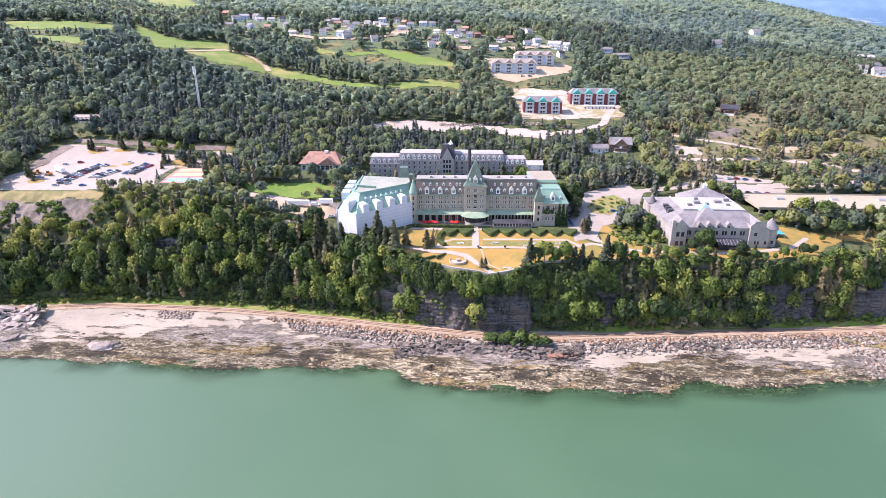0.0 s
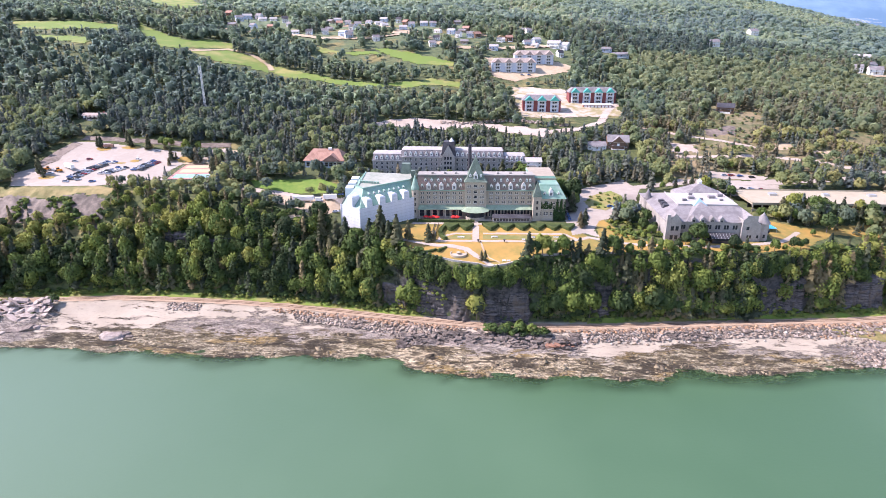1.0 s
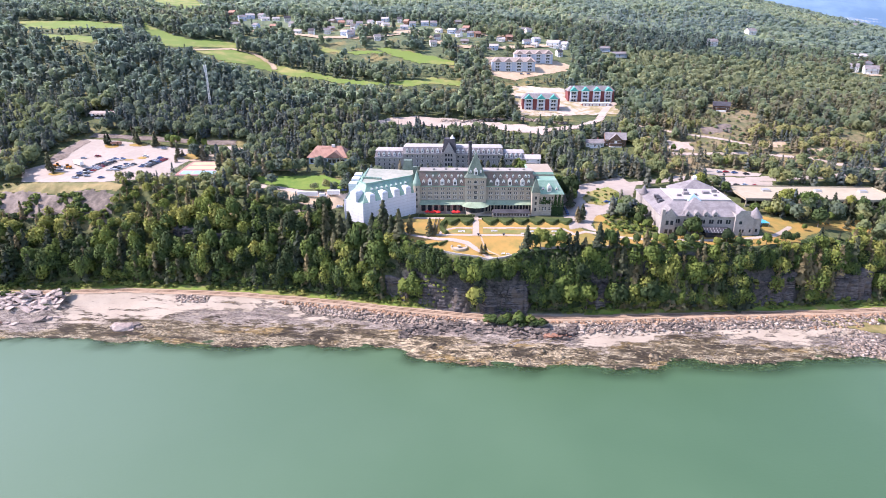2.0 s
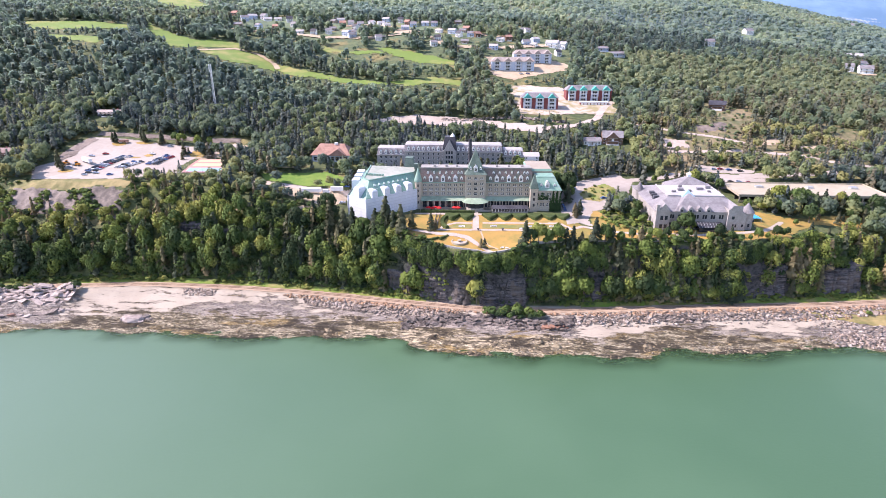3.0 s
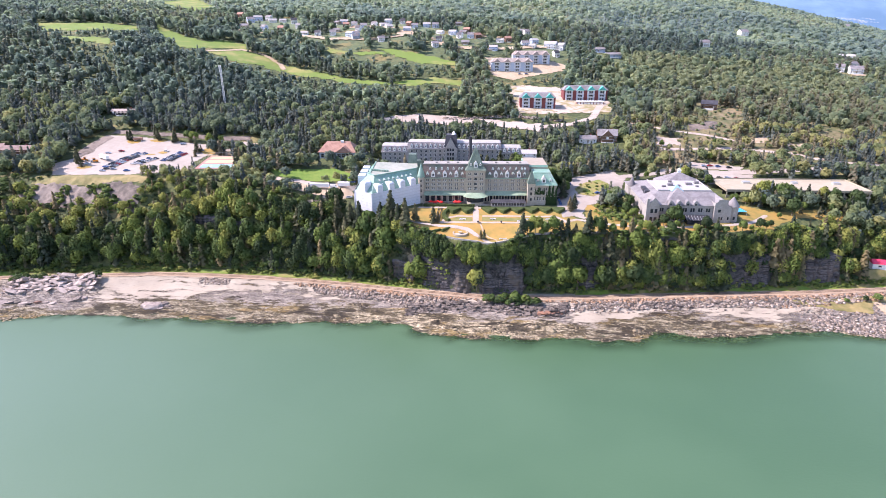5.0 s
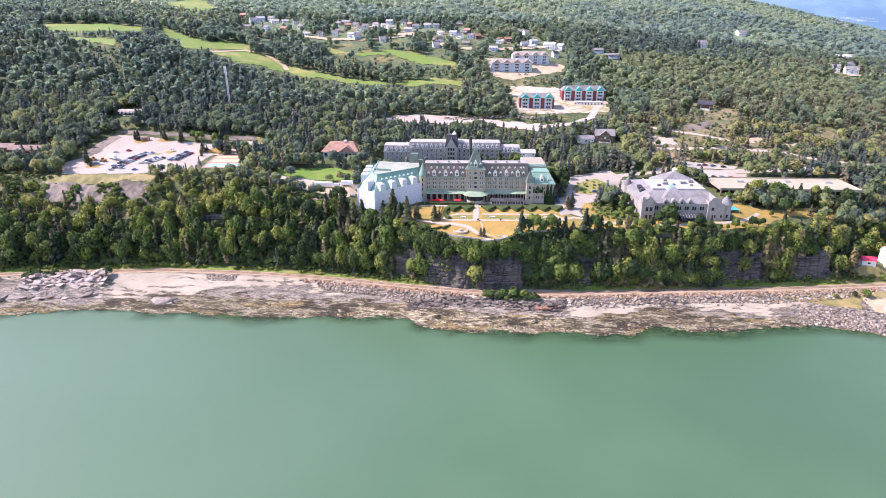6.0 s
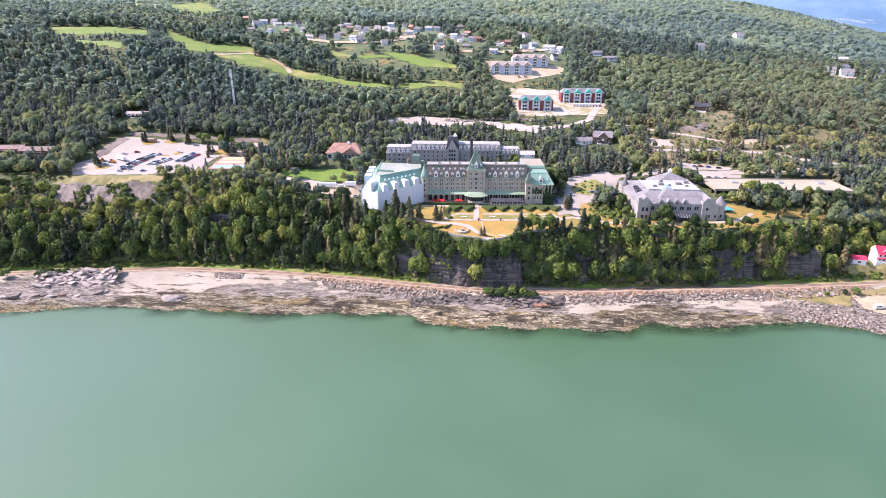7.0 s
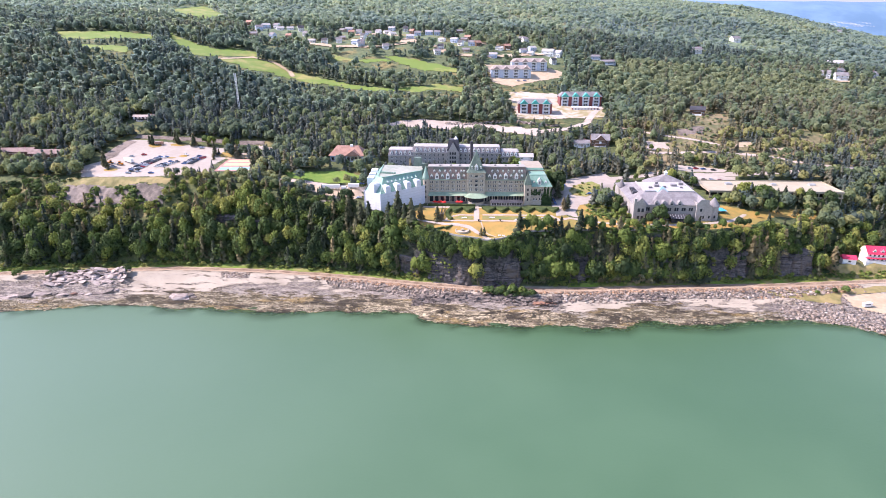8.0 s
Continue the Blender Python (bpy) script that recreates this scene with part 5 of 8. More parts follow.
def dormer_mesh(w, h, deep, wall_material, roof_material):
    """A gabled dormer with its window, its sill at z 0 and its front at y 0."""
    s = Shape(wall_material, roof_material, M_GLASS)
    s.box(-w / 2, 0, 0, w / 2, deep, h).gable(-w / 2, -0.15, w / 2, deep + 0.6, h, h + w * 0.8, "y", 1, 0, 0.18)
    s.box(-w * 0.24, -0.06, h * 0.3, -w * 0.03, 0.02, h * 0.86, 2).box(w * 0.03, -0.06, h * 0.3, w * 0.24, 0.02, h * 0.86, 2)
    return s.mesh("dormer")


D_LARGE = dormer_mesh(2.6, 3.3, 3.0, M_WHITE, M_WHITEROOF)
D_SMALL = dormer_mesh(1.7, 1.7, 2.2, M_WHITE, M_COPPER)
D_TINY = dormer_mesh(1.3, 1.2, 1.6, M_WHITE, M_COPPER)


def pairs(x0, count, pitch, rows, w=0.95, gap=1.35):
    return [(x0 + pitch * i + s - w / 2, x0 + pitch * i + s + w / 2, z, z + h) for z, h in rows for i in range(count) for s in (-gap / 2, gap / 2)]


rows = [(15.0, 1.7), (12.0, 1.8), (9.1, 1.8)]
arcade = [(1.2 + 4.1 * i, 4.3 + 4.1 * i, 0.6, 5.2) for i in range(18)]
front = [o for o in pairs(3.2, 7, 4.1, rows) + pairs(47.2, 7, 4.1, rows)]
main = Shape(M_STONE)
main.wall((-39, 0), (36, 0), -2, 17.7, front + arcade).wall((36, 0), (36, 15), -2, 17.7).wall((36, 15), (-39, 15), -2, 17.7).wall((-39, 15), (-39, 0), -2, 17.7)
main.box(-39.2, -0.35, 17.0, -8.7, 0, 17.6).box(5, -0.35, 17.0, 36, 0, 17.6).box(-39.1, -0.2, 8.3, 36, 0, 8.6)
part("wall", main, hotel, "grey-tan masonry wall")
# slab painted dark in place of the unlit rooms
part("room_backing", Shape(M_DARK).box(-38, 0.9, 0, 35, 1.1, 17), hotel, "dark slab standing for the unlit rooms behind the glass")
glaze(hotel, (-39, 0), (36, 0), front, M_WHITE)
glaze(hotel, (-39, 0), (36, 0), arcade, M_DARKSLATE)
roof = Shape(M_SLATE, M_FLAT, M_COPPER)
roof.taper([(-39.5, -0.5), (36.5, -0.5), (36.5, 15.5), (-39.5, 15.5)], 17.7, [(-38.5, 2.4), (35.5, 2.4), (35.5, 13), (-38.5, 13)], 27, 0, 1)
roof.box(-38.8, 2.1, 26.9, 35.8, 2.6, 27.5, 1).box(-39.7, -0.75, 17.5, 36.7, -0.45, 18.0, 2)
for x in (-30, -22, -15, 12, 20, 29):
    roof.box(x, 6, 27, x + 1.6, 7.2, 28.1, 1)
part("mansard_roof", roof, hotel, "brown shingled mansard with pale flat top")
for base in (-35.8, 8.2):
    for i in range(7):
        x = base + 4.1 * i
        big = i % 2 == 1
        part("dormer", D_LARGE if big else D_SMALL, hotel, "", pose(x, -0.3 if big else 0.15, 17.9 if big else 19.2))
        part("dormer", D_TINY, hotel, "", pose(x + (2.05 if i < 6 else 0), 1.25, 23.2))

tower = Shape(M_STONE)
tw = pairs(2.6, 2, 8.3, [(20.4, 1.6), (16.6, 1.9), (13.2, 1.9), (9.8, 1.9)], 0.9, 1.3) + [(5.6, 7.9, z, z + h) for z, h in ((20.4, 1.6), (16.6, 1.9), (13.2, 1.9), (9.8, 1.9))]
tower.wall((-8.6, -2.8), (4.9, -2.8), -2, 24, tw).wall((4.9, -2.8), (4.9, 9), -2, 24).wall((4.9, 9), (-8.6, 9), -2, 24).wall((-8.6, 9), (-8.6, -2.8), -2, 24)
tower.box(-8.9, -3.2, 23.2, 5.2, -2.8, 23.9).box(-4.6, -3.7, 19.2, 0.9, -2.8, 19.8)
part("tower", tower, hotel, "square stone tower with small windows")
part("tower_backing", Shape(M_DARK).box(-8, -2.2, 0, 4.4, -2.0, 23), hotel, "dark slab standing for the unlit rooms behind the glass")
glaze(hotel, (-8.6, -2.8), (4.9, -2.8), tw, M_WHITE)
spire = Shape(M_TOWER, M_COPPER)
spire.taper([(-9.3, -3.6), (5.6, -3.6), (5.6, 9.6), (-9.3, 9.6)], 23.9, [(-7.3, -1.6), (3.6, -1.6), (3.6, 8.0), (-7.3, 8.0)], 26.2, 0)
spire.taper([(-7.3, -1.6), (3.6, -1.6), (3.6, 8.0), (-7.3, 8.0)], 26.2, [(-2.4, 2.8), (-1.4, 2.8), (-1.4, 3.8), (-2.4, 3.8)], 38.6, 0)
spire.cone(-1.9, 3.3, 38.6, 41, 0.35, 0.05, 6, 1)
part("spire", spire, hotel, "steep weathered green spire roof")
part("dormer", D_LARGE, hotel, "white gabled tower dormer", pose(-1.9, -2.0, 25.0))
for x in (-5.2, 1.4):
    part("dormer", D_TINY, hotel, "", pose(x, -1.4, 26.8))

porch = Shape(M_SAGE, M_WHITE, M_DARK)
for x0, x1 in ((-38.5, -8), (4.5, 35)):
    porch.face([(x0, -4.6, 6.4), (x1, -4.6, 6.4), (x1, 0, 8.2), (x0, 0, 8.2)]).face([(x0, -4.6, 6.1), (x0, 0, 6.1), (x1, 0, 6.1), (x1, -4.6, 6.1)], 1)
    porch.face([(x0, -4.6, 6.1), (x1, -4.6, 6.1), (x1, -4.6, 6.4), (x0, -4.6, 6.4)], 0).face([(x0, 0, 6.1), (x0, -4.6, 6.1), (x0, -4.6, 6.4), (x0, 0, 8.2)], 0).face([(x1, -4.6, 6.1), (x1, 0, 6.1), (x1, 0, 8.2), (x1, -4.6, 6.4)], 0)
bow = [(-11.5, -2), (-10.2, -7), (-6.6, -10), (-1.9, -11), (2.8, -10), (6.4, -7), (7.7, -2)]
porch.taper(bow, 5.9, [(-7.5, -2), (-6.6, -4), (-4.4, -5.2), (-1.9, -5.6), (0.6, -5.2), (2.8, -4), (3.7, -2)], 7.9)
part("porch_roof", porch, hotel, "sage green metal porch roof")
for i in range(18):
    x = -37.5 + 4.15 * i
    if not -9 < x < 5.5:
        part("column", Shape(M_STONE).box(-0.22, -0.22, -1, 0.22, 0.22, 6.1).mesh("column") if i == 0 else bpy.data.meshes["column"], hotel, "", pose(x, -4.1, 0))
part("bow_front", Shape(M_STONE, M_GLASS).prism([(-8.5, -2), (-7.5, -6.4), (-5, -8.6), (-1.9, -9.2), (1.2, -8.6), (3.7, -6.4), (4.7, -2)], -2, 2.2).prism([(-8.2, -2), (-7.3, -6.2), (-5, -8.3), (-1.9, -8.9), (1.2, -8.3), (3.5, -6.2), (4.4, -2)], 2.2, 5.9, 1), hotel, "glazed bow front below the tower")
terrace = Shape(M_PATH, M_STONE)
terrace.box(-39, -8.2, -1.6, 36, -0.02, 0.1, 0).box(-39, -8.6, -1.6, -3.8, -8.2, 1.0, 1).box(0.4, -8.6, -1.6, 36, -8.2, 1.0, 1)
for i in range(5):
    terrace.box(-3.7, -8.6 - 0.4 * (i + 1), -1.6, 0.3, -8.6 - 0.4 * i, -0.1 - 0.18 * i, 0)
part("terrace", terrace, hotel, "raised stone terrace with steps")
bar_house = Shape(M_DARKSLATE, M_STONE, M_GLASS, M_WHITE)
bar_house.box(9, -11, -1, 33, -5.8, 3.0, 1).box(9.4, -11.06, 0.9, 32.6, -10.98, 2.6, 2).taper([(8.6, -11.8), (33.4, -11.8), (33.4, -5.2), (8.6, -5.2)], 3.0, [(9.4, -9.5), (32.6, -9.5), (32.6, -6.5), (9.4, -6.5)], 4.1, 0)
for i in range(13):
    bar_house.box(9.4 + 1.9 * i, -11.12, 0.9, 9.6 + 1.9 * i, -11.06, 2.6, 3)
part("terrace_bar", bar_house, hotel, "low dark-roofed glazed terrace bar")

wing_windows = pairs(3.6, 4, 4.1, [(10.7, 1.9), (7.3, 2.0), (3.4, 2.4)], 1.1, 1.6)
east = Shape(M_STONE)
east.wall((35, -7), (54.5, -7), -2, 14.5, wing_windows).wall((54.5, -7), (54.5, 14), -2, 14.5).wall((54.5, 14), (35, 14), -2, 14.5).wall((35, 14), (35, -7), -2, 14.5)
east.box(34.8, -7.3, 6.2, 54.7, -7, 6.5)
part("east_pavilion", east, hotel, "stone end pavilion half hidden by ivy")
part("east_backing", Shape(M_DARK).box(36, -6.3, 0, 53.5, -6.1, 14), hotel, "dark slab standing for the unlit rooms behind the glass")
glaze(hotel, (35, -7), (54.5, -7), wing_windows, M_WHITE)
hip = Shape(M_COPPER, M_WINGTOP)
hip.taper([(34.3, -7.8), (55.2, -7.8), (55.2, 14.6), (34.3, 14.6)], 14.5, [(38.6, -1.6), (50.8, -1.6), (50.8, 9), (38.6, 9)], 22.0)
hip.taper([(38.3, -1.9), (51.1, -1.9), (51.1, 9.3), (38.3, 9.3)], 21.9, [(39.0, -1.2), (50.4, -1.2), (50.4, 8.6), (39.0, 8.6)], 22.5)
part("pavilion_roof", hip, hotel, "steep pale green copper hipped roof")
corner = Shape(M_STONE, M_TOWER, M_GLASS)
corner.box(34.4, -8.2, -2, 39.2, -3.2, 15.6).box(34.1, -8.5, 15.0, 39.5, -3.0, 15.8)
corner.taper([(34.0, -8.6), (39.6, -8.6), (39.6, -2.8), (34.0, -2.8)], 15.8, [(36.6, -5.9), (37.0, -5.9), (37.0, -5.5), (36.6, -5.5)], 25.0, 1)
for z in (3.6, 7.6, 11.2):
    corner.box(36.2, -8.26, z, 37.4, -8.15, z + 2.0, 2)
part("corner_tower", corner, hotel, "square corner tower with steep dark green roof")
part("dormer", D_LARGE, hotel, "white gabled dormer", pose(45.4, -6.6, 15.4))
for x in (41.4, 50.2):
    part("dormer", D_SMALL, hotel, "", pose(x, -5.8, 16.0))
back = Shape(M_STONE, M_TANTOP, M_COPPER)
back.prism([(34, 9), (50, 9), (50, 34), (34, 34)], -2, 23.6, 0, 1).taper([(33.6, 8.6), (50.4, 8.6), (50.4, 34.4), (33.6, 34.4)], 23.6, [(34.2, 9.4), (49.8, 9.4), (49.8, 33.6), (34.2, 33.6)], 25.0, 2, 1)
part("link_block", back, hotel, "rear block with flat roof and copper edge")


def leafy(poly_points, out, size, seed, material):
    """Leaves over a patch of wall: p + u * a + v * b, with the wall's outward way."""
    p, u, v, count = poly_points
    rng = np.random.default_rng(seed)
    a, b = rng.uniform(0, 1, count), rng.uniform(0, 1, count) ** 1.15
    keep = b < 0.72 + 0.28 * np.sin(a * 17 + seed)
    a, b = a[keep], b[keep]
    pts = np.array(p) + a[:, None] * np.array(u) + b[:, None] * np.array(v) + np.array(out) * rng.uniform(0.1, 0.45, len(a))[:, None]
    tri, _ = cloud(pts, np.tile(np.array(out, float), (len(a), 1)), size, rng)
    return mesh_from("ivy", tri, np.arange(len(tri)).reshape(-1, 3), material)


part("ivy", leafy(((47.6, -7, 0), (6.9, 0, 0), (0, 0, 14.5), 1300), (0, -1, 0), 0.8, 3, M_IVY), hotel, "dark green ivy")
part("ivy", leafy(((54.5, -7, 0), (0, 18, 0), (0, 0, 14.0), 2200), (1, 0, 0), 0.8, 4, M_IVY), hotel, "dark green ivy")
part("ivy", leafy(((37.5, -7, 8), (9, 0, 0), (0, 0, 5.0), 220), (0, -1, 0), 0.7, 5, M_IVY), hotel, "dark green ivy")

turret = Shape(M_STONE, M_COPPER, M_GLASS)
turret.cone(-40.2, -1.2, -2, 19, 2.3, 2.3, 14).cone(-40.2, -1.2, 18.8, 20, 2.7, 2.6, 14, 1).cone(-40.2, -1.2, 20, 28.4, 2.6, 0.08, 14, 1)
for z in (4, 8.5, 12, 15.5):
    turret.box(-40.6, -3.62, z, -39.8, -3.4, z + 1.7, 2)
part("corner_turret", turret, hotel, "round stone turret with green cone")

A, B, C, D, E_ = hotel_plan(-41.5, 350.5), hotel_plan(-70.5, 323.6), hotel_plan(-83, 333), hotel_plan(-85, 382), hotel_plan(-39, 378)
a, b, c, d, e = hotel_plan(-44, 359), hotel_plan(-70.3, 336), hotel_plan(-74.5, 341), hotel_plan(-76, 378), hotel_plan(-43, 374)
wing = Shape(M_STONE)
wing.prism([A, E_, D, C, B][::-1], -3, 13.9)
part("west_wing", wing, hotel, "angled stone wing")
slopes = Shape(M_COPPER, M_WINGTOP)
slopes.taper([B, A, E_, D, C], 13.9, [b, a, e, d, c], 23.2, 0, 1)
for p, q in ((b, a), (c, b), (d, c)):
    slopes.bar((*p, 23.3), (*q, 23.3), 0.35, 0)
for k in range(7):
    u = (k + 0.5) / 7
    vx, vy = (0.25 * d[0] + 0.75 * c[0]) * (1 - u) + (0.3 * e[0] + 0.7 * b[0]) * u, (0.25 * d[1] + 0.75 * c[1]) * (1 - u) + (0.3 * e[1] + 0.7 * b[1]) * u
    slopes.box(vx - 0.7, vy - 0.7, 23.2, vx + 0.7, vy + 0.7, 24.6, 0)
part("wing_roof", slopes, hotel, "pale green copper roof with flat top")
turn = math.degrees(math.atan2(A[1] - B[1], A[0] - B[0]))
for k in range(8):
    u = 0.14 + 0.1 * k
    low_x, low_y = B[0] + (A[0] - B[0]) * u, B[1] + (A[1] - B[1]) * u
    top_x, top_y = b[0] + (a[0] - b[0]) * u, b[1] + (a[1] - b[1]) * u
    part("dormer", D_TINY, hotel, "", pose(low_x * 0.38 + top_x * 0.62, low_y * 0.38 + top_y * 0.62, 19.0, 0, 0, turn))


def skin(p, q, out, z0, z1, cols, rws, seed):
    """Loose sheeting hung on a scaffold before a wall from p to q: billows between its ties."""
    p, q = np.array(p), np.array(q)
    s = np.linspace(0, 1, cols)
    way = (q - p) / np.linalg.norm(q - p)
    p, q = p - way * 1.0, q + way * 1.0
    nrm = np.array([way[1], -way[0]])
    v = []
    for k in range(rws):
        z = z0 + (z1 - z0) * k / (rws - 1)
        puff = out + 0.16 * np.abs(np.sin(s * cols * 0.55)) * np.abs(np.sin(z * 1.55)) + 0.18 * rumple(s * 40 + seed, 0 * s + z, 5, seed)
        xy = p[None] + (q - p)[None] * s[:, None] + nrm[None] * puff[:, None]
        v.append(np.column_stack([xy, np.full(cols, z)]))
    idx = np.arange(cols * rws).reshape(rws, cols)
    return mesh_from("sheet", np.concatenate(v), np.stack([idx[:-1, :-1], idx[:-1, 1:], idx[1:, 1:], idx[1:, :-1]], -1).reshape(-1, 4), M_SHEET)


def wrapped_dormer(parent, p, q, t, z0, z1, w, deep):
    """A dormer shrouded in sheeting, its front over the wall from p to q."""
    p, q = Vector(p), Vector(q)
    way = (q - p).normalized()
    spot = p + (q - p) * t
    turn = math.degrees(math.atan2(way.y, way.x))
    s = Shape(M_SHEET)
    s.taper([(-w / 2, -1.0), (w / 2, -1.0), (w / 2, deep), (-w / 2, deep)], z0, [(-w / 2 + 0.15, -0.9), (w / 2 - 0.15, -0.9), (w / 2 - 0.15, deep), (-w / 2 + 0.15, deep)], z1)
    s.taper([(-w / 2 + 0.15, -0.9), (w / 2 - 0.15, -0.9), (w / 2 - 0.15, deep), (-w / 2 + 0.15, deep)], z1, [(-w / 2 + 0.9, -0.2), (w / 2 - 0.9, -0.2), (w / 2 - 0.9, deep), (-w / 2 + 0.9, deep)], z1 + 0.7)
    part("wrapped_dormer", s, parent, "dormer shrouded in white sheeting", pose(spot.x, spot.y, 0, 0, 0, turn))


part("sheeting", skin(B, A, 0.9, -1.5, 14.4, 60, 12, 1), hotel, "white scaffold sheeting")
part("sheeting", skin(C, B, 0.9, -1.5, 14.4, 30, 12, 2), hotel, "white scaffold sheeting")
part("sheeting", skin(D, C, 0.9, 2.0, 14.4, 60, 10, 3), hotel, "white scaffold sheeting")
for t in (0.16, 0.40, 0.63, 0.86):
    wrapped_dormer(hotel, B, A, t, 13.5, 18.6, 4.3, 4.5)
for t in (0.5,):
    wrapped_dormer(hotel, C, B, t, 13.5, 20.0, 5.0, 5)
for t in (0.12, 0.36, 0.60):
    wrapped_dormer(hotel, D, C, t, 13.5, 19.5, 6.0, 4.5)
for t in (0.28, 0.52, 0.75):
    p = Vector(B) + (Vector(A) - Vector(B)) * t
    part("dormer", D_TINY, hotel, "", pose(p.x - 2.6, p.y + 3.2, 16.6, 0, 0, 42))
for t in (0.2, 0.34, 0.48, 0.62, 0.76, 0.88):
    p = Vector(c) + (Vector(d) - Vector(c)) * t
    part("dormer", D_TINY, hotel, "", pose(p.x - 2.0, p.y, 19.6, 0, 0, -90))
end_roof = Shape(M_TOWER)
end_roof.hip(-52, 20, -43, 30, 18, 29.5, 1.8, 2.5).box(-43.6, 14, 18, -41, 17, 27)
part("stair_tower_roof", end_roof, hotel, "dark green hipped stair tower roof")

stack = Shape(M_DARKSLATE)
stack.cone(0, 0, -3, 34, 1.7, 1.15, 12).cone(0, 0, 34, 35, 1.35, 1.3, 12)
tagged(new("chimney_stack", stack.mesh("chimney_stack")), "tall dark boiler chimney behind the hotel", "chimney").location = (-6.0, 392, 49)

# ---- rear wing ----
rear = thing("rear_hotel_wing", pose(-13, 412, 52.5), "long grey stone rear wing with white mansard and dormers", "hotel")
D_REAR = dormer_mesh(1.9, 1.8, 2.4, M_WHITE, M_WHITEROOF)
for x0, x1, eave, top, count in ((-64, -42.7, 15.0, 19.6, 5), (-42.7, 31, 17.8, 22.6, 19), (31, 47, 15.0, 19.0, 4)):
    o = grid_of(x1 - x0, count, 1.5, [(z, 1.8) for z in np.arange(eave - 2.7, 1, -3.3)])
    s = Shape(M_GREYSTONE)
    s.wall((x0, 0), (x1, 0), -4, eave, o).wall((x1, 0), (x1, 14), -4, eave).wall((x1, 14), (x0, 14), -4, eave).wall((x0, 14), (x0, 0), -4, eave)
    part("wall", s, rear)
    part("room_backing", Shape(M_DARK).box(x0 + 0.4, 0.8, 0, x1 - 0.4, 1.0, eave), rear, "dark slab standing for the unlit rooms behind the glass")
    glaze(rear, (x0, 0), (x1, 0), o, M_WHITE)
    s = Shape(M_GREYROOF, M_WHITEROOF)
    s.taper([(x0 - 0.3, -0.5), (x1 + 0.3, -0.5), (x1 + 0.3, 14.5), (x0 - 0.3, 14.5)], eave, [(x0 + 0.6, 2.2), (x1 - 0.6, 2.2), (x1 - 0.6, 12), (x0 + 0.6, 12)], top, 0, 1)
    s.box(x0 - 0.4, -0.8, eave - 0.1, x1 + 0.4, -0.45, eave + 0.5, 1).taper([(x0, 2.0), (x1, 2.0), (x1, 12.4), (x0, 12.4)], top, [(x0 + 1, 3.5), (x1 - 1, 3.5), (x1 - 1, 11), (x0 + 1, 11)], top + 0.9, 1)
    part("mansard_roof", s, rear, "pale grey mansard with white top")
    pitch = (x1 - x0 - 2) / count
    for i in range(count):
        part("dormer", D_REAR, rear, "", pose(x0 + 1 + pitch * (i + 0.5), -0.1, eave + 1.0))
s = Shape(M_GREYSTONE, M_DARKSLATE, M_GLASS, M_WHITE)
s.box(-13.4, -3.5, -4, -3.7, 8, 19.5).gable(-12.6, -3.8, -4.5, 4, 19.5, 27.5, "y", 1, 0, 0.2)
s.taper([(-14, -2), (-3.1, -2), (-3.1, 9), (-14, 9)], 19.5, [(-12.2, 1), (-4.9, 1), (-4.9, 7), (-12.2, 7)], 29, 1)
s.cone(-6.5, 3.5, 29, 31.5, 1.8, 0.2, 8, 3)
for z in (3, 6.5, 10, 13.5, 17):
    for x in (-11.4, -9.4, -7.4):
        s.box(x, -3.6, z, x + 1.3, -3.45, z + 2.0, 2)
part("stair_tower", s, rear, "dark gabled stair tower")
o = grid_of(16, 6, 1.3, [(3.2, 1.5)])
s = Shape(M_WHITE)
s.wall((47, -3), (63, -3), -3, 6, o).wall((63, -3), (63, 9), -3, 6).wall((63, 9), (47, 9), -3, 6).wall((47, 9), (47, -3), -3, 6)
part("annex", s, rear, "low white annex")
glaze(rear, (47, -3), (63, -3), o, M_DARKSLATE)
part("annex_roof", Shape(M_GREYROOF).hip(46.5, -3.6, 63.6, 9.6, 6, 10, 2.5, 5), rear, "grey hipped annex roof")
# the block under the porch roof is coloured dark to give its shade
part("annex_porch", Shape(M_WHITEROOF, M_DARK).box(44, -6, 2.2, 64, -3, 2.6).box(44.5, -5.6, -2, 63.5, -3.1, 2.2, 1), rear, "low white porch roof over a block painted dark as shade")

# ---- casino ----
casino = thing("casino", pose(140.5, 325, 42), "grey stone casino with pale roofs, gables and a round turret", "casino")
fo = [(0.8 + 5.0 * i, 4.4 + 5.0 * i, 0.5, 3.9) for i in range(7)] + [(1.4 + 5.0 * i, 2.7 + 5.0 * i, 6.4, 9.0) for i in range(7)] + [(2.95 + 5.0 * i, 4.2 + 5.0 * i, 6.4, 9.0) for i in range(7)]
s = Shape(M_GREYSTONE)
s.wall((-23, 0), (13, 0), -4, 11, fo).wall((24, 8), (24, 60), -2, 11).wall((24, 60), (-30, 60), -2, 11).wall((-30, 60), (-30, 0), -4, 11)
part("wall", s, casino)
part("room_backing", Shape(M_DARK).box(-22.5, 0.8, -2, 14.5, 1.0, 10.6), casino, "dark slab standing for the unlit rooms behind the glass")
glaze(casino, (-23, 0), (13, 0), fo, M_DARKSLATE)
s = Shape(M_GREYROOF, M_WHITEROOF)
s.taper([(-31, -0.6), (25, -0.6), (25, 61), (-31, 61)], 11, [(-19, 16), (16, 16), (16, 44), (-19, 44)], 16.2, 0, 1)
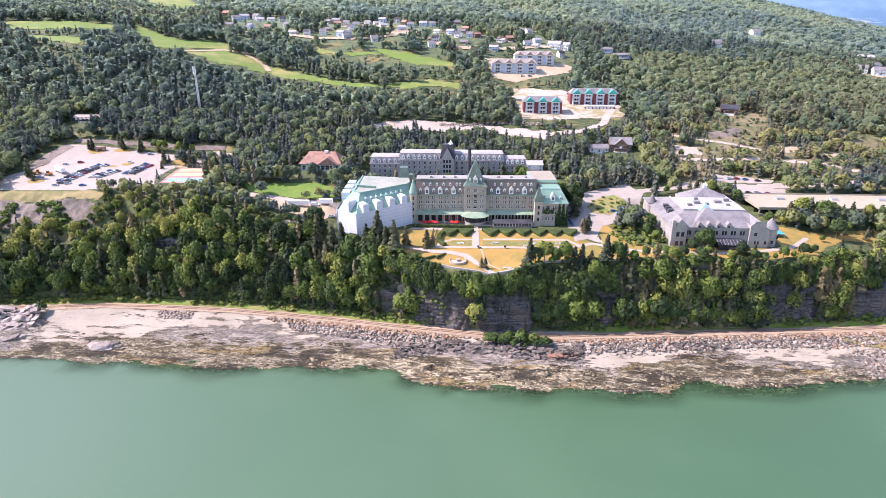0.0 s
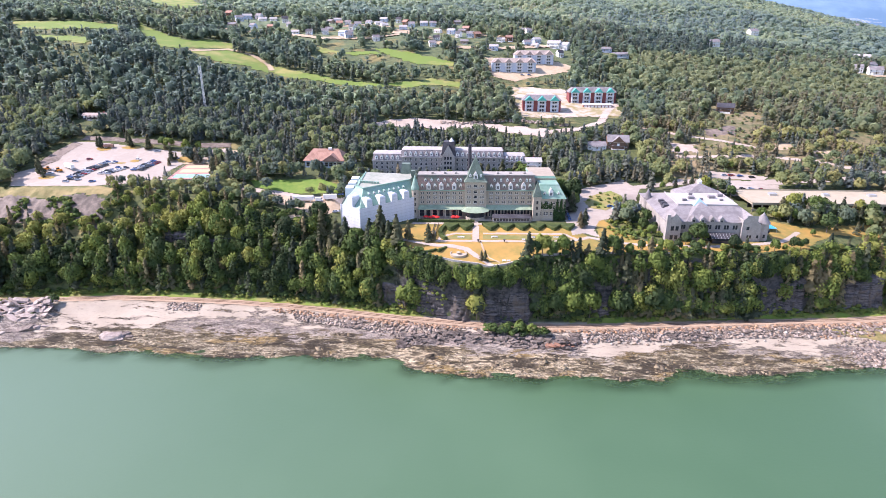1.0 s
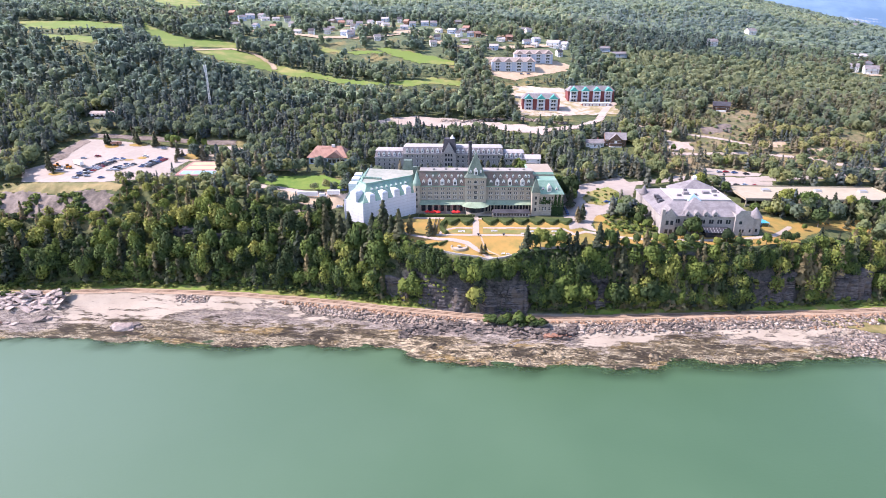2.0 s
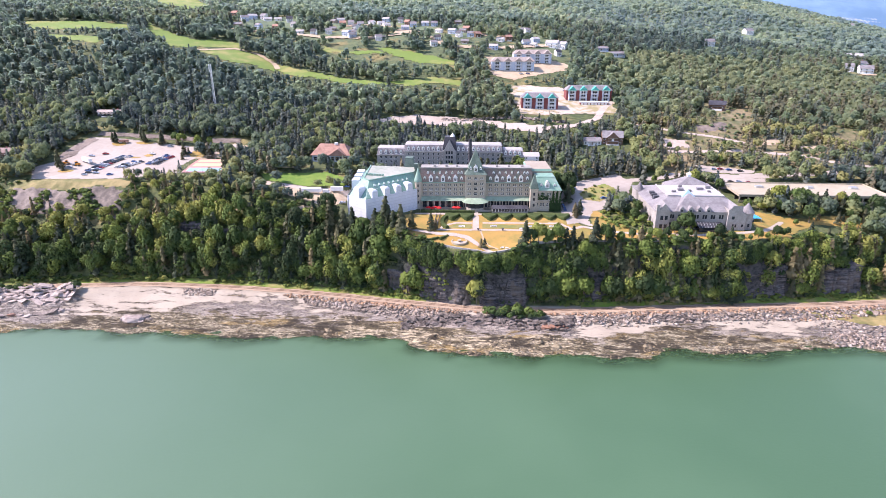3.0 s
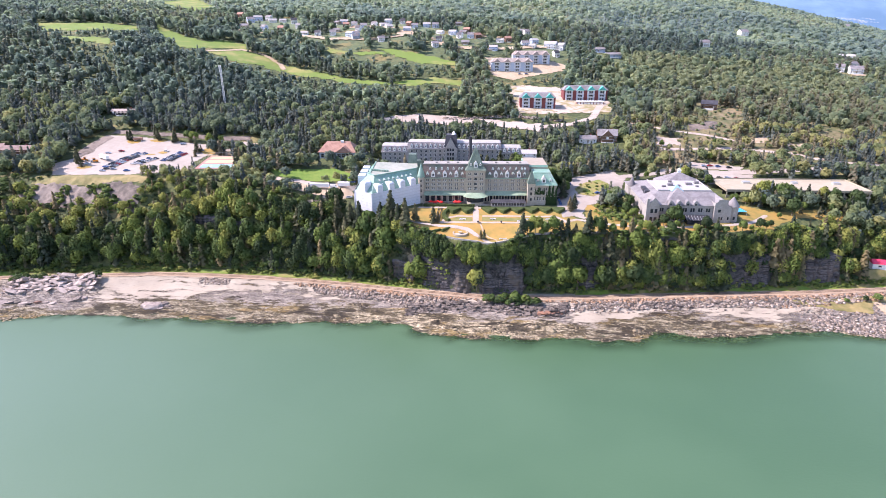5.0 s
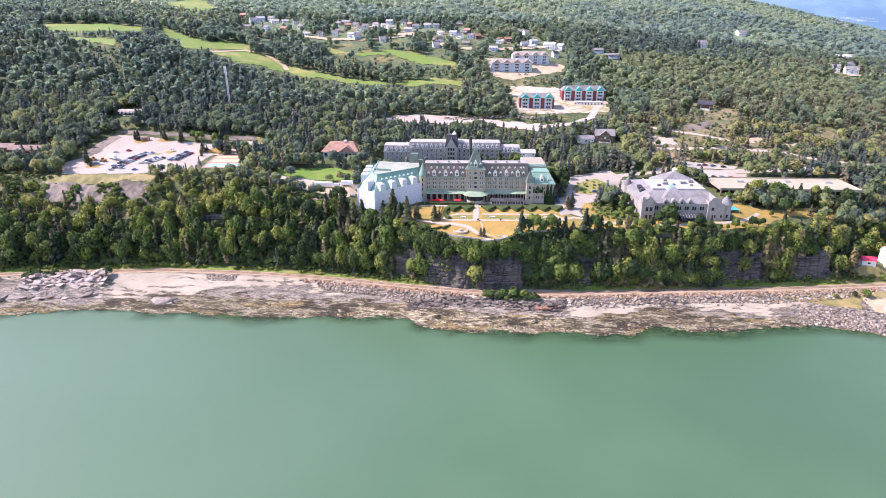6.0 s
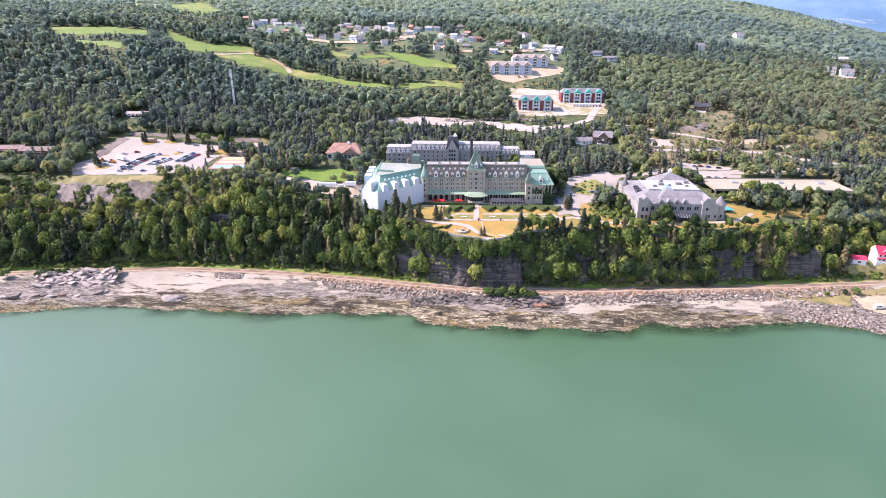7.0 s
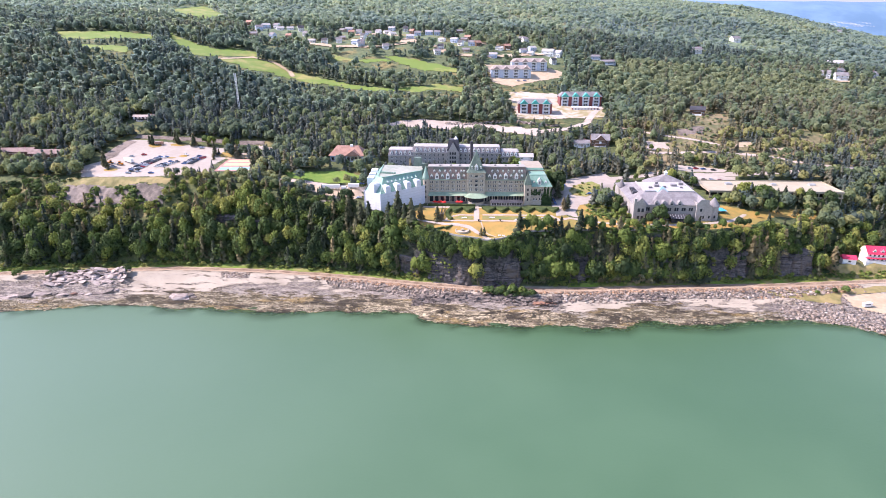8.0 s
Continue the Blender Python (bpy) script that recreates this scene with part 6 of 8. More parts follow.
s.box(-18, 17, 16.2, 15, 43, 16.5, 1).box(-19.3, 15.7, 16.1, 16.3, 16.1, 17.0, 1).box(-19.3, 16, 16.1, -18.8, 44, 17.0, 1).box(15.8, 16, 16.1, 16.3, 44, 17.0, 1)
for x, y, w, h in ((-14, 24, 2.5, 1.2), (-9, 28, 3.5, 1.5), (-3, 26, 2, 1.3), (4, 30, 4, 1.6), (9, 25, 2, 1.1), (11, 34, 3, 1.8), (-6, 37, 2.2, 1.4)):
    s.box(x, y, 16.5, x + w, y + w * 0.7, 16.5 + h, 0)
part("main_roof", s, casino, "grey shingle slopes round a white flat roof")
s = Shape(M_GREYROOF)
s.taper([(-19, -0.5), (6, -0.5), (4, 21), (-17, 21)], 11.2, [(-7.5, 13.5), (-6.0, 13.5), (-6.0, 16), (-7.5, 16)], 18.5)
part("front_roof", s, casino, "large grey hipped front roof")
part("skylight", Shape(M_COURTBLUE, M_WHITE).taper([(-11, 13.2), (-2.6, 13.2), (-2.6, 20), (-11, 20)], 16.6, [(-6.9, 16.4), (-6.7, 16.4), (-6.7, 16.6), (-6.9, 16.6)], 20.4), casino, "pale teal glass pyramid skylight")
D_CAS = dormer_mesh(2.6, 2.0, 3.0, M_GREYSTONE, M_GREYROOF)
for x in (-14.7, -9.4, -4.0, 1.4):
    part("gable", D_CAS, casino, "", pose(x, -0.5, 10.4))
s = Shape(M_GREYSTONE, M_GREYROOF, M_GLASS)
s.box(-30.4, -3.5, -4, -22.5, 6, 11.5).gable(-30, -3.8, -22.5, 9, 11.5, 17, "y", 1, 0, 0.2).box(-31.2, -4.2, -4, -29.4, -2, 16.2)
for x, z in ((-28.3, 1), (-25.6, 1), (-28.3, 6.5), (-25.6, 6.5)):
    s.box(x, -3.6, z, x + 1.7, -3.45, z + 2.6, 2)
part("west_gable", s, casino, "stone gable bay with buttress")
s = Shape(M_GREYSTONE, M_GREYROOF, M_GLASS)
s.face([(13, -2, -4), (24, -2, -4), (24, -2, 9.6), (22.4, -2, 11.6), (21.2, -2, 11.6), (21.2, -2, 15.6), (15.2, -2, 15.6), (14.6, -2, 14.2), (13, -2, 13)])
s.face([(13, -2, -4), (13, -2, 13), (13, 16, 13), (13, 16, -4)]).face([(24, -2, -4), (24, 16, -4), (24, 16, 9.6), (24, -2, 9.6)])
s.face([(13, -1.6, 10.6), (18, -1.6, 15.4), (18, 20, 15.4), (13, 20, 10.6)], 1).face([(18, -1.6, 15.4), (24.4, -1.6, 9.6), (24.4, 20, 9.6), (18, 20, 15.4)], 1).face([(13, -1.3, -4), (13, -1.3, 12.8), (24, -1.3, 9.4), (24, -1.3, -4)])
for x, z, w in ((15.4, 7.0, 1.6), (16.2, 1.9, 1.0), (17.8, 1.9, 1.0), (21.8, 2.0, 1.0)):
    s.box(x, -2.06, z, x + w, -1.95, z + 1.9, 2)
part("east_gable", s, casino, "tall blank stone gable with stepped parapet")
s = Shape(M_GREYSTONE, M_GREYROOF, M_GLASS)
s.cone(26.2, 3.0, -4, 10.4, 4.0, 3.9, 20).cone(26.2, 3.0, 10.4, 16.4, 4.4, 0.1, 20, 1)
s.box(25.9, -1.3, 2.0, 27.0, -1.0, 4.0, 2).box(29.4, 0.2, 4.6, 30.0, 1.2, 6.4, 2)
part("turret", s, casino, "round stone turret with grey cone")
s = Shape(M_GREYSTONE, M_GREYROOF)
s.cone(-29, 46, -2, 12, 2.8, 2.7, 14).cone(-29, 46, 12, 18, 3.1, 0.1, 14, 1)
part("west_turret", s, casino, "small round turret with grey cone")
part("rear_roof", Shape(M_GREYROOF, M_WHITE).taper([(-8, 44), (26, 44), (24, 70), (-6, 70)], 11.5, [(6.8, 58), (9.2, 58), (9.2, 60.4), (6.8, 60.4)], 18.6).box(6.9, 58.1, 18.6, 9.1, 60.3, 20.4, 1).taper([(6.6, 57.8), (9.4, 57.8), (9.4, 60.6), (6.6, 60.6)], 20.4, [(7.9, 59.1), (8.1, 59.1), (8.1, 59.3), (7.9, 59.3)], 22, 1), casino, "pale hipped rear roof with white cupola")
part("rear_block", Shape(M_GREYSTONE).box(-7, 45, -2, 25, 69, 11.5), casino)
s = Shape(M_DARKSLATE, M_GLASS, M_WHITE)
for i in range(3):
    s.taper([(-27 + 0.6 * i, 20 + 5 * i), (-23.5 + 0.6 * i, 20 + 5 * i), (-23.5 + 0.6 * i, 23.6 + 5 * i), (-27 + 0.6 * i, 23.6 + 5 * i)], 12.4, [(-26, 20.3 + 5 * i), (-23, 20.3 + 5 * i), (-23, 23.3 + 5 * i), (-26, 23.3 + 5 * i)], 15.0)
part("roof_lights", s, casino, "three dark roof lights")
s = Shape(M_DARKSLATE, M_GLASS, M_STEEL)
s.taper([(-5, -6.5), (10, -6.5), (10, 0), (-5, 0)], 2.8, [(-5, -2.0), (10, -2.0), (10, 0), (-5, 0)], 4.6, 0).box(-4.8, -6.2, -3, 9.8, -0.1, 2.8, 1)
for i in range(9):
    s.bar((-4.9 + 1.85 * i, -6.55, 2.85), (-4.9 + 1.85 * i, -2.0, 4.68), 0.06, 2)
part("conservatory", s, casino, "glazed conservatory with dark teal roof")

deck = thing("parking_deck", pose(180, 372, 46.5), "low concrete parking deck with pale flat top", "parking deck")
s = Shape(M_CONCRETE)
s.box(0, 0, 3.3, 102, 34, 4.2).box(0, -0.15, 4.2, 102, 0.15, 5.0).box(0, 33.7, 4.2, 102, 34, 5.0).box(-0.15, 0, 4.2, 0.15, 34, 5.0).box(101.8, 0, 4.2, 102.1, 34, 5.0)
part("slab", s, deck)
# added sheet, painted dark so the deck openings read as shaded
part("rear_wall", Shape(M_DARK).box(0.5, 7.5, -4, 101.5, 8, 3.3), deck, "dark sheet painted as the shaded deck interior")
for i in range(18):
    part("column", Shape(M_CONCRETE).box(-0.35, -0.35, -5, 0.35, 0.35, 3.3).mesh("deck_column") if i == 0 else bpy.data.meshes["deck_column"], deck, "", pose(0.8 + 5.9 * i, 0.6, 0))
part("front_rail", Shape(M_CONCRETE).box(0, 0, -0.6, 102, 0.3, 0.6), deck)
for k, (x, w) in enumerate(((20, 5), (56, 4), (86, 5))):
    part("roof_plant", Shape(M_STEEL).box(x, 20, 4.2, x + w, 23.5, 5.6), deck, "metal ventilation box")

# ---- pool house, apartments, houses ----
pool_house = thing("pool_house", pose(-114.5, 424, 60.6), "pool house with big red-brown hipped roof", "pool house")
o = [(1.0 + 3.4 * i, 3.8 + 3.4 * i, 0.4, 3.6) for i in range(8)]
s = Shape(M_BLUEWALL)
s.wall((-14.5, -6), (14.5, -6), -3, 5, o).wall((14.5, -6), (14.5, 12), -3, 5).wall((14.5, 12), (-14.5, 12), -3, 5).wall((-14.5, 12), (-14.5, -6), -3, 5)
part("wall", s, pool_house, "pale blue glazed walls")
glaze(pool_house, (-14.5, -6), (14.5, -6), o, M_WHITE)
part("roof", Shape(M_REDROOF, M_WHITE).hip(-15.8, -7.4, 15.8, 13.4, 5, 12, 6, 9.6).gable(-1, -9, 13, 3, 5, 10, "y", 0, 0, 0.3).box(2, 1, 11.5, 4.5, 3, 13.2, 1), pool_house, "red-brown shingle roof")
pool = setting("pool", Shape(M_POOL, M_CONCRETE).box(-150, 402, g(-146, 404), -136, 408, g(-146, 404) + 0.5).box(-152, 400, g(-146, 404) - 1, -134, 410, g(-146, 404) + 0.3, 1), "blue outdoor swimming pool")


def apartments(name, x, y, z, w, storeys, bays, wall_material, roof_material, gable_material, label, turn=0, depth=14):
    """A block of flats with stacks of white balconies under gables."""
    block = thing(name, pose(x, y, z, 0, 0, turn), label, "apartments", "apartment blocks")
    eave = storeys * 3.6
    pitch = w / bays
    o = [(pitch * (i + 0.5) + s - 0.8, pitch * (i + 0.5) + s + 0.8, 3.6 * k + 0.9, 3.6 * k + 3.0) for k in range(storeys) for i in range(bays) for s in (-pitch * 0.17, pitch * 0.17)]
    s = Shape(wall_material)
    s.wall((-w / 2, 0), (w / 2, 0), -4, eave, o).wall((w / 2, 0), (w / 2, depth), -4, eave).wall((w / 2, depth), (-w / 2, depth), -4, eave).wall((-w / 2, depth), (-w / 2, 0), -4, eave)
    part("wall", s, block)
    glaze(block, (-w / 2, -0.35), (w / 2, -0.35), o, M_WHITE)
    part("roof", Shape(roof_material).hip(-w / 2 - 0.8, -0.8, w / 2 + 0.8, depth + 0.8, eave, eave + 4.5, 4.5, 5.5), block)
    bal = Shape(M_WHITE).box(-pitch * 0.3, -1.6, 0, pitch * 0.3, 0, 0.25).box(-pitch * 0.3, -1.6, 1.0, pitch * 0.3, -1.5, 1.15).box(-pitch * 0.3, -1.6, 0.25, -pitch * 0.3 + 0.12, -0.0, 3.5).box(pitch * 0.3 - 0.12, -1.6, 0.25, pitch * 0.3, -0.0, 3.5)
    for i in range(13):
        bx = pitch * (-0.3 + 0.05 * i)
        bal.box(bx - 0.06, -1.58, 0.25, bx + 0.06, -1.5, 1.0)
    bal = bal.mesh("balcony")
    pane = Shape(M_GLASS, M_WHITE).box(-pitch * 0.17, -0.2, 0.3, pitch * 0.17, -0.14, 2.6).box(-0.15, -0.24, 0.3, 0.15, -0.12, 2.7, 1).box(-pitch * 0.25, -0.24, 2.7, pitch * 0.25, -0.12, 2.9, 1).mesh("balcony_door")
    cap = Shape(gable_material, M_WHITE).gable(-pitch * 0.36, -2.2, pitch * 0.36, 6, eave, eave + 4.2, "y", 0, 0, 0.3).box(-pitch * 0.3, -1.9, eave - 0.6, pitch * 0.3, 0, eave, 1).mesh("gable")
    bay = Shape(M_BLUEWALL).box(-pitch * 0.34, -0.12, 0, pitch * 0.34, -0.02, eave).mesh("bay_front")
    for i in range(bays):
        part("bay_front", bay, block, "pale blue bay front", pose(-w / 2 + pitch * (i + 0.5), 0, 0))
        bx = -w / 2 + pitch * (i + 0.5)
        part("gable", cap, block, "", pose(bx, 0, 0))
        for k in range(storeys):
            part("balcony", bal, block, "", pose(bx, 0, 3.6 * k))
            part("balcony_door", pane, block, "dark glazed balcony door", pose(bx, 0, 3.6 * k))
    return block


apartments("apartment_block", 61, 571, g(61, 571), 36, 3, 3, M_BRICK, M_GREYROOF, M_TEAL, "red brick apartment block with white balconies and teal gables")
apartments("apartment_block", 115, 606, g(115, 606), 47, 3, 4, M_BRICK, M_GREYROOF, M_TEAL, "long red brick apartment block with teal gables", 3)
apartments("apartment_block", 41, 700, g(41, 700), 50, 3, 4, M_BLUEWALL, M_TAUPE, M_TAUPE, "pale blue apartment block with taupe roof", 4)
apartments("apartment_block", 66, 728, g(66, 728), 46, 3, 4, M_BLUEWALL, M_TAUPE, M_TAUPE, "pale blue apartment block behind another one", 4)
garage = thing("garage_row", pose(118, 590, g(118, 590)), "low garage row with red trim and white doors", "garage")
part("wall", Shape(M_BRICK, M_WHITE).box(-14, 0, -2, 14, 7, 3).box(-14.3, -0.3, 2.6, 14.3, 7.3, 3.4, 1), garage)
for i in range(8):
    part("garage_door", Shape(M_WHITE).box(-1.3, -0.08, 0, 1.3, 0.02, 2.3).mesh("garage_door") if i == 0 else bpy.data.meshes["garage_door"], garage, "", pose(-12 + 3.4 * i, 0, 0))


def house(name, w, d, h, wall_material, roof_material, label, rise=3.6):
    """A small house with a gabled roof, porch, door, chimney and windows, at the origin."""
    home = thing(name, Matrix(), label, "house", "houses")
    o = [(1.0, 2.4, 1.0, 2.4), (w - 2.4, w - 1.0, 1.0, 2.4), (1.0, 2.4, 3.6, 4.9), (w - 2.4, w - 1.0, 3.6, 4.9), (w / 2 - 0.7, w / 2 + 0.7, 3.6, 4.9)]
    o = [q for q in o if q[3] < h]
    s = Shape(wall_material)
    s.wall((-w / 2, 0), (w / 2, 0), -3, h, o).wall((w / 2, 0), (w / 2, d), -3, h).wall((w / 2, d), (-w / 2, d), -3, h).wall((-w / 2, d), (-w / 2, 0), -3, h)
    part("wall", s, home)
    glaze(home, (-w / 2, 0), (w / 2, 0), o, M_WHITE)
    part("roof", Shape(roof_material, wall_material).gable(-w / 2 - 0.5, 0, w / 2 + 0.5, d, h, h + rise, "x", 0, 1, 0.7), home)
    part("door", Shape(M_BROWNWALL).box(-0.5, -0.08, 0.2, 0.5, 0.02, 2.3), home)
    part("porch", Shape(roof_material, M_WHITE).box(-w * 0.3, -2.2, 2.6, w * 0.3, 0, 2.8).box(-w * 0.3, -2.2, -0.5, -w * 0.3 + 0.15, -2.0, 2.6, 1).box(w * 0.3 - 0.15, -2.2, -0.5, w * 0.3, -2.0, 2.6, 1).box(-w * 0.3, -2.2, -1.5, w * 0.3, 0, 0.1, 1), home)
    part("chimney", Shape(M_BRICK).box(w * 0.2, d * 0.55, h + rise * 0.4, w * 0.2 + 0.9, d * 0.55 + 0.9, h + rise + 1.0), home)
    return home


def settle(places, kinds, seed):
    """Sets houses of the given kinds on their plots; the first of each kind stands on the first plots."""
    rng = random.Random(seed)
    made = []
    for k, (x, y) in enumerate(places):
        m = pose(x, y, g(x, y) + 0.2, 0, 0, rng.uniform(-35, 35)) @ Matrix.Diagonal((0.88, 0.88, 0.9, 1))
        if k < len(kinds):
            kinds[k].matrix_world = m
            made.append(kinds[k])
        else:
            copy_thing(kinds[k % len(kinds)], m)


settle(WHITE_HOUSES, [house("village_house", 11, 9, 5.6, M_WHITE, M_GREYROOF, "white wooden village house with grey roof"),
                      house("village_house", 13, 8, 3.4, M_WHITE, M_WHITEROOF, "low white bungalow with pale roof", 2.8), house("village_house", 10, 8, 5.6, M_WHITE, M_DARKSLATE, "white village house with dark roof", 4.2)], 1)
settle(BLUE_HOUSES, [house("village_house", 12, 9, 5.6, M_BLUEWALL, M_GREYROOF, "pale blue village house with grey roof"),
                     house("village_house", 14, 9, 5.6, M_BLUEWALL, M_WHITEROOF, "long pale blue house with light roof", 3.0)], 2)
settle(BROWN_HOUSES, [house("village_house", 12, 9, 5.4, M_BROWNWALL, M_REDROOF, "brown village house with reddish roof"),
                      house("village_house", 13, 9, 3.6, M_TAN, M_GREYROOF, "low tan bungalow with grey roof", 3.0)], 3)
settle(BIG_WHITE, [house("village_hall", 18, 14, 6.5, M_WHITE, M_WHITEROOF, "large white gabled hall"), house("village_hall", 16, 12, 6.0, M_WHITE, M_WHITEROOF, "large white barn-like house")], 4)
grey = house("lodge", 17, 12, 5.6, M_BROWNWALL, M_GREYROOF, "dark brown lodge with grey gabled roof among trees", 5)
part("cross_gable", Shape(M_GREYROOF, M_BROWNWALL, M_WHITE).box(-4.2, -1.2, 0, 4.2, 6, 5.6, 1).gable(-4.8, -1.8, 4.8, 7, 5.6, 10.4, "y", 0, 1, 0.5).box(-4.4, -1.3, 5.3, 4.4, -1.15, 5.7, 2).box(-1.0, -1.35, 2.6, 1.0, -1.15, 4.6, 2), grey, "dark gabled front with white trim")
grey.matrix_world = pose(115, 480, g(115, 480), 0, 0, -6)
copy_thing(house("lodge_annex", 15, 9, 3.4, M_WHITE, M_GREYROOF, "low white lodge annex with grey roof", 2.6), pose(98, 479, g(98, 479), 0, 0, 3))
bpy.data.objects["lodge_annex"].matrix_world = pose(-60, 470, g(-60, 470) - 1, 0, 0, 12)
annex = house("hotel_annex", 20, 10, 5.6, M_WHITE, M_WHITEROOF, "white two-storey annex behind the hotel", 2.4)
annex.matrix_world = pose(39, 440, g(39, 440), 0, 0, 2)
scrub_house = house("chalet", 15, 11, 4.0, M_BROWNWALL, M_DARKSLATE, "dark wooden chalet on a scrubby slope", 3.6)
scrub_house.matrix_world = pose(233, 570, g(233, 570) + 1.5, 0, 0, -20)
motel = house("motel", 24, 8, 3.6, M_DARKSLATE, M_TAUPE, "long low dark-walled motel with white bays and mauve roof", 1.8)
for k in range(6):
    part("bay_panel", Shape(M_WHITE).box(-11 + 3.6 * k, -0.12, 1.6, -9.2 + 3.6 * k, -0.03, 3.4), motel, "white bay panel")
motel.matrix_world = pose(-331, 492, g(-331, 492), 0, 0, 2)
cottages = house("long_cottage", 30, 10, 3.6, M_BROWNWALL, M_MAUVE, "long low cottage with mauve-brown roof", 3.0)
cottages.matrix_world = pose(-383, 414, g(-383, 414), 0, 0, 4)
copy_thing(cottages, pose(-414, 418, g(-414, 418), 0, 0, 8))
far_home = house("hillside_house", 16, 11, 5.6, M_WHITE, M_GREYROOF, "white hillside house with grey roof", 4)
far_home.matrix_world = pose(*FAR_SPOTS[1], g(*FAR_SPOTS[1]) + 1, 0, 0, -20)
for (x, y), turn in zip(FAR_SPOTS[2:], (25, -15, 5, 0, 20, 30)):
    copy_thing(far_home, pose(x, y, g(x, y) + 1, 0, 0, turn))
low_home = house("hillside_bungalow", 20, 9, 3.3, M_BLUEWALL, M_GREYROOF, "long low pale blue bungalow with grey roof", 2.2)
low_home.matrix_world = pose(178, 774, g(178, 774) + 1.5, 0, 0, 6)
copy_thing(low_home, pose(160, 790, g(160, 790) + 1, 0, 0, 14))
wide_home = house("hillside_lodge", 30, 14, 6.0, M_WHITE, M_WHITEROOF, "wide white hillside lodge with pale roof", 3.5)
wide_home.matrix_world = pose(606, 1006, g(606, 1006) + 1, 0, 0, -18)

red_house = thing("shore_house", pose(289.5, 325, 12.9, 0, 0, -6) @ Matrix.Diagonal((0.87, 0.87, 0.87, 1)), "white clapboard shore house with bright red roof", "house")
o = [(1.5 + 3.2 * i, 3.0 + 3.2 * i, z, z + 1.7) for z in (1.0, 4.2) for i in range(6)]
s = Shape(M_WHITE)
s.wall((-11, 0), (11, 0), -6, 6.4, o).wall((11, 0), (11, 12), -6, 6.4).wall((11, 12), (-11, 12), -6, 6.4).wall((-11, 12), (-11, 0), -6, 6.4)
part("wall", s, red_house)
glaze(red_house, (-11, 0), (11, 0), o, M_DARKSLATE)
part("roof", Shape(M_PINK, M_WHITE).gable(-11.6, -0.6, 11.6, 12.6, 6.4, 11.6, "x", 0, 1, 0.8), red_house, "bright red metal roof")
for x in (-6, 0, 6):
    part("dormer", dormer_mesh(2.4, 1.8, 4, M_WHITE, M_PINK) if x == -6 else bpy.data.objects["shore_dormer"].data, red_house, "", pose(x, 0.6, 7.0)).name = "shore_dormer"
part("veranda", Shape(M_PINK, M_WHITE).box(-12.5, -3.2, 3.2, 12, 0, 3.45).box(-12.5, -3.2, -4, 12, -0.1, 0.4, 1).box(-12.5, -3.2, 0.4, 12, -3.1, 1.3, 1), red_house, "white veranda with red roof")
hut = thing("shore_hut", pose(264, 319, g(264, 319) + 0.9, 0, 0, -12) @ Matrix.Diagonal((0.84, 0.84, 0.84, 1)), "small white hut with bright red roof", "hut")
part("wall", Shape(M_WHITE, M_GLASS).box(-5, 0, -5, 5, 7, 3.4).box(-1, -0.06, 0.8, 1.2, 0.05, 2.2, 1), hut)
part("roof", Shape(M_PINK).gable(-5.6, 0, 5.6, 7, 3.4, 6.2, "x", 0, 0, 0.6), hut, "bright red metal roof")

# ---- garden ----
hedge_bed = Shape(M_HEDGE)
ring = [(-4.7, 4.4), (-4.9, 2.6), (-3.4, -0.2), (-1.5, -3.6), (0, -4.6), (1.5, -3.6), (3.4, -0.2), (4.9, 2.6), (4.7, 4.4)]
hedge_bed.taper(ring, -0.5, [(x * 0.98, y * 0.98) for x, y in ring], 1.7).taper([(x * 0.98, y * 0.98) for x, y in ring], 1.7, [(x * 0.88, y * 0.88) for x, y in ring], 2.1)
hedge_mesh = hedge_bed.mesh("hedge")
for k, x in enumerate((-16.5, -7.0, 8.0, 17.6, 27.2, 36.8, 46.4, 55)):
    hedge = tagged(new("hedge", hedge_mesh), "clipped scallop-shaped green hedge in the parterre", "hedge", "parterre hedges")
    hedge.location = (x, 333.4 + 0.04 * x, g(x, 333))
low = Shape(M_HEDGE)
for i in range(24):
    low.taper([(i * 1.5, 0), (i * 1.5 + 1.52, 0), (i * 1.5 + 1.52, 2.4), (i * 1.5, 2.4)], -0.4, [(i * 1.5 + 0.05, 0.15), (i * 1.5 + 1.47, 0.15), (i * 1.5 + 1.47, 2.2), (i * 1.5 + 0.05, 2.2)], 2.0 + 0.12 * math.sin(i * 2.1))
tagged(new("hedge", low.mesh("long_hedge")), "long low clipped hedge below the terrace wall", "hedge").location = (-38, 342.6, 43.6)
west = Shape(M_HEDGE)
arc = [(-18.8 - 3.8 * math.sin(math.pi * i / 14), 335 - 18 * i / 14) for i in range(15)]
side = [Vector((arc[min(i + 1, 14)][1] - arc[max(i - 1, 0)][1], arc[max(i - 1, 0)][0] - arc[min(i + 1, 14)][0])).normalized() for i in range(15)]
for i in range(14):
    (ax, ay), (bx, by), u, v = arc[i], arc[i + 1], side[i], side[i + 1]
    z = g(ax, ay)
    west.taper([(ax - 1.3 * u.x, ay - 1.3 * u.y), (ax + 1.3 * u.x, ay + 1.3 * u.y), (bx + 1.3 * v.x, by + 1.3 * v.y), (bx - 1.3 * v.x, by - 1.3 * v.y)], z - 0.6,
               [(ax - 1.1 * u.x, ay - 1.1 * u.y), (ax + 1.1 * u.x, ay + 1.1 * u.y), (bx + 1.1 * v.x, by + 1.1 * v.y), (bx - 1.1 * v.x, by - 1.1 * v.y)], z + 1.9)
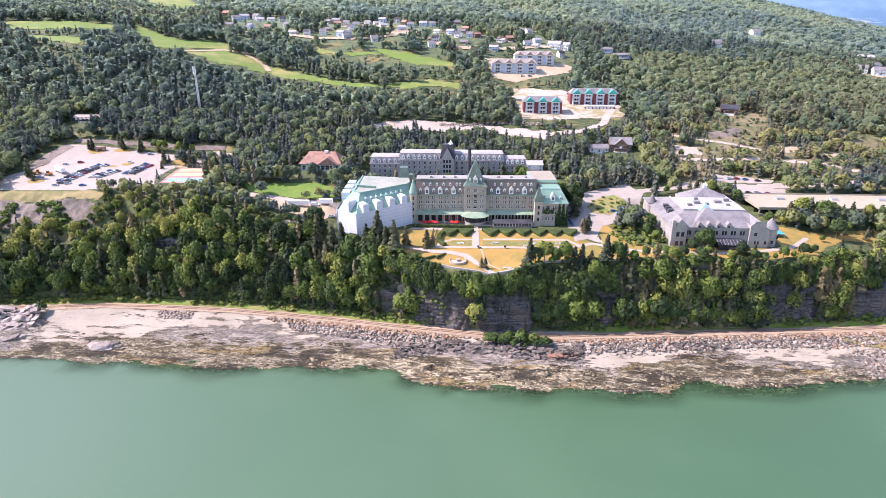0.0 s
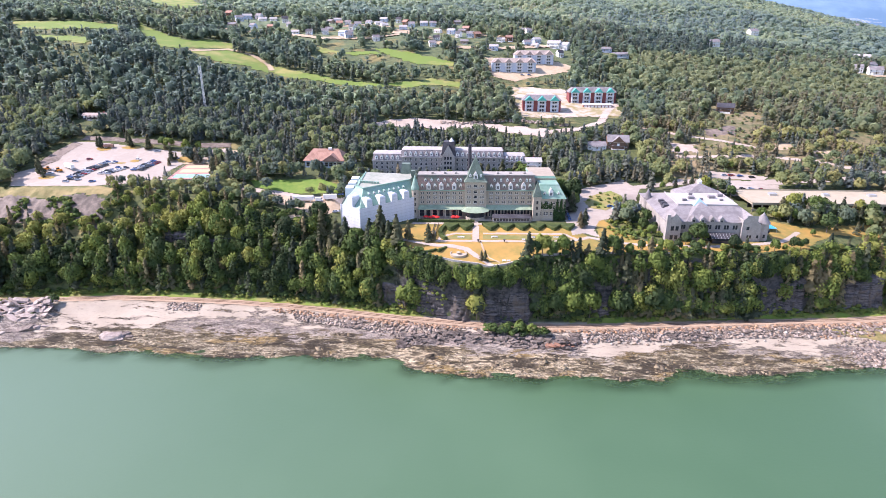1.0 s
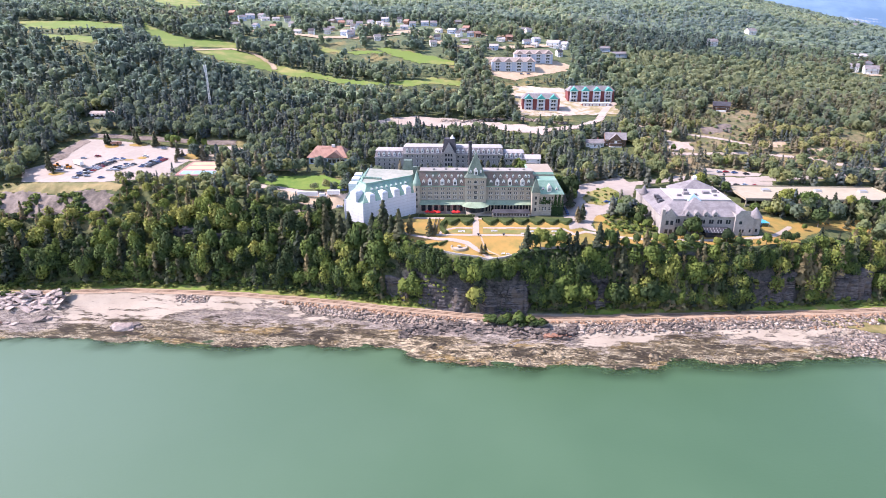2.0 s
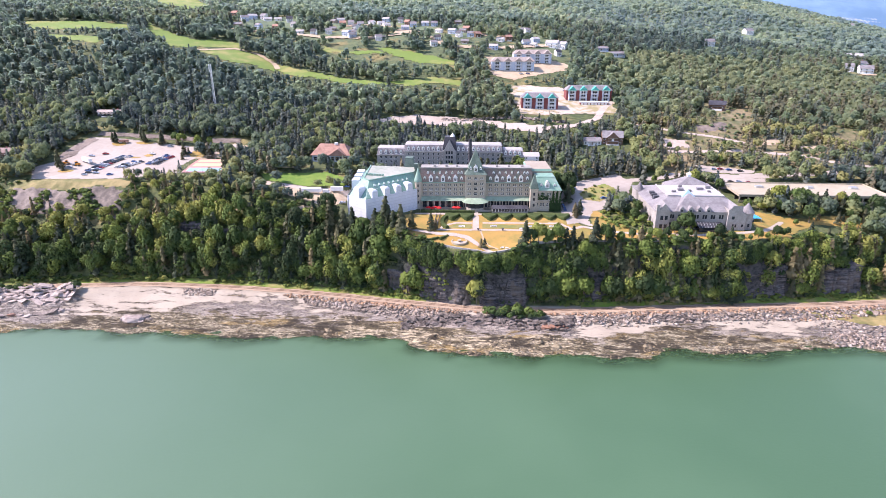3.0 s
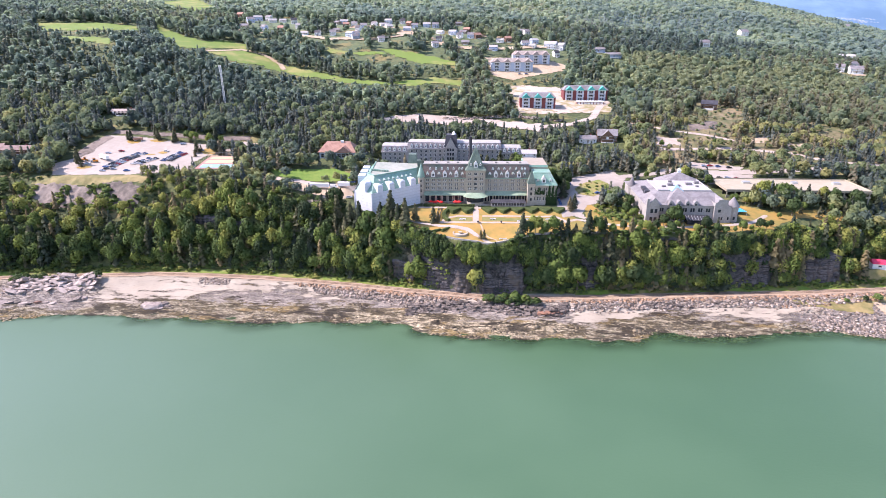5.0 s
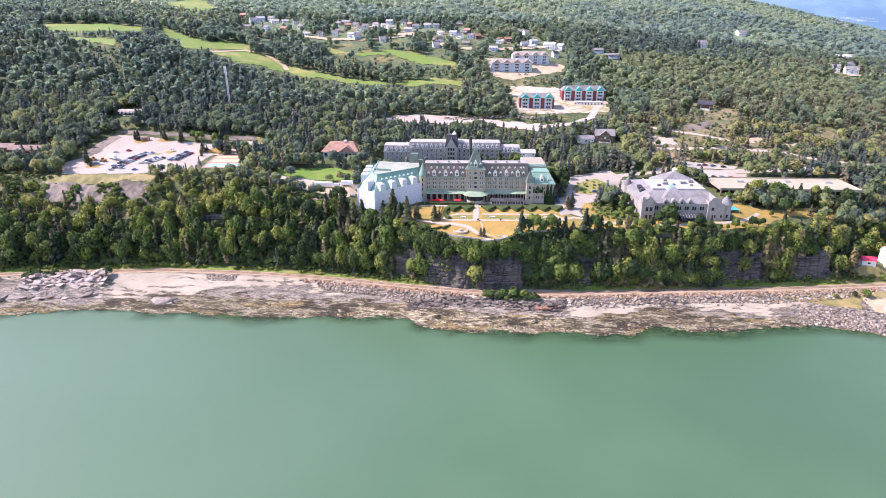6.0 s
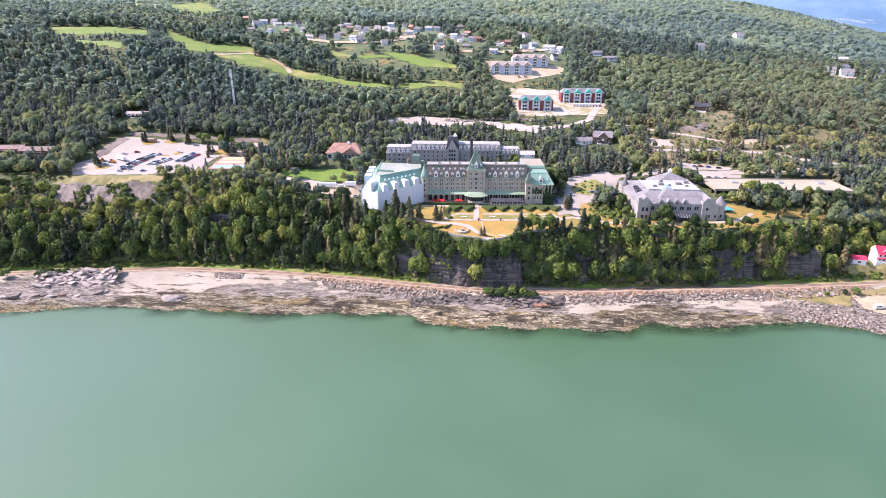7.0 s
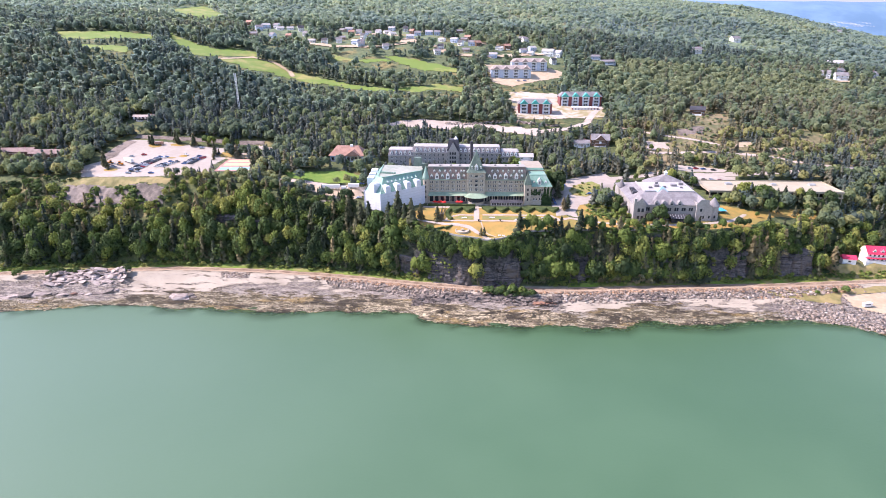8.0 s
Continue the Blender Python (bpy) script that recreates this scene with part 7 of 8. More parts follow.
tagged(new("hedge", west.mesh("curved_hedge")), "curved clipped green hedge closing the parterre", "hedge")
for x, y, turn in ((-26.5, 302.4, 38), (-20.4, 305, 48)):
    trimmed = tagged(new("hedge", Shape(M_HEDGE).taper([(-3.6, -0.8), (3.6, -0.8), (3.6, 0.8), (-3.6, 0.8)], -0.5, [(-3.5, -0.65), (3.5, -0.65), (3.5, 0.65), (-3.5, 0.65)], 1.2).mesh("short_hedge")), "short clipped hedge beside the fountain", "hedge")
    trimmed.matrix_world = pose(x, y, g(x, y), 0, 0, turn)
box_hedge = Shape(M_HEDGE).box(140, 311, 40.5, 160, 313.5, 43.2)
tagged(new("hedge", box_hedge.mesh("box_hedge")), "square clipped hedge before the casino", "hedge")

spine = Shape(M_HEDGE)
for x0, x1 in ((-21, -3), (2.5, 59)):
    for k in range(int((x1 - x0) / 1.6)):
        x = x0 + 1.6 * k
        spine.taper([(x, 337.6), (x + 1.62, 337.6), (x + 1.62, 339.4), (x, 339.4)], 43.2, [(x + 0.04, 337.8), (x + 1.58, 337.8), (x + 1.58, 339.2), (x + 0.04, 339.2)], 45.4 + 0.1 * math.sin(k * 1.7))
tagged(new("hedge", spine.mesh("hedge_spine")), "straight clipped hedge behind the scallops", "hedge")
fountain = thing("fountain", pose(-11, 301.3, g(-11, 301.3)), "round sunken stone fountain basin in the lower garden", "fountain")
s = Shape(M_CONCRETE)
for i in range(24):
    a0, a1 = 2 * math.pi * i / 24, 2 * math.pi * (i + 1) / 24
    s.prism([(4.2 * math.cos(a0), 4.2 * math.sin(a0)), (4.9 * math.cos(a0), 4.9 * math.sin(a0)), (4.9 * math.cos(a1), 4.9 * math.sin(a1)), (4.2 * math.cos(a1), 4.2 * math.sin(a1))], -0.5, 0.9)
part("rim", s, fountain, "pale stone rim")
part("basin", Shape(M_GRAVEL).cone(0, 0, -0.4, 0.35, 4.2, 4.2, 24), fountain, "pale empty basin floor")
part("pedestal", Shape(M_CONCRETE).cone(0, 0, 0.3, 1.2, 0.7, 0.4, 10).cone(0, 0, 1.2, 1.5, 1.2, 1.3, 10), fountain)

s = Shape(M_GREYSTONE)
edge = [(-36, 302.6), (-31, 299.2), (-23, 295.4), (-13, 291.6), (0, 288.6), (6, 287.2), (15, 288.4), (28, 293.2), (36, 297), (64, 300.2), (98, 302.4), (126, 303.6)]
for (x0, y0), (x1, y1) in zip(edge, edge[1:]):
    z0, z1 = g(x0, y0 + 1), g(x1, y1 + 1)
    dx, dy = x1 - x0, y1 - y0
    k = 0.3 / math.hypot(dx, dy)
    ox, oy = -dy * k, dx * k
    lo = [(x0, y0), (x1, y1), (x1 + ox, y1 + oy), (x0 + ox, y0 + oy)]
    for p, q in zip(range(4), (1, 2, 3, 0)):
        za, zb = (z0, z1, z1, z0)[p], (z0, z1, z1, z0)[q]
        s.face([(*lo[p], za - 4), (*lo[q], zb - 4), (*lo[q], zb + 1.0), (*lo[p], za + 1.0)])
    s.face([(*lo[0], z0 + 1), (*lo[1], z1 + 1), (*lo[2], z1 + 1), (*lo[3], z0 + 1)])
setting("wall_cliff_edge", s, "low grey stone wall along the cliff edge")

stair = thing("garden_stairway", pose(-25.6, 338.5, 43.6, 0, 0, -3), "dark timber stairway down to the lower garden", "stairs")
for i in range(14):
    part("step", Shape(M_WOOD).box(-1.0, -1.5 * (i + 1), -0.3 - 0.09 * i, 1.0, -1.5 * i - 0.1, 0.45 - 0.09 * i).mesh("stair_step") if i == 0 else bpy.data.meshes["stair_step"], stair, "", pose(0, -1.5 * i, -0.11 * i))
for x in (-1.05, 1.05):
    part("handrail", Shape(M_DARKSLATE).bar((x, 0, 1.5), (x, -21, 0.0), 0.12).bar((x, 0, 0.9), (x, -21, -0.6), 0.08), stair, "dark handrail")
    for i in range(8):
        part("baluster", Shape(M_DARKSLATE).box(x - 0.07, -3 * i - 0.07, -0.6 - 0.21 * i, x + 0.07, -3 * i + 0.07, 1.5 - 0.21 * i), stair)

umbrella = thing("umbrella", Matrix(), "open red canvas parasol on the terrace", "umbrella", "terrace parasols")
part("canopy", Shape(M_RED).cone(0, 0, 2.1, 3.0, 1.9, 0.1, 8).cone(0, 0, 1.9, 2.1, 1.88, 1.9, 8), umbrella, "red canvas canopy")
part("pole", Shape(M_STEEL).cone(0, 0, 0, 2.2, 0.05, 0.05, 6), umbrella)
spots = [(-33, 347.6), (-30, 346.9), (-28.3, 348.0), (-26, 347.2), (-15.5, 348.2), (-13.2, 348.2), (25, 350.2)]
umbrella.matrix_world = pose(*spots[0], 44.1)
for x, y in spots[1:]:
    copy_thing(umbrella, pose(x, y, 44.1, 0, 0, x * 7))
seat = thing("garden_bench", pose(-11, 321, g(-11, 321)), "white painted garden bench on the lawn", "bench", "garden benches")
part("seat", Shape(M_WHITE).box(-1.0, -0.25, 0.38, 1.0, 0.25, 0.46), seat)
part("backrest", Shape(M_WHITE).box(-1.0, 0.2, 0.46, 1.0, 0.28, 1.0), seat)
for x in (-0.85, 0.85):
    part("leg", Shape(M_WHITE).box(x - 0.06, -0.22, 0, x + 0.06, 0.22, 0.38), seat)
for x, y in ((-9, 321), (9, 322), (11, 322), (33, 322.5), (46, 323), (48, 323), (14.5, 294), (17, 293), (27, 318.5)):
    copy_thing(seat, pose(x, y, g(x, y) + 0.12, 0, 0, x * 13 % 40 - 20))
urn = thing("garden_urn", pose(0.3, 314, g(0.3, 314)), "dark cast urn on a plinth beside the path", "urn", "garden urns")
part("plinth", Shape(M_CONCRETE).box(-0.4, -0.4, -0.2, 0.4, 0.4, 0.7), urn)
part("bowl", Shape(M_DARKSLATE).cone(0, 0, 0.7, 1.6, 0.3, 0.75, 10).cone(0, 0, 1.6, 1.75, 0.8, 0.8, 10), urn)
for x in (15.5, 31):
    copy_thing(urn, pose(x, 315, g(x, 315)))

# ---- tennis court, service yard, cars ----
s = Shape(M_COURTRED, M_COURTYEL, M_COURTBLUE, M_WHITE)
court = Vector((-219, 385)), Vector((30, 1.6)), Vector((1.5, 29))


def court_patch(u0, v0, u1, v1, slot, lift):
    pts = [court[0] + court[1] * u + court[2] * v for u, v in ((u0, v0), (u1, v0), (u1, v1), (u0, v1))]
    s.face([(p.x, p.y, g(p.x, p.y) + lift) for p in pts], slot)


for v0 in (0.0, 0.25, 0.5, 0.75):
    for u0 in (0.0, 0.25, 0.5, 0.75):
        court_patch(u0, v0, u0 + 0.25, v0 + 0.25, 0, 0.35)
for u0, v0, u1, v1, slot in ((0.08, 0.06, 0.92, 0.30, 2), (0.08, 0.40, 0.92, 0.62, 1), (0.08, 0.70, 0.92, 0.92, 1)):
    for k in range(4):
        a0, a1 = u0 + (u1 - u0) * k / 4, u0 + (u1 - u0) * (k + 1) / 4
        court_patch(a0, v0, a1, v1, slot, 0.45)
for u in (0.08, 0.36, 0.64, 0.92):
    court_patch(u, 0.06, u + 0.008, 0.30, 3, 0.5)
setting("tennis_court", s, "tennis courts painted red, yellow and pale blue")
s = Shape(M_STEEL)
ring = [(-221, 384), (-188, 386), (-187, 416), (-219, 414)]
for (x0, y0), (x1, y1) in zip(ring, ring[1:] + ring[:1]):
    n = 9
    for i in range(n):
        x, y = x0 + (x1 - x0) * i / n, y0 + (y1 - y0) * i / n
        s.bar((x, y, g(x, y) - 0.3), (x, y, g(x, y) + 3.2), 0.05)
    for h in (0.4, 3.2):
        s.bar((x0, y0, g(x0, y0) + h), (x1, y1, g(x1, y1) + h), 0.03)
setting("fence_court", s, "tall wire fence posts round the tennis courts")

PAINTS = [("blue", (0.05, 0.12, 0.30)), ("dark grey", (0.04, 0.045, 0.05)), ("white", (0.75, 0.75, 0.75)), ("silver", (0.36, 0.42, 0.50)), ("black", (0.012, 0.012, 0.014)), ("red", (0.35, 0.02, 0.03))]
tyre = Shape(M_TYRE, M_STEEL)
n = 12
for a, b, slot in ((0.33, 0.33, 0), (0.2, 0.2, 1)):
    circle = [(a * math.cos(2 * math.pi * i / n), a * math.sin(2 * math.pi * i / n)) for i in range(n)]
    w = 0.11 if slot == 0 else 0.12
    for i in range(n):
        (x0, z0), (x1, z1) = circle[i], circle[(i + 1) % n]
        tyre.face([(x0, -w, z0), (x1, -w, z1), (x1, w, z1), (x0, w, z0)], slot)
    tyre.face([(x, -w, z) for x, z in circle], slot).face([(x, w, z) for x, z in reversed(circle)], slot)
tyre_mesh = tyre.mesh("wheel")
SIDE = [(-2.2, 0.35), (2.2, 0.35), (2.25, 0.7), (2.0, 0.85), (1.1, 0.95), (-2.0, 1.0), (-2.25, 0.8)]
CABIN = [(1.0, 0.93), (0.35, 1.42), (-1.3, 1.45), (-1.95, 0.97)]


def profile(s, outline, half, slot, tuck=0.0):
    left, right = [(x, -half + tuck * (z > 1.2), z) for x, z in outline], [(x, half - tuck * (z > 1.2), z) for x, z in outline]
    k = len(outline)
    for i in range(k):
        j = (i + 1) % k
        s.face([right[i], right[j], left[j], left[i]], slot)
    return s.face(left, slot).face(right[::-1], slot)


cars = []
for word, rgb in PAINTS:
    paint = plain(word.replace(" ", "_") + "_car_paint", rgb, tuple(0.9 * v for v in rgb), 1.0, 0.25, 0.0, 0.0, spec=0.6)
    auto = thing("car", Matrix(), f"{word} parked family car", "car", "parked cars")
    part("body", profile(Shape(paint), SIDE, 0.9, 0), auto)
    cab = part("cabin", profile(Shape(M_GLASS), CABIN, 0.8, 0, 0.15), auto, "dark glazed cabin")
    part("roof_panel", Shape(paint).taper([(-1.3, -0.66), (0.36, -0.66), (0.36, 0.66), (-1.3, 0.66)], 1.43, [(-1.2, -0.6), (0.28, -0.6), (0.28, 0.6), (-1.2, 0.6)], 1.5), cab)
    for x in (-1.4, 1.4):
        for y in (-0.82, 0.82):
            part("wheel", tyre_mesh, auto, "", pose(x, y, 0.33))
    cars.append(auto)

rng = random.Random(7)
bays = []
for (x0, y0), (x1, y1) in (CAR_ROW_A, CAR_ROW_B, CAR_ROW_C):
    length = math.hypot(x1 - x0, y1 - y0)
    for i in range(int(length / 2.75)):
        t = i * 2.75 / length
        for side in (-3.0, 2.6):
            if rng.random() < 0.94:
                bays.append((x0 + (x1 - x0) * t + side, y0 + (y1 - y0) * t, rng.choice((0, 180)) + rng.uniform(-3, 3) - 8))
bays += [(x, y, rng.uniform(-20, 20)) for x, y in CAR_SINGLES]
bays += [(x, y, a) for x, y, a in ((88, 372, 20), (93, 378, 60), (70, 389, 80), (58.5, 352, 90), (58.5, 356, 90), (58.5, 360, 90), (58.5, 364, 90), (185, 434, 10), (190, 434, 10), (196, 433, 10), (204, 431, 0), (190, 412, 0), (196, 412, 0),
                                   (203, 411, 0), (176, 356, 20), (178, 351, 20), (181, 346, 30), (-96, 380, 0), (-94, 376, 10), (60, 616, 0), (64, 616, 0), (100, 640, 0), (95, 640, 0), (50, 690, 10), (58, 691, 10), (-92, 352, 30))]
for k, (x, y, a) in enumerate(bays):
    m = pose(x, y, g(x, y) + (0.75 if y > 600 else 0.17), 0, 0, a)
    if k < len(cars):
        cars[k].matrix_world = m
    else:
        copy_thing(cars[rng.choice((0, 0, 0, 1, 2, 2, 3, 3, 3, 4, 5))], m)


def trailer(x, y, turn, length, label):
    t = thing("box_trailer", pose(x, y, g(x, y) + 0.15, 0, 0, turn), label, "trailer", "box trailers")
    part("box", Shape(M_WHITE).box(-length / 2, -1.25, 1.1, length / 2, 1.25, 3.9), t, "white box body")
    part("chassis", Shape(M_DARKSLATE).box(-length / 2 + 0.3, -0.5, 0.8, length / 2 - 0.3, 0.5, 1.1), t)
    for wx in (-length / 2 + 1.6, -length / 2 + 2.8):
        for wy in (-1.05, 1.05):
            part("wheel", tyre_mesh, t, "", pose(wx, wy, 0.45) @ Matrix.Diagonal((1.35, 1.3, 1.35, 1)))
    part("leg", Shape(M_STEEL).box(length / 2 - 2.2, -0.8, 0, length / 2 - 2.0, 0.8, 0.9), t)
    return t


trailer(-115.5, 361, 3, 13.5, "long white box trailer in the service yard")
trailer(-98.5, 365, 4, 8.5, "short white box trailer in the service yard")
trailer(-301, 403, -35, 12, "white trailer parked on the lot")
lorry = thing("white_van", pose(-105.5, 363, g(-105.5, 363) + 0.15, 0, 0, 4), "white delivery van between two trailers", "van")
part("body", profile(Shape(M_WHITE), [(-2.6, 0.4), (2.6, 0.4), (2.7, 1.0), (1.9, 1.3), (1.2, 2.3), (-2.6, 2.4)], 1.0, 0), lorry)
part("windscreen", Shape(M_GLASS).face([(1.93, -0.85, 1.35), (1.93, 0.85, 1.35), (1.3, 0.8, 2.2), (1.3, -0.8, 2.2)]), lorry)
for x in (-1.7, 1.7):
    for y in (-0.95, 0.95):
        part("wheel", tyre_mesh, lorry, "", pose(x, y, 0.33))
M_ORANGE = plain("orange_machine_paint", (0.62, 0.24, 0.03), (0.52, 0.19, 0.03), 1.2, 0.45, bump=0.1)
loader = thing("wheel_loader", pose(-315.5, 400, g(-315.5, 400) + 0.17, 0, 0, 20), "orange wheel loader parked on the lot", "loader", "orange machines")
part("body", profile(Shape(M_ORANGE), [(-2.8, 0.9), (0.4, 0.8), (0.6, 1.6), (-0.4, 2.0), (-2.8, 2.2)], 1.0, 0), loader)
part("cab", profile(Shape(M_GLASS), [(-0.6, 1.6), (0.9, 1.5), (0.8, 3.1), (-0.5, 3.2)], 0.75, 0), loader, "dark glazed cab")
part("cab_roof", Shape(M_ORANGE).box(-0.7, -0.85, 3.18, 1.0, 0.85, 3.34), loader)
part("arm", Shape(M_ORANGE).bar((0.5, -0.6, 1.5), (2.7, -0.6, 0.7), 0.14).bar((0.5, 0.6, 1.5), (2.7, 0.6, 0.7), 0.14), loader)
part("bucket", profile(Shape(M_STEEL), [(2.5, 0.2), (3.6, 0.15), (3.5, 0.4), (2.9, 0.6), (2.8, 1.2), (2.5, 1.2)], 1.25, 0), loader, "steel bucket")
for x in (-1.9, 1.0):
    for y in (-0.95, 0.95):
        part("wheel", tyre_mesh, loader, "", pose(x, y, 0.68) @ Matrix.Diagonal((2.05, 1.9, 2.05, 1)))
copy_thing(loader, pose(-306, 397.5, g(-306, 397.5) + 0.17, 0, 0, 165))
lorry = thing("tipper_truck", pose(-293, 442, g(-293, 442) + 0.3, 0, 0, 12), "brick-red tipper truck at the back of the lot", "truck")
part("tipper_body", Shape(M_REDROOF).taper([(-3.6, -1.2), (1.2, -1.2), (1.2, 1.2), (-3.6, 1.2)], 1.1, [(-3.8, -1.3), (1.4, -1.3), (1.4, 1.3), (-3.8, 1.3)], 2.7), lorry, "brick-red tipper body")
part("cab", profile(Shape(M_REDROOF), [(1.7, 0.6), (3.9, 0.6), (3.95, 1.6), (3.6, 2.8), (1.7, 2.85)], 1.15, 0), lorry)
part("windscreen", Shape(M_GLASS).box(3.6, -1.0, 1.75, 3.86, 1.0, 2.5), lorry)
part("chassis", Shape(M_DARKSLATE).box(-3.6, -0.45, 0.7, 3.8, 0.45, 1.1), lorry)
for x in (-2.6, -1.4, 2.9):
    for y in (-1.0, 1.0):
        part("wheel", tyre_mesh, lorry, "", pose(x, y, 0.48) @ Matrix.Diagonal((1.45, 1.3, 1.45, 1)))
camper = thing("camper_van", pose(252, 273, g(252, 273) + 0.25, 0, 0, 12), "white camper van parked on the sandy lot", "camper")
part("body", profile(Shape(M_WHITE), [(-3.2, 0.5), (3.0, 0.5), (3.2, 1.1), (2.5, 1.5), (2.4, 2.0), (2.8, 2.9), (-3.2, 3.0)], 1.1, 0), camper)
part("window_band", Shape(M_GLASS).box(-2.4, -1.13, 1.6, 1.2, 1.13, 2.2), camper)
for x in (-2.0, 2.1):
    for y in (-1.0, 1.0):
        part("wheel", tyre_mesh, camper, "", pose(x, y, 0.35))
tent = thing("party_tent", pose(178.5, 343, g(178.5, 343)), "blue and white canopy tent beside the turret", "tent")
part("canopy", Shape(M_POOL).hip(-4, -3, 4, 3, 2.4, 4.0, 3.4, 2.6), tent, "blue canvas canopy")
for x in (-3.8, 3.8):
    for y in (-2.8, 2.8):
        part("pole", Shape(M_WHITE).box(x - 0.06, y - 0.06, -0.3, x + 0.06, y + 0.06, 2.4), tent)
laid("parking_bay_blue", lambda x, y: inside(x, y, ((88, 368), (95, 366), (101, 377), (94, 380))), (86, 364, 103, 382), 0.8, 0.4, M_COURTBLUE, "blue painted parking bays")

# ---- mast, poles and wires ----
mast = thing("radio_mast", pose(-243.5, 516, g(-243.5, 516) - 0.5), "slender white lattice radio mast above the woods", "mast")
s, tall = Shape(M_WHITE), 126.5 - g(-243.5, 516)
for sx, sy in ((-1, -1), (1, -1), (1, 1), (-1, 1)):
    s.bar((sx * 0.75, sy * 0.75, 0), (sx * 0.45, sy * 0.45, tall), 0.10)
part("frame", s, mast)
s = Shape(M_WHITE)
for k in range(int(tall / 1.6)):
    r0, r1 = 0.75 - 0.3 * k * 1.6 / tall, 0.75 - 0.3 * (k + 1) * 1.6 / tall
    for a, b in (((-1, -1), (1, -1)), ((1, -1), (1, 1)), ((1, 1), (-1, 1)), ((-1, 1), (-1, -1))):
        s.bar((a[0] * r0, a[1] * r0, k * 1.6), (b[0] * r1, b[1] * r1, k * 1.6 + 1.6), 0.05)
part("lattice", s, mast)
for z in (0.84, 0.90, 0.95):
    part("antenna", Shape(M_WHITE).box(-1.3, -0.9, tall * z, -0.7, -0.5, tall * z + 2.2).box(0.7, -0.9, tall * z, 1.3, -0.5, tall * z + 2.2), mast, "white panel antennas")

pole_mesh = Shape(M_WOOD).cone(0, 0, -1, 10.5, 0.17, 0.12, 7).mesh("pole")
arm_mesh = Shape(M_WOOD).box(-1.1, -0.07, 9.6, 1.1, 0.07, 9.8).mesh("crossarm")
pole_spots = [(-332, 462), (-288, 458), (-245, 452), (-205, 456), (-160, 466), (-118, 480), (-70, 500), (-20, 541), (17, 538), (66, 530), (116, 518), (150, 512), (190, 520)]
for x, y in pole_spots:
    p = thing("utility_pole", pose(x, y, g(x, y)), "weathered wooden utility pole with a crossarm", "pole", "utility poles")
    part("post", pole_mesh, p)
    part("crossarm", arm_mesh, p)
s = Shape(M_DARKSLATE)
for (x0, y0), (x1, y1) in zip(pole_spots, pole_spots[1:]):
    for off in (-1.0, 1.0):
        last = None
        for k in range(9):
            t = k / 8
            x, y = x0 + (x1 - x0) * t + off, y0 + (y1 - y0) * t
            z = (g(x0, y0) + 9.9) * (1 - t) + (g(x1, y1) + 9.9) * t - 1.2 * 4 * t * (1 - t)
            if last:
                s.bar(last, (x, y, z), 0.035)
            last = (x, y, z)
tagged(new("power_line", s.mesh("power_line")), "thin sagging power lines strung from pole to pole", "cable")

# ---- single trees ----


def tree(kind, seed, h, r, n, size):
    """A tree at the origin: tapered trunk with limbs, and a crown of leaf clumps."""
    rng = np.random.default_rng(seed)
    conifer = kind == "conifer"
    label = "tall dark green conifer with drooping whorls" if conifer else "leafy green broadleaf tree with uneven crown"
    t = thing(kind + "_tree", Matrix(), label, "tree", "trees of the grounds")
    trunk = Shape(M_BARK).cone(0, 0, -1, h * 0.5, 0.03 * h ** 0.9, 0.017 * h, 7)
    trunk.cone(0, 0, h * 0.5, h * (0.97 if conifer else 0.8), 0.017 * h, 0.03, 6)
    for i in range(5):
        a = 6.28 * i / 5 + seed
        z0 = h * (0.3 + 0.08 * i)
        trunk.bar((0, 0, z0), (0.55 * r * math.cos(a), 0.55 * r * math.sin(a), z0 + h * (0.03 if conifer else 0.16)), 0.008 * h)
    part("trunk", trunk, t, "brown bark")
    tri, soft = (needle_proto if conifer else broad_proto)(n, size, seed)
    part("crown", soften(mesh_from("crown", tri * (r, r, h), np.arange(len(tri)).reshape(-1, 3), M_NEEDLE if conifer else M_BROAD), soft), t)
    return t


kinds = [tree("conifer", 11 + i, 12.5 + 1.2 * i, 3.5 + 0.3 * i, 800, 0.26) for i in range(4)] + [tree("broadleaf", 31 + i, 9.5 + 0.9 * i, 3.8 + 0.3 * i, 950, 0.19) for i in range(5)]
TALL = [12.5 + 1.2 * i for i in range(4)] + [9.5 + 0.9 * i for i in range(5)]
firsts = dict(enumerate(kinds))


def plant(which, x, y, size, turn):
    m = pose(x, y, g(x, y) - 0.2, 0, 0, turn)
    m = m @ Matrix.Diagonal((size, size, size, 1))
    if which in firsts:
        firsts.pop(which).matrix_world = m
    else:
        copy_thing(kinds[which], m)


rng = random.Random(21)
for k, (x, y) in enumerate(GARDEN_PINES + LOT_TREES):
    plant(rng.choice((1, 3, 5, 6, 7)) if k < 7 else rng.randrange(4), x, y, rng.uniform(0.85, 1.2) if k < 7 else rng.uniform(0.6, 0.95), rng.uniform(0, 360))
for x, y in GARDEN_TREES:
    plant(rng.choice((0, 2, 4, 5, 6, 7, 8)), x, y, rng.uniform(0.65, 1.0), rng.uniform(0, 360))
for x, y in ((7, 398), (12, 399), (17, 398), (22, 400), (2, 400), (26, 399), (30, 401), (-14, 402), (-20, 402), (62, 366), (64, 372), (63, 379), (60, 386), (66, 384), (57, 392)):
    plant(rng.choice((1, 3, 4, 6, 8)), x, y, rng.uniform(1.0, 1.5), rng.uniform(0, 360))
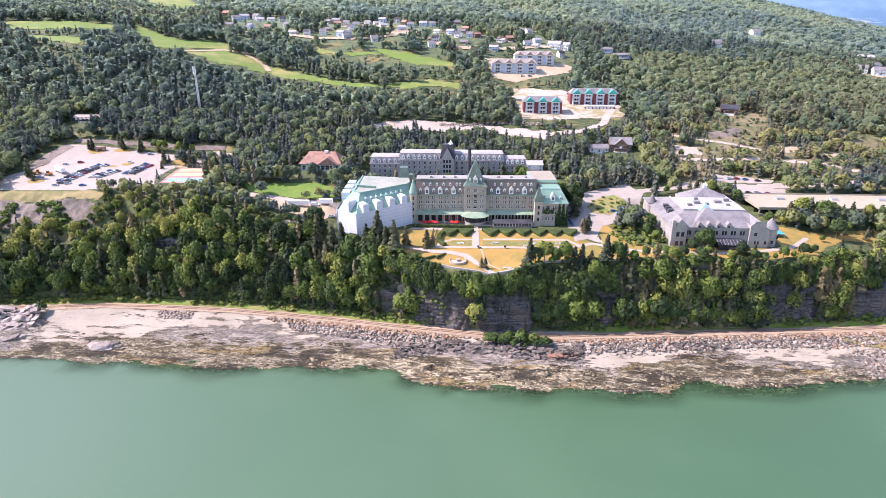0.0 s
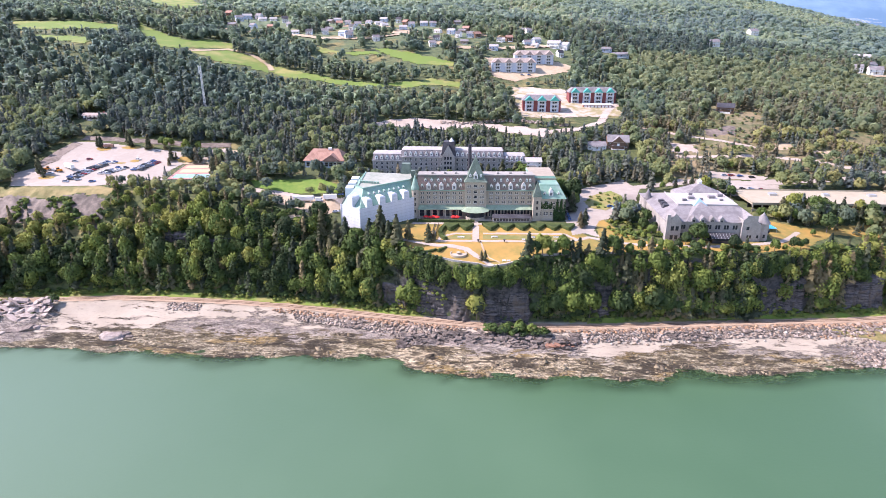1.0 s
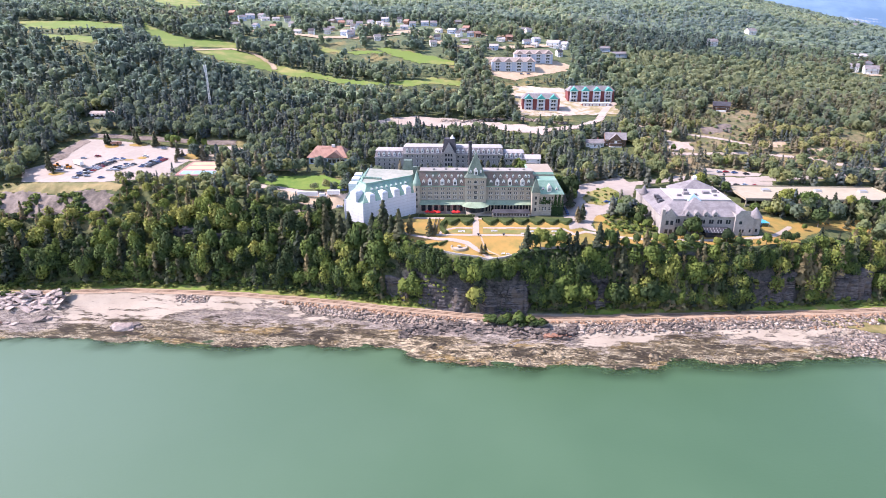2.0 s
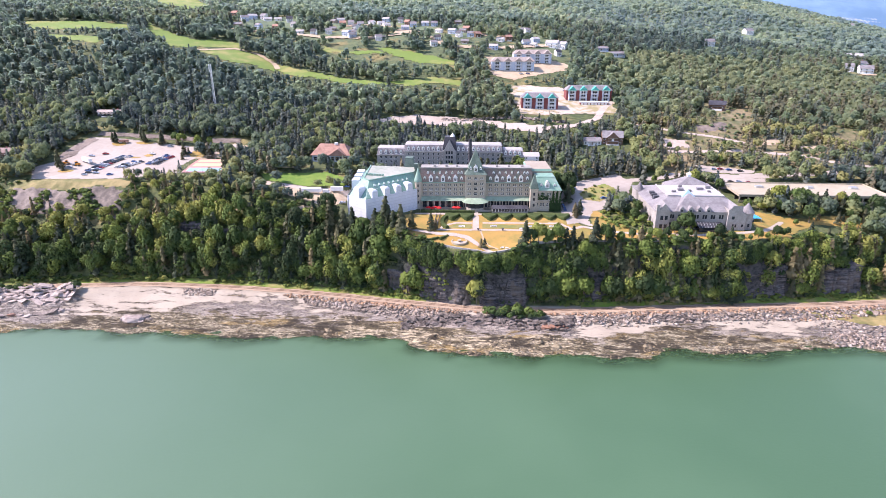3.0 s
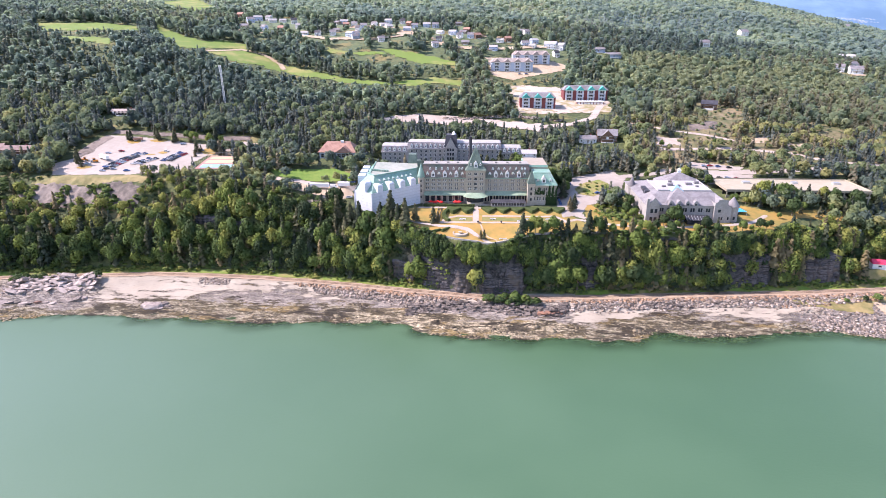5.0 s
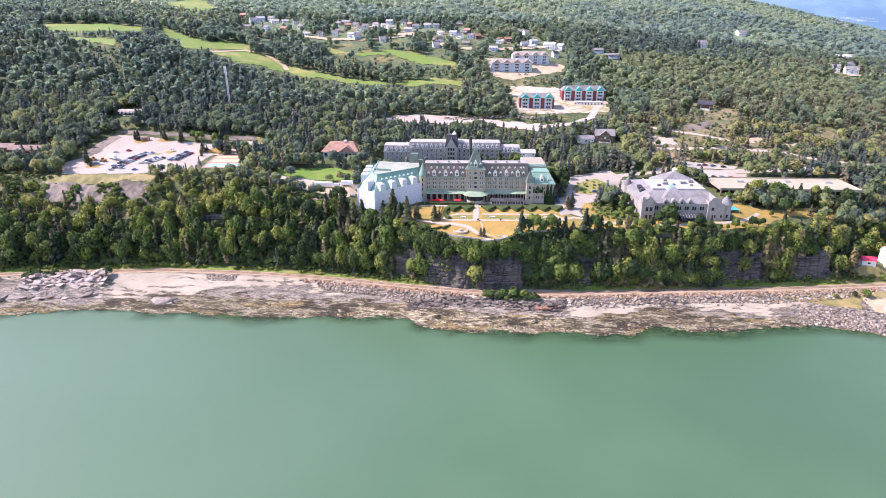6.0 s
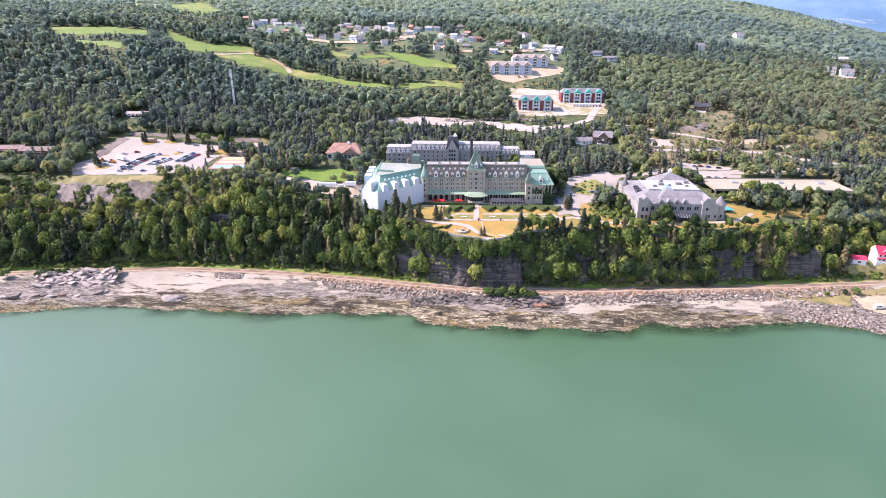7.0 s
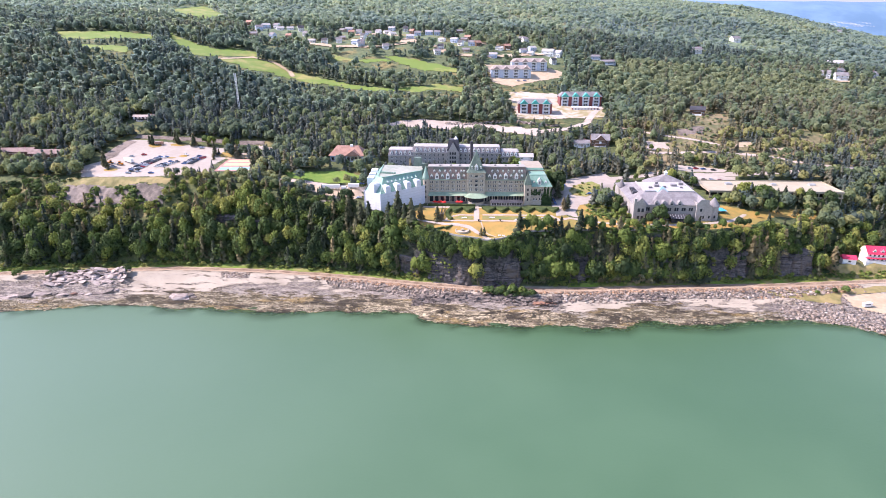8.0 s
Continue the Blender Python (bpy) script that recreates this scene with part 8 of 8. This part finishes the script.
for x, y in ((-92, 318), (-88, 316), (-85, 321), (-82, 315), (-79, 319), (-75, 314), (-72, 318), (-67, 313), (-64, 316), (-60, 311), (-57, 315), (-52, 311), (-50, 314), (-47, 309), (-95, 326), (-97, 333)):
    plant(rng.choice((0, 1, 2, 3, 5, 7)), x, y, rng.uniform(1.0, 1.45), rng.uniform(0, 360))
for i in range(150):
    x = -62 + 1.72 * i + rng.uniform(-0.7, 0.7)
    r, e = float(np.interp(x, RAIL_X, RAIL_Y)), float(np.interp(x, EDGE_X, EDGE_Y))
    foot = max(min(r + 8.2, e - 8.0), r + 4.6)
    y = foot + max(e - 1.5 - foot, 0.5) * rng.choice((0.0, 0.04, 0.12, 0.3, 0.5, 0.7, 0.85))
    if bare_cliff(x, y):
        continue
    if x > 60 and rng.random() < 0.3:
        continue
    which = rng.choice((0, 1, 2, 3, 4, 5, 6, 7, 8))
    size = min(rng.uniform(0.75, 1.4), (float(np.interp(x, EDGE_X, EDGE_Z)) + (0.5 if x < 62 else 3.5) - g(x, y)) / TALL[which])
    if size > 0.25:
        plant(which, x, y, size, rng.uniform(0, 360))

for i in range(78):
    x = -42 + 3.1 * i + rng.uniform(-1, 1)
    if -34 < x < 36 or bare_cliff(x, float(np.interp(x, RAIL_X, RAIL_Y)) + 7) and rng.random() < 0.97:
        continue
    plant(rng.choice((1, 3, 4, 5, 6, 7, 8)), x, min(float(np.interp(x, RAIL_X, RAIL_Y)) + 8.6, float(np.interp(x, EDGE_X, EDGE_Y)) - 7.6) - rng.uniform(0, 1.2), rng.uniform(0.7, 1.5) * (0.5 if -25 < x < 60 else 1.0), rng.uniform(0, 360))
for x, y in ((182, 362), (189, 359), (194, 364), (200, 357), (206, 362), (213, 366), (219, 360), (231, 370), (244, 370), (258, 371), (266, 366), (274, 369), (283, 366), (208, 366), (204, 340), (216, 347), (224, 352), (236, 350), (243, 356), (229, 358), (252, 354), (250, 361), (259, 360), (264, 366), (120, 316), (127, 318), (104, 330), (101, 338), (98, 345), (95, 350), (103, 352), (150, 402), (160, 404), (168, 401), (176, 397), (140, 405), (132, 408), (124, 412)):
    plant(rng.choice((0, 1, 2, 4, 5, 6, 7, 8)), x, y, rng.uniform(0.6, 1.15), rng.uniform(0, 360))

for x, y in ((-302, 443), (-279, 447), (-260, 442), (-249, 444), (-316, 392), (-222, 429), (-223, 440), (-243, 442), (-187, 390), (-189, 402), (-184, 394), (-195, 414), (-190, 414), (-230, 412), (-233, 423), (-231, 426)):
    plant(rng.choice((0, 1, 2, 3, 5)), x, y, rng.uniform(0.65, 1.0), rng.uniform(0, 360))

for x, y in ((101, 303), (110, 304), (116, 305), (122, 304), (129, 306), (137, 305), (162, 308), (168, 311), (174, 312), (181, 316), (186, 318), (191, 323), (150, 306), (84, 301), (91, 302)):
    plant(rng.choice((0, 2, 4, 5, 6, 7, 8)), x, y, rng.uniform(0.45, 0.75), rng.uniform(0, 360))
for x, y in ((196, 366), (203, 368), (216, 365), (222, 368), (229, 366), (236, 369), (247, 367), (255, 369), (262, 366), (270, 369), (278, 367), (286, 370), (209, 372)):
    plant(rng.choice((0, 2, 4, 5, 6, 7, 8)), x, y, rng.uniform(1.0, 1.4), rng.uniform(0, 360))

rusty = tree("broadleaf", 61, 9.0, 3.4, 700, 0.2)
tagged(rusty, "small tree with browning leaves and thin crown")
rusty.children[1].data.materials[0] = M_RUSTLEAF
rusty.matrix_world = pose(-223, 432, g(-223, 432))
for x, y, size in ((-228, 438, 1.15), (-219, 440, 0.9), (92, 306, 0.8), (98, 307, 0.9), (104, 309, 0.75), (113, 308, 0.85), (122, 310, 0.7), (126, 309, 0.8), (193, 444, 0.8), (160, 470, 0.7), (204, 470, 0.8), (-262, 345, 0.6), (-300, 350, 0.6)):
    copy_thing(rusty, pose(x, y, g(x, y) - 0.2, 0, 0, x * 31 % 360) @ Matrix.Diagonal((size, size, size, 1)))

# shrubs along the railway and the planted beds
x = np.concatenate([np.random.default_rng(5).uniform(-380, 290, 1700), np.random.default_rng(6).uniform(72, 100, 70), np.random.default_rng(8).uniform(80, 110, 110)])
y = np.concatenate([np.interp(x[:1700], RAIL_X, RAIL_Y) + np.random.default_rng(7).uniform(4.6, 9.5, 1700), np.random.default_rng(9).uniform(370, 396, 70), np.random.default_rng(10).uniform(322, 352, 110)])
m = np.ones(len(x), bool)
m[:1700] = (rumple(x[:1700], y[:1700], 18, 191) > np.where(x[:1700] < -45, -0.35, -0.3)) & (y[:1700] < np.interp(x[:1700], EDGE_X, EDGE_Y) - 3)
h = np.random.default_rng(12).uniform(0.7, 1.0, len(x)) ** 2 * np.random.default_rng(19).uniform(1.0, 3.6, len(x))
h[1700:1770] *= 0.75
m[1700:1770] = inside(x[1700:1770], y[1700:1770], ISLAND)
woods("shrubs", BROAD_LOW, x[m], y[m], h[m] * 0.7, h[m], np.random.default_rng(13).uniform(0.4, 1.1, m.sum()), M_BROADWOOD, "low green shrubs beside the railway", 14)
draw = np.random.default_rng(193)
cx, cy = draw.uniform(140, 370, 1500), draw.uniform(425, 580, 1500)
m = np.zeros(len(cx), bool)
for poly in CLEARINGS + (tuple(SCRUB),):
    m |= inside(cx, cy, tuple(poly)) & (rumple(cx, cy, 10, 195) > (0.0 if len(poly) > 7 else 0.2))
for line in (SLOPE_TRACK, LOW_TRACK):
    m &= off_line(cx, cy, line) > 3.5
for poly in (BACK_LOT_A, BACK_LOT_B):
    m &= ~inside(cx, cy, poly)
ch = draw.uniform(0.8, 3.2, len(cx))
woods("slope_bushes", BROAD_LOW, cx[m], cy[m], ch[m] * 0.7, ch[m], np.clip(draw.normal(0.55, 0.25, m.sum()), 0, 1), M_MIDWOOD, "low bushes on the scrubby slope", 197)
draw = np.random.default_rng(18)
sx, sy = draw.uniform(-332, -246, 700), draw.uniform(339, 358, 700)
m = rumple(sx, sy, 12, 199) + 0.03 * (349 - sy) > 0.05
sx, sy = sx[m], sy[m]
sh = draw.uniform(0.8, 3.8, len(sx))
woods("bank_bushes", BROAD_LOW, sx, sy, sh * 0.6, sh, draw.uniform(0.2, 0.9, len(sx)), M_BROADWOOD, "scattered bushes on the rocky bank", 22)
bush_spots = [(x, float(np.interp(x, RAIL_X, RAIL_Y)) - d) for x, d in ((6, 7), (9, 7), (12, 8), (34, 7), (36, 8), (38, 7), (15, 7), (28, 6), (31, 9), (23, 6), (14, 8), (17, 6), (21, 8), (24, 7), (27, 8), (30, 7), (19, 9), (25, 9.5), (33, 8), (-252, 6), (-256, 7), (-300, 8), (-304, 9), (-296, 8), (-290, 9), (-286, 7), (-281, 7), (-276, 6), (-270, 7), (-326, 7), (240, 12), (247, 13), (228, 12))]
bx, by = np.array([p[0] for p in bush_spots], float), np.array([p[1] for p in bush_spots], float)
bh = np.random.default_rng(15).uniform(3.2, 7.2, len(bx))
woods("shore_bushes", BROAD_MID, bx, by, bh * 0.55, bh, np.random.default_rng(16).uniform(0.05, 0.7, len(bx)), M_BROADWOOD, "dark green bushes between railway and shore", 17)

# ---- rocks ----


def rock_mesh(seed, material, squash=0.7, fine=1):
    """An angular split boulder: the hull of points spread on a rounded block."""
    rng = random.Random(seed)
    bm = bmesh.new()
    for k in range(8):
        sx, sy, sz = (-1, 1)[k & 1], (-1, 1)[k >> 1 & 1], (-1, 1)[k >> 2]
        bm.verts.new((sx * rng.uniform(0.35, 1.0), sy * rng.uniform(0.35, 0.95), sz * rng.uniform(0.4, 1.0) * squash))
    for _ in range((0, 2, 6, 18)[fine]):
        p = Vector((rng.uniform(-1, 1), rng.uniform(-1, 1), rng.uniform(-1, 1))).normalized()
        bm.verts.new((p.x, p.y * 0.9, p.z * squash))
    out = bmesh.ops.convex_hull(bm, input=bm.verts[:])
    bmesh.ops.delete(bm, geom=list(set(out["geom_interior"] + out["geom_unused"])), context="VERTS")
    bmesh.ops.recalc_face_normals(bm, faces=bm.faces[:])
    me = bpy.data.meshes.new("stone")
    bm.to_mesh(me)
    bm.free()
    me.materials.append(material)
    return me


rocks = [rock_mesh(i, M_BOULDER) for i in range(8)]
tan_rocks = [rock_mesh(20 + i, M_TANSTONE) for i in range(8)]
riprap = tagged(new("riprap"), "bank of loose grey and rusty armour stones below the railway", "stones")
riprap.location = (60, 275, 3)
riprap_shift = Matrix.Translation((-60, -275, -3))
rng = random.Random(33)
for i in range(370):
    x = rng.uniform(-92, 235)
    y = float(np.interp(x, RAIL_X, RAIL_Y)) - rng.uniform(4.5, 12.5)
    size = rng.uniform(0.7, 1.3)
    if -20 < x < 57:
        continue
    part("stone", rng.choice(tan_rocks if rng.uniform(4.5, 10) > np.interp(x, RAIL_X, RAIL_Y) - y else rocks), riprap, "", riprap_shift @ pose(x, y, g(x, y) + 0.25 * size, rng.uniform(-25, 25), rng.uniform(-25, 25), rng.uniform(0, 360)) @ Matrix.Diagonal((size * 1.25, size, size * 0.9, 1)))


def rubble(name, meshes, x, y, size, seed, label, sink=0.2):
    """Many rocks joined into one mesh."""
    rng = np.random.default_rng(seed)
    vs, fs, sl, n = [], [], [], 0
    z = ground_height(x, y)
    for k in range(len(x)):
        me = meshes[int(rng.integers(0, len(meshes)))]
        co = np.empty(len(me.vertices) * 3, np.float32)
        me.vertices.foreach_get("co", co)
        a = rng.uniform(0, 6.28)
        co = co.reshape(-1, 3) * (size[k] * rng.uniform(0.8, 1.6), size[k], size[k] * rng.uniform(0.5, 0.95))
        c, s_ = math.cos(a), math.sin(a)
        vs.append(np.stack([co[:, 0] * c - co[:, 1] * s_ + x[k], co[:, 0] * s_ + co[:, 1] * c + y[k], co[:, 2] + z[k] + size[k] * sink], 1))
        idx = np.empty(len(me.polygons) * 3, np.int32)
        me.polygons.foreach_get("vertices", idx)
        fs.append(idx.reshape(-1, 3) + n)
        sl.append(np.full(len(me.polygons), 1 if me.materials[0] == M_REDROCK else 0))
        n += len(me.vertices)
    first = [m for m in meshes if m.materials[0] != M_REDROCK][0].materials[0]
    return tagged(new(name, mesh_from(name, np.concatenate(vs), np.concatenate(fs), [first, M_REDROCK], np.concatenate(sl))), label, "stones", "", "stuff")


r = np.random.default_rng(41)


def thrown(n, x0, x1, near, far):
    x = r.uniform(x0, x1, n)
    return x, np.interp(x, RAIL_X, RAIL_Y) - near - (far - near) * r.uniform(0, 1, n)


spots = [thrown(1500, -118, 262, 4.2, 7.5), thrown(110, 185, 262, 5, 14)]
x, y = np.concatenate([p[0] for p in spots]), np.concatenate([p[1] for p in spots])
m = ~((x > -8) & (x < 58) & (np.interp(x, RAIL_X, RAIL_Y) - y > 5.5)) & ~((x < -90) & (x > -118) & (r.uniform(0, 1, len(x)) < 0.4))
rubble("riprap_tan_stones", tan_rocks, x[m], y[m], r.uniform(0.45, 1.0, m.sum()), 42, "loose rusty-tan armour stones below the railway")
spots = [thrown(2300, -105, 240, 6.5, 12.5), thrown(160, -60, 190, 11, 16), thrown(170, -184, -163, 4.2, 10.5)]
x, y = np.concatenate([p[0] for p in spots]), np.concatenate([p[1] for p in spots])
m = ~((x > -25) & (x < 58))
x, y = x[m], y[m]
bank = r.uniform(196, 300, 900)
x, y = np.concatenate([x, bank]), np.concatenate([y, np.interp(bank, SHORE_X, SHORE_Y) + r.uniform(-2, 13, 900)])
bx = r.uniform(192, 300, 1500)
by = np.interp(bx, SHORE_X, SHORE_Y) - 1 + r.uniform(0, 1, len(bx)) * (np.interp(bx, RAIL_X, RAIL_Y) - 7 - np.interp(bx, SHORE_X, SHORE_Y))
m = ~inside(bx, by, tuple(MEADOW_BANK)) & ~inside(bx, by, tuple(SANDLOT)) & (by < 290) & ((bx > 208) | (r.uniform(0, 1, len(bx)) < 0.5))
x, y = np.concatenate([x, bx[m]]), np.concatenate([y, by[m]])
rubble("riprap_stones", rocks, x, y, r.uniform(0.35, 0.95, len(x)), 46, "loose grey and pale shore stones")
x = r.uniform(-335, 200, 3200)
s_, rl = np.interp(x, SHORE_X, SHORE_Y), np.interp(x, RAIL_X, RAIL_Y)
u = r.uniform(0, 1, len(x)) ** 2.0
y = s_ - 3 + (rl - 8 - s_) * u
keep = (rumple(x, y, 22, 131) > -0.1) & (tide(x, y)[0] > 0.55)
ledges = [rock_mesh(60 + i, M_OCHRE, 0.30, 2) for i in range(8)]
rubble("shore_ledges", ledges, x[keep], y[keep], r.uniform(0.3, 1.1, len(x))[keep] * (1 + 0.8 * (r.uniform(0, 1, len(x))[keep] > 0.93)), 43, "low broken rock ledges and stones on the foreshore", -0.1)
for k, (x, y, size, material, label) in enumerate(((-199, 264, 5.6, M_PALEROCK, "large pale pinkish boulder on the foreshore"), (-193.5, 267, 3.0, M_LEDGE, "dark boulder beside the large pale one"), (-205, 266, 3.2, M_PALEROCK, "pale pinkish boulder on the foreshore"),
                                                   (-194, 262.5, 2.2, M_PALEROCK, "pale split boulder on the foreshore"), (-190, 265, 1.8, M_LEDGE, "small dark boulder on the foreshore"))):
    ob = tagged(new("boulder", rock_mesh(80 + k, material, 0.6, 3)), label, "rock")
    ob.matrix_world = pose(x, y, g(x, y) + 0.1 * size, 0, 0, k * 47) @ Matrix.Diagonal((size * 1.2, size * 0.8, size * 0.55, 1))


def outcrop(name, label, line, courses, meshes, block, step, setback, seed, tilt=8):
    """Split rock in rough courses along a line, each block a piece of its own."""
    rng = random.Random(seed)
    x0, y0 = line[0]
    z0 = g(x0, y0)
    t = tagged(new(name), label, "rock")
    t.location = (x0, y0, z0)
    length = [0.0]
    for a, b in zip(line, line[1:]):
        length.append(length[-1] + math.dist(a, b))
    for k in range(courses):
        s = rng.uniform(0, step)
        while s < length[-1]:
            x = float(np.interp(s, length, [p[0] for p in line]))
            y = float(np.interp(s, length, [p[1] for p in line])) + k * setback + rng.uniform(-1.5, 1.5)
            size = block * rng.uniform(0.6, 1.25)
            z = max(g(x, y), g(x, y - k * setback) + k * block * 0.42) + rng.uniform(-0.35, 0.15) * size
            m = pose(x, y, z, rng.uniform(-tilt, tilt), rng.uniform(-tilt, tilt), rng.uniform(-30, 20))
            part("rock_block", meshes(x, k, rng), t, "", Matrix.Translation((-x0, -y0, -z0)) @ m @ Matrix.Diagonal((size * rng.uniform(0.9, 2.3), size * 0.9, size * rng.uniform(0.35, 0.6), 1)))
            s += step * rng.uniform(0.7, 1.3)
    return t


dark_blocks = [rock_mesh(160 + i, M_LEDGE, 0.9, 2) for i in range(6)]
red_blocks = [rock_mesh(166 + i, M_REDROCK, 0.9, 2) for i in range(4)]
pale_blocks = [rock_mesh(176 + i, M_PALEROCK, 0.8, 2) for i in range(6)]
outcrop("rock_ledge", "dark broken rock ledge with rusty end below the railway", [(-43, 261.5), (-24, 265), (-12, 266.5), (5, 266), (22, 264), (33, 262.5), (44, 261), (51, 264), (57, 271)], 5,
        lambda x, k, rng: rng.choice(red_blocks if 36 < x < 52 and 0 < k < 3 and rng.random() < 0.7 else dark_blocks), 1.45, 2.1, 1.7, 44, 24)
outcrop("rock_knoll", "pale split rock knoll at the shore", [(-302, 272), (-284, 274), (-264, 278), (-249, 281)], 5, lambda x, k, rng: rng.choice(pale_blocks), 2.3, 2.5, 3.0, 45, 24)
outcrop("rock_knoll", "low reddish split rock by the water", [(-330, 256), (-300, 261), (-275, 264), (-255, 268), (-240, 275)], 1, lambda x, k, rng: rng.choice(pale_blocks + red_blocks[:1] + dark_blocks[:2]), 2.4, 4.5, 2.0, 47, 12)
outcrop("rock_ledge", "dark low ledge among the armour stones", [(100, 276), (112, 277), (124, 278)], 2, lambda x, k, rng: rng.choice(dark_blocks), 2.0, 3.0, 1.5, 48)

x = r.uniform(-34, 96, 420)
y = 531 + 6 * np.sin(x * 0.05) + r.uniform(0, 7, len(x))
m = np.hypot(x - 88, (y - 520) * 0.4) > 8
rubble("rock_bank", [rock_mesh(190 + i, M_BOULDER) for i in range(5)], x[m], y[m], r.uniform(0.6, 1.6, m.sum()), 49, "grey rocky bank above the gravel road")

# ---- bare cliffs ----


def cliff_mesh(length, rise, seed):
    """A bedded rock face from x 0 to its length: uneven courses that step in and out, upright cracks, a broken top."""
    cols, rows = int(length / 0.55) + 2, int(rise / 0.42) + 2
    u, w = np.meshgrid(np.linspace(0, length, cols), np.linspace(0, 1, rows))
    crown = rise * (0.80 + 0.20 * rumple(u, 0 * u, 9, seed, 3)) * np.clip(0.45 + np.minimum(u, length - u) / (0.16 * length), 0, 1)
    z = w * crown
    bed = np.floor((z + 0.5 * rumple(u, z, 12, seed + 1)) / 1.35)
    ledge = lattice(bed.astype(np.int64), np.floor(u / 3.2 + bed * 0.37).astype(np.int64), seed + 2)
    crack = np.abs(rumple(u * 1.0, z * 0.16, 4.5, seed + 3, 3))
    out = 1.1 * ledge + 1.9 * rumple(u, z * 0.5, 8, seed + 4, 4) - 1.3 * np.exp(-(crack / 0.09) ** 2) - 0.10 * z + 1.6 * (1 - w) ** 3 - 3.0 * np.clip(1 - np.minimum(u, length - u) / 3.5, 0, 1) ** 1.5
    verts = np.stack([u.ravel(), -out.ravel(), z.ravel()], 1)
    back = np.stack([u[-1], 0 * u[-1] + 9.0, z[-1] + 0.4], 1)
    idx = np.arange(cols * rows).reshape(rows, cols)
    idx = np.concatenate([idx, cols * rows + np.arange(cols)[None]])
    return mesh_from("cliff_face", np.concatenate([verts, back]), np.stack([idx[:-1, :-1], idx[:-1, 1:], idx[1:, 1:], idx[1:, :-1]], -1).reshape(-1, 4), M_CLIFF)


for k, (x0, x1, yb, y1, z1) in enumerate(CLIFFS):
    foot = min(g(x0, yb - 2), g(x1, y1 - 2), g((x0 + x1) / 2, (yb + y1) / 2 - 2)) - 1.0
    lean = math.degrees(math.atan2(y1 - yb, x1 - x0))
    ob = tagged(new("cliff_face", cliff_mesh(x1 - x0, z1 - foot, 300 + 10 * k)), "grey bedded cliff face bare among the trees", "rock", "cliff faces")
    ob.matrix_world = pose(x0, yb - 0.5, foot, 0, 0, lean)
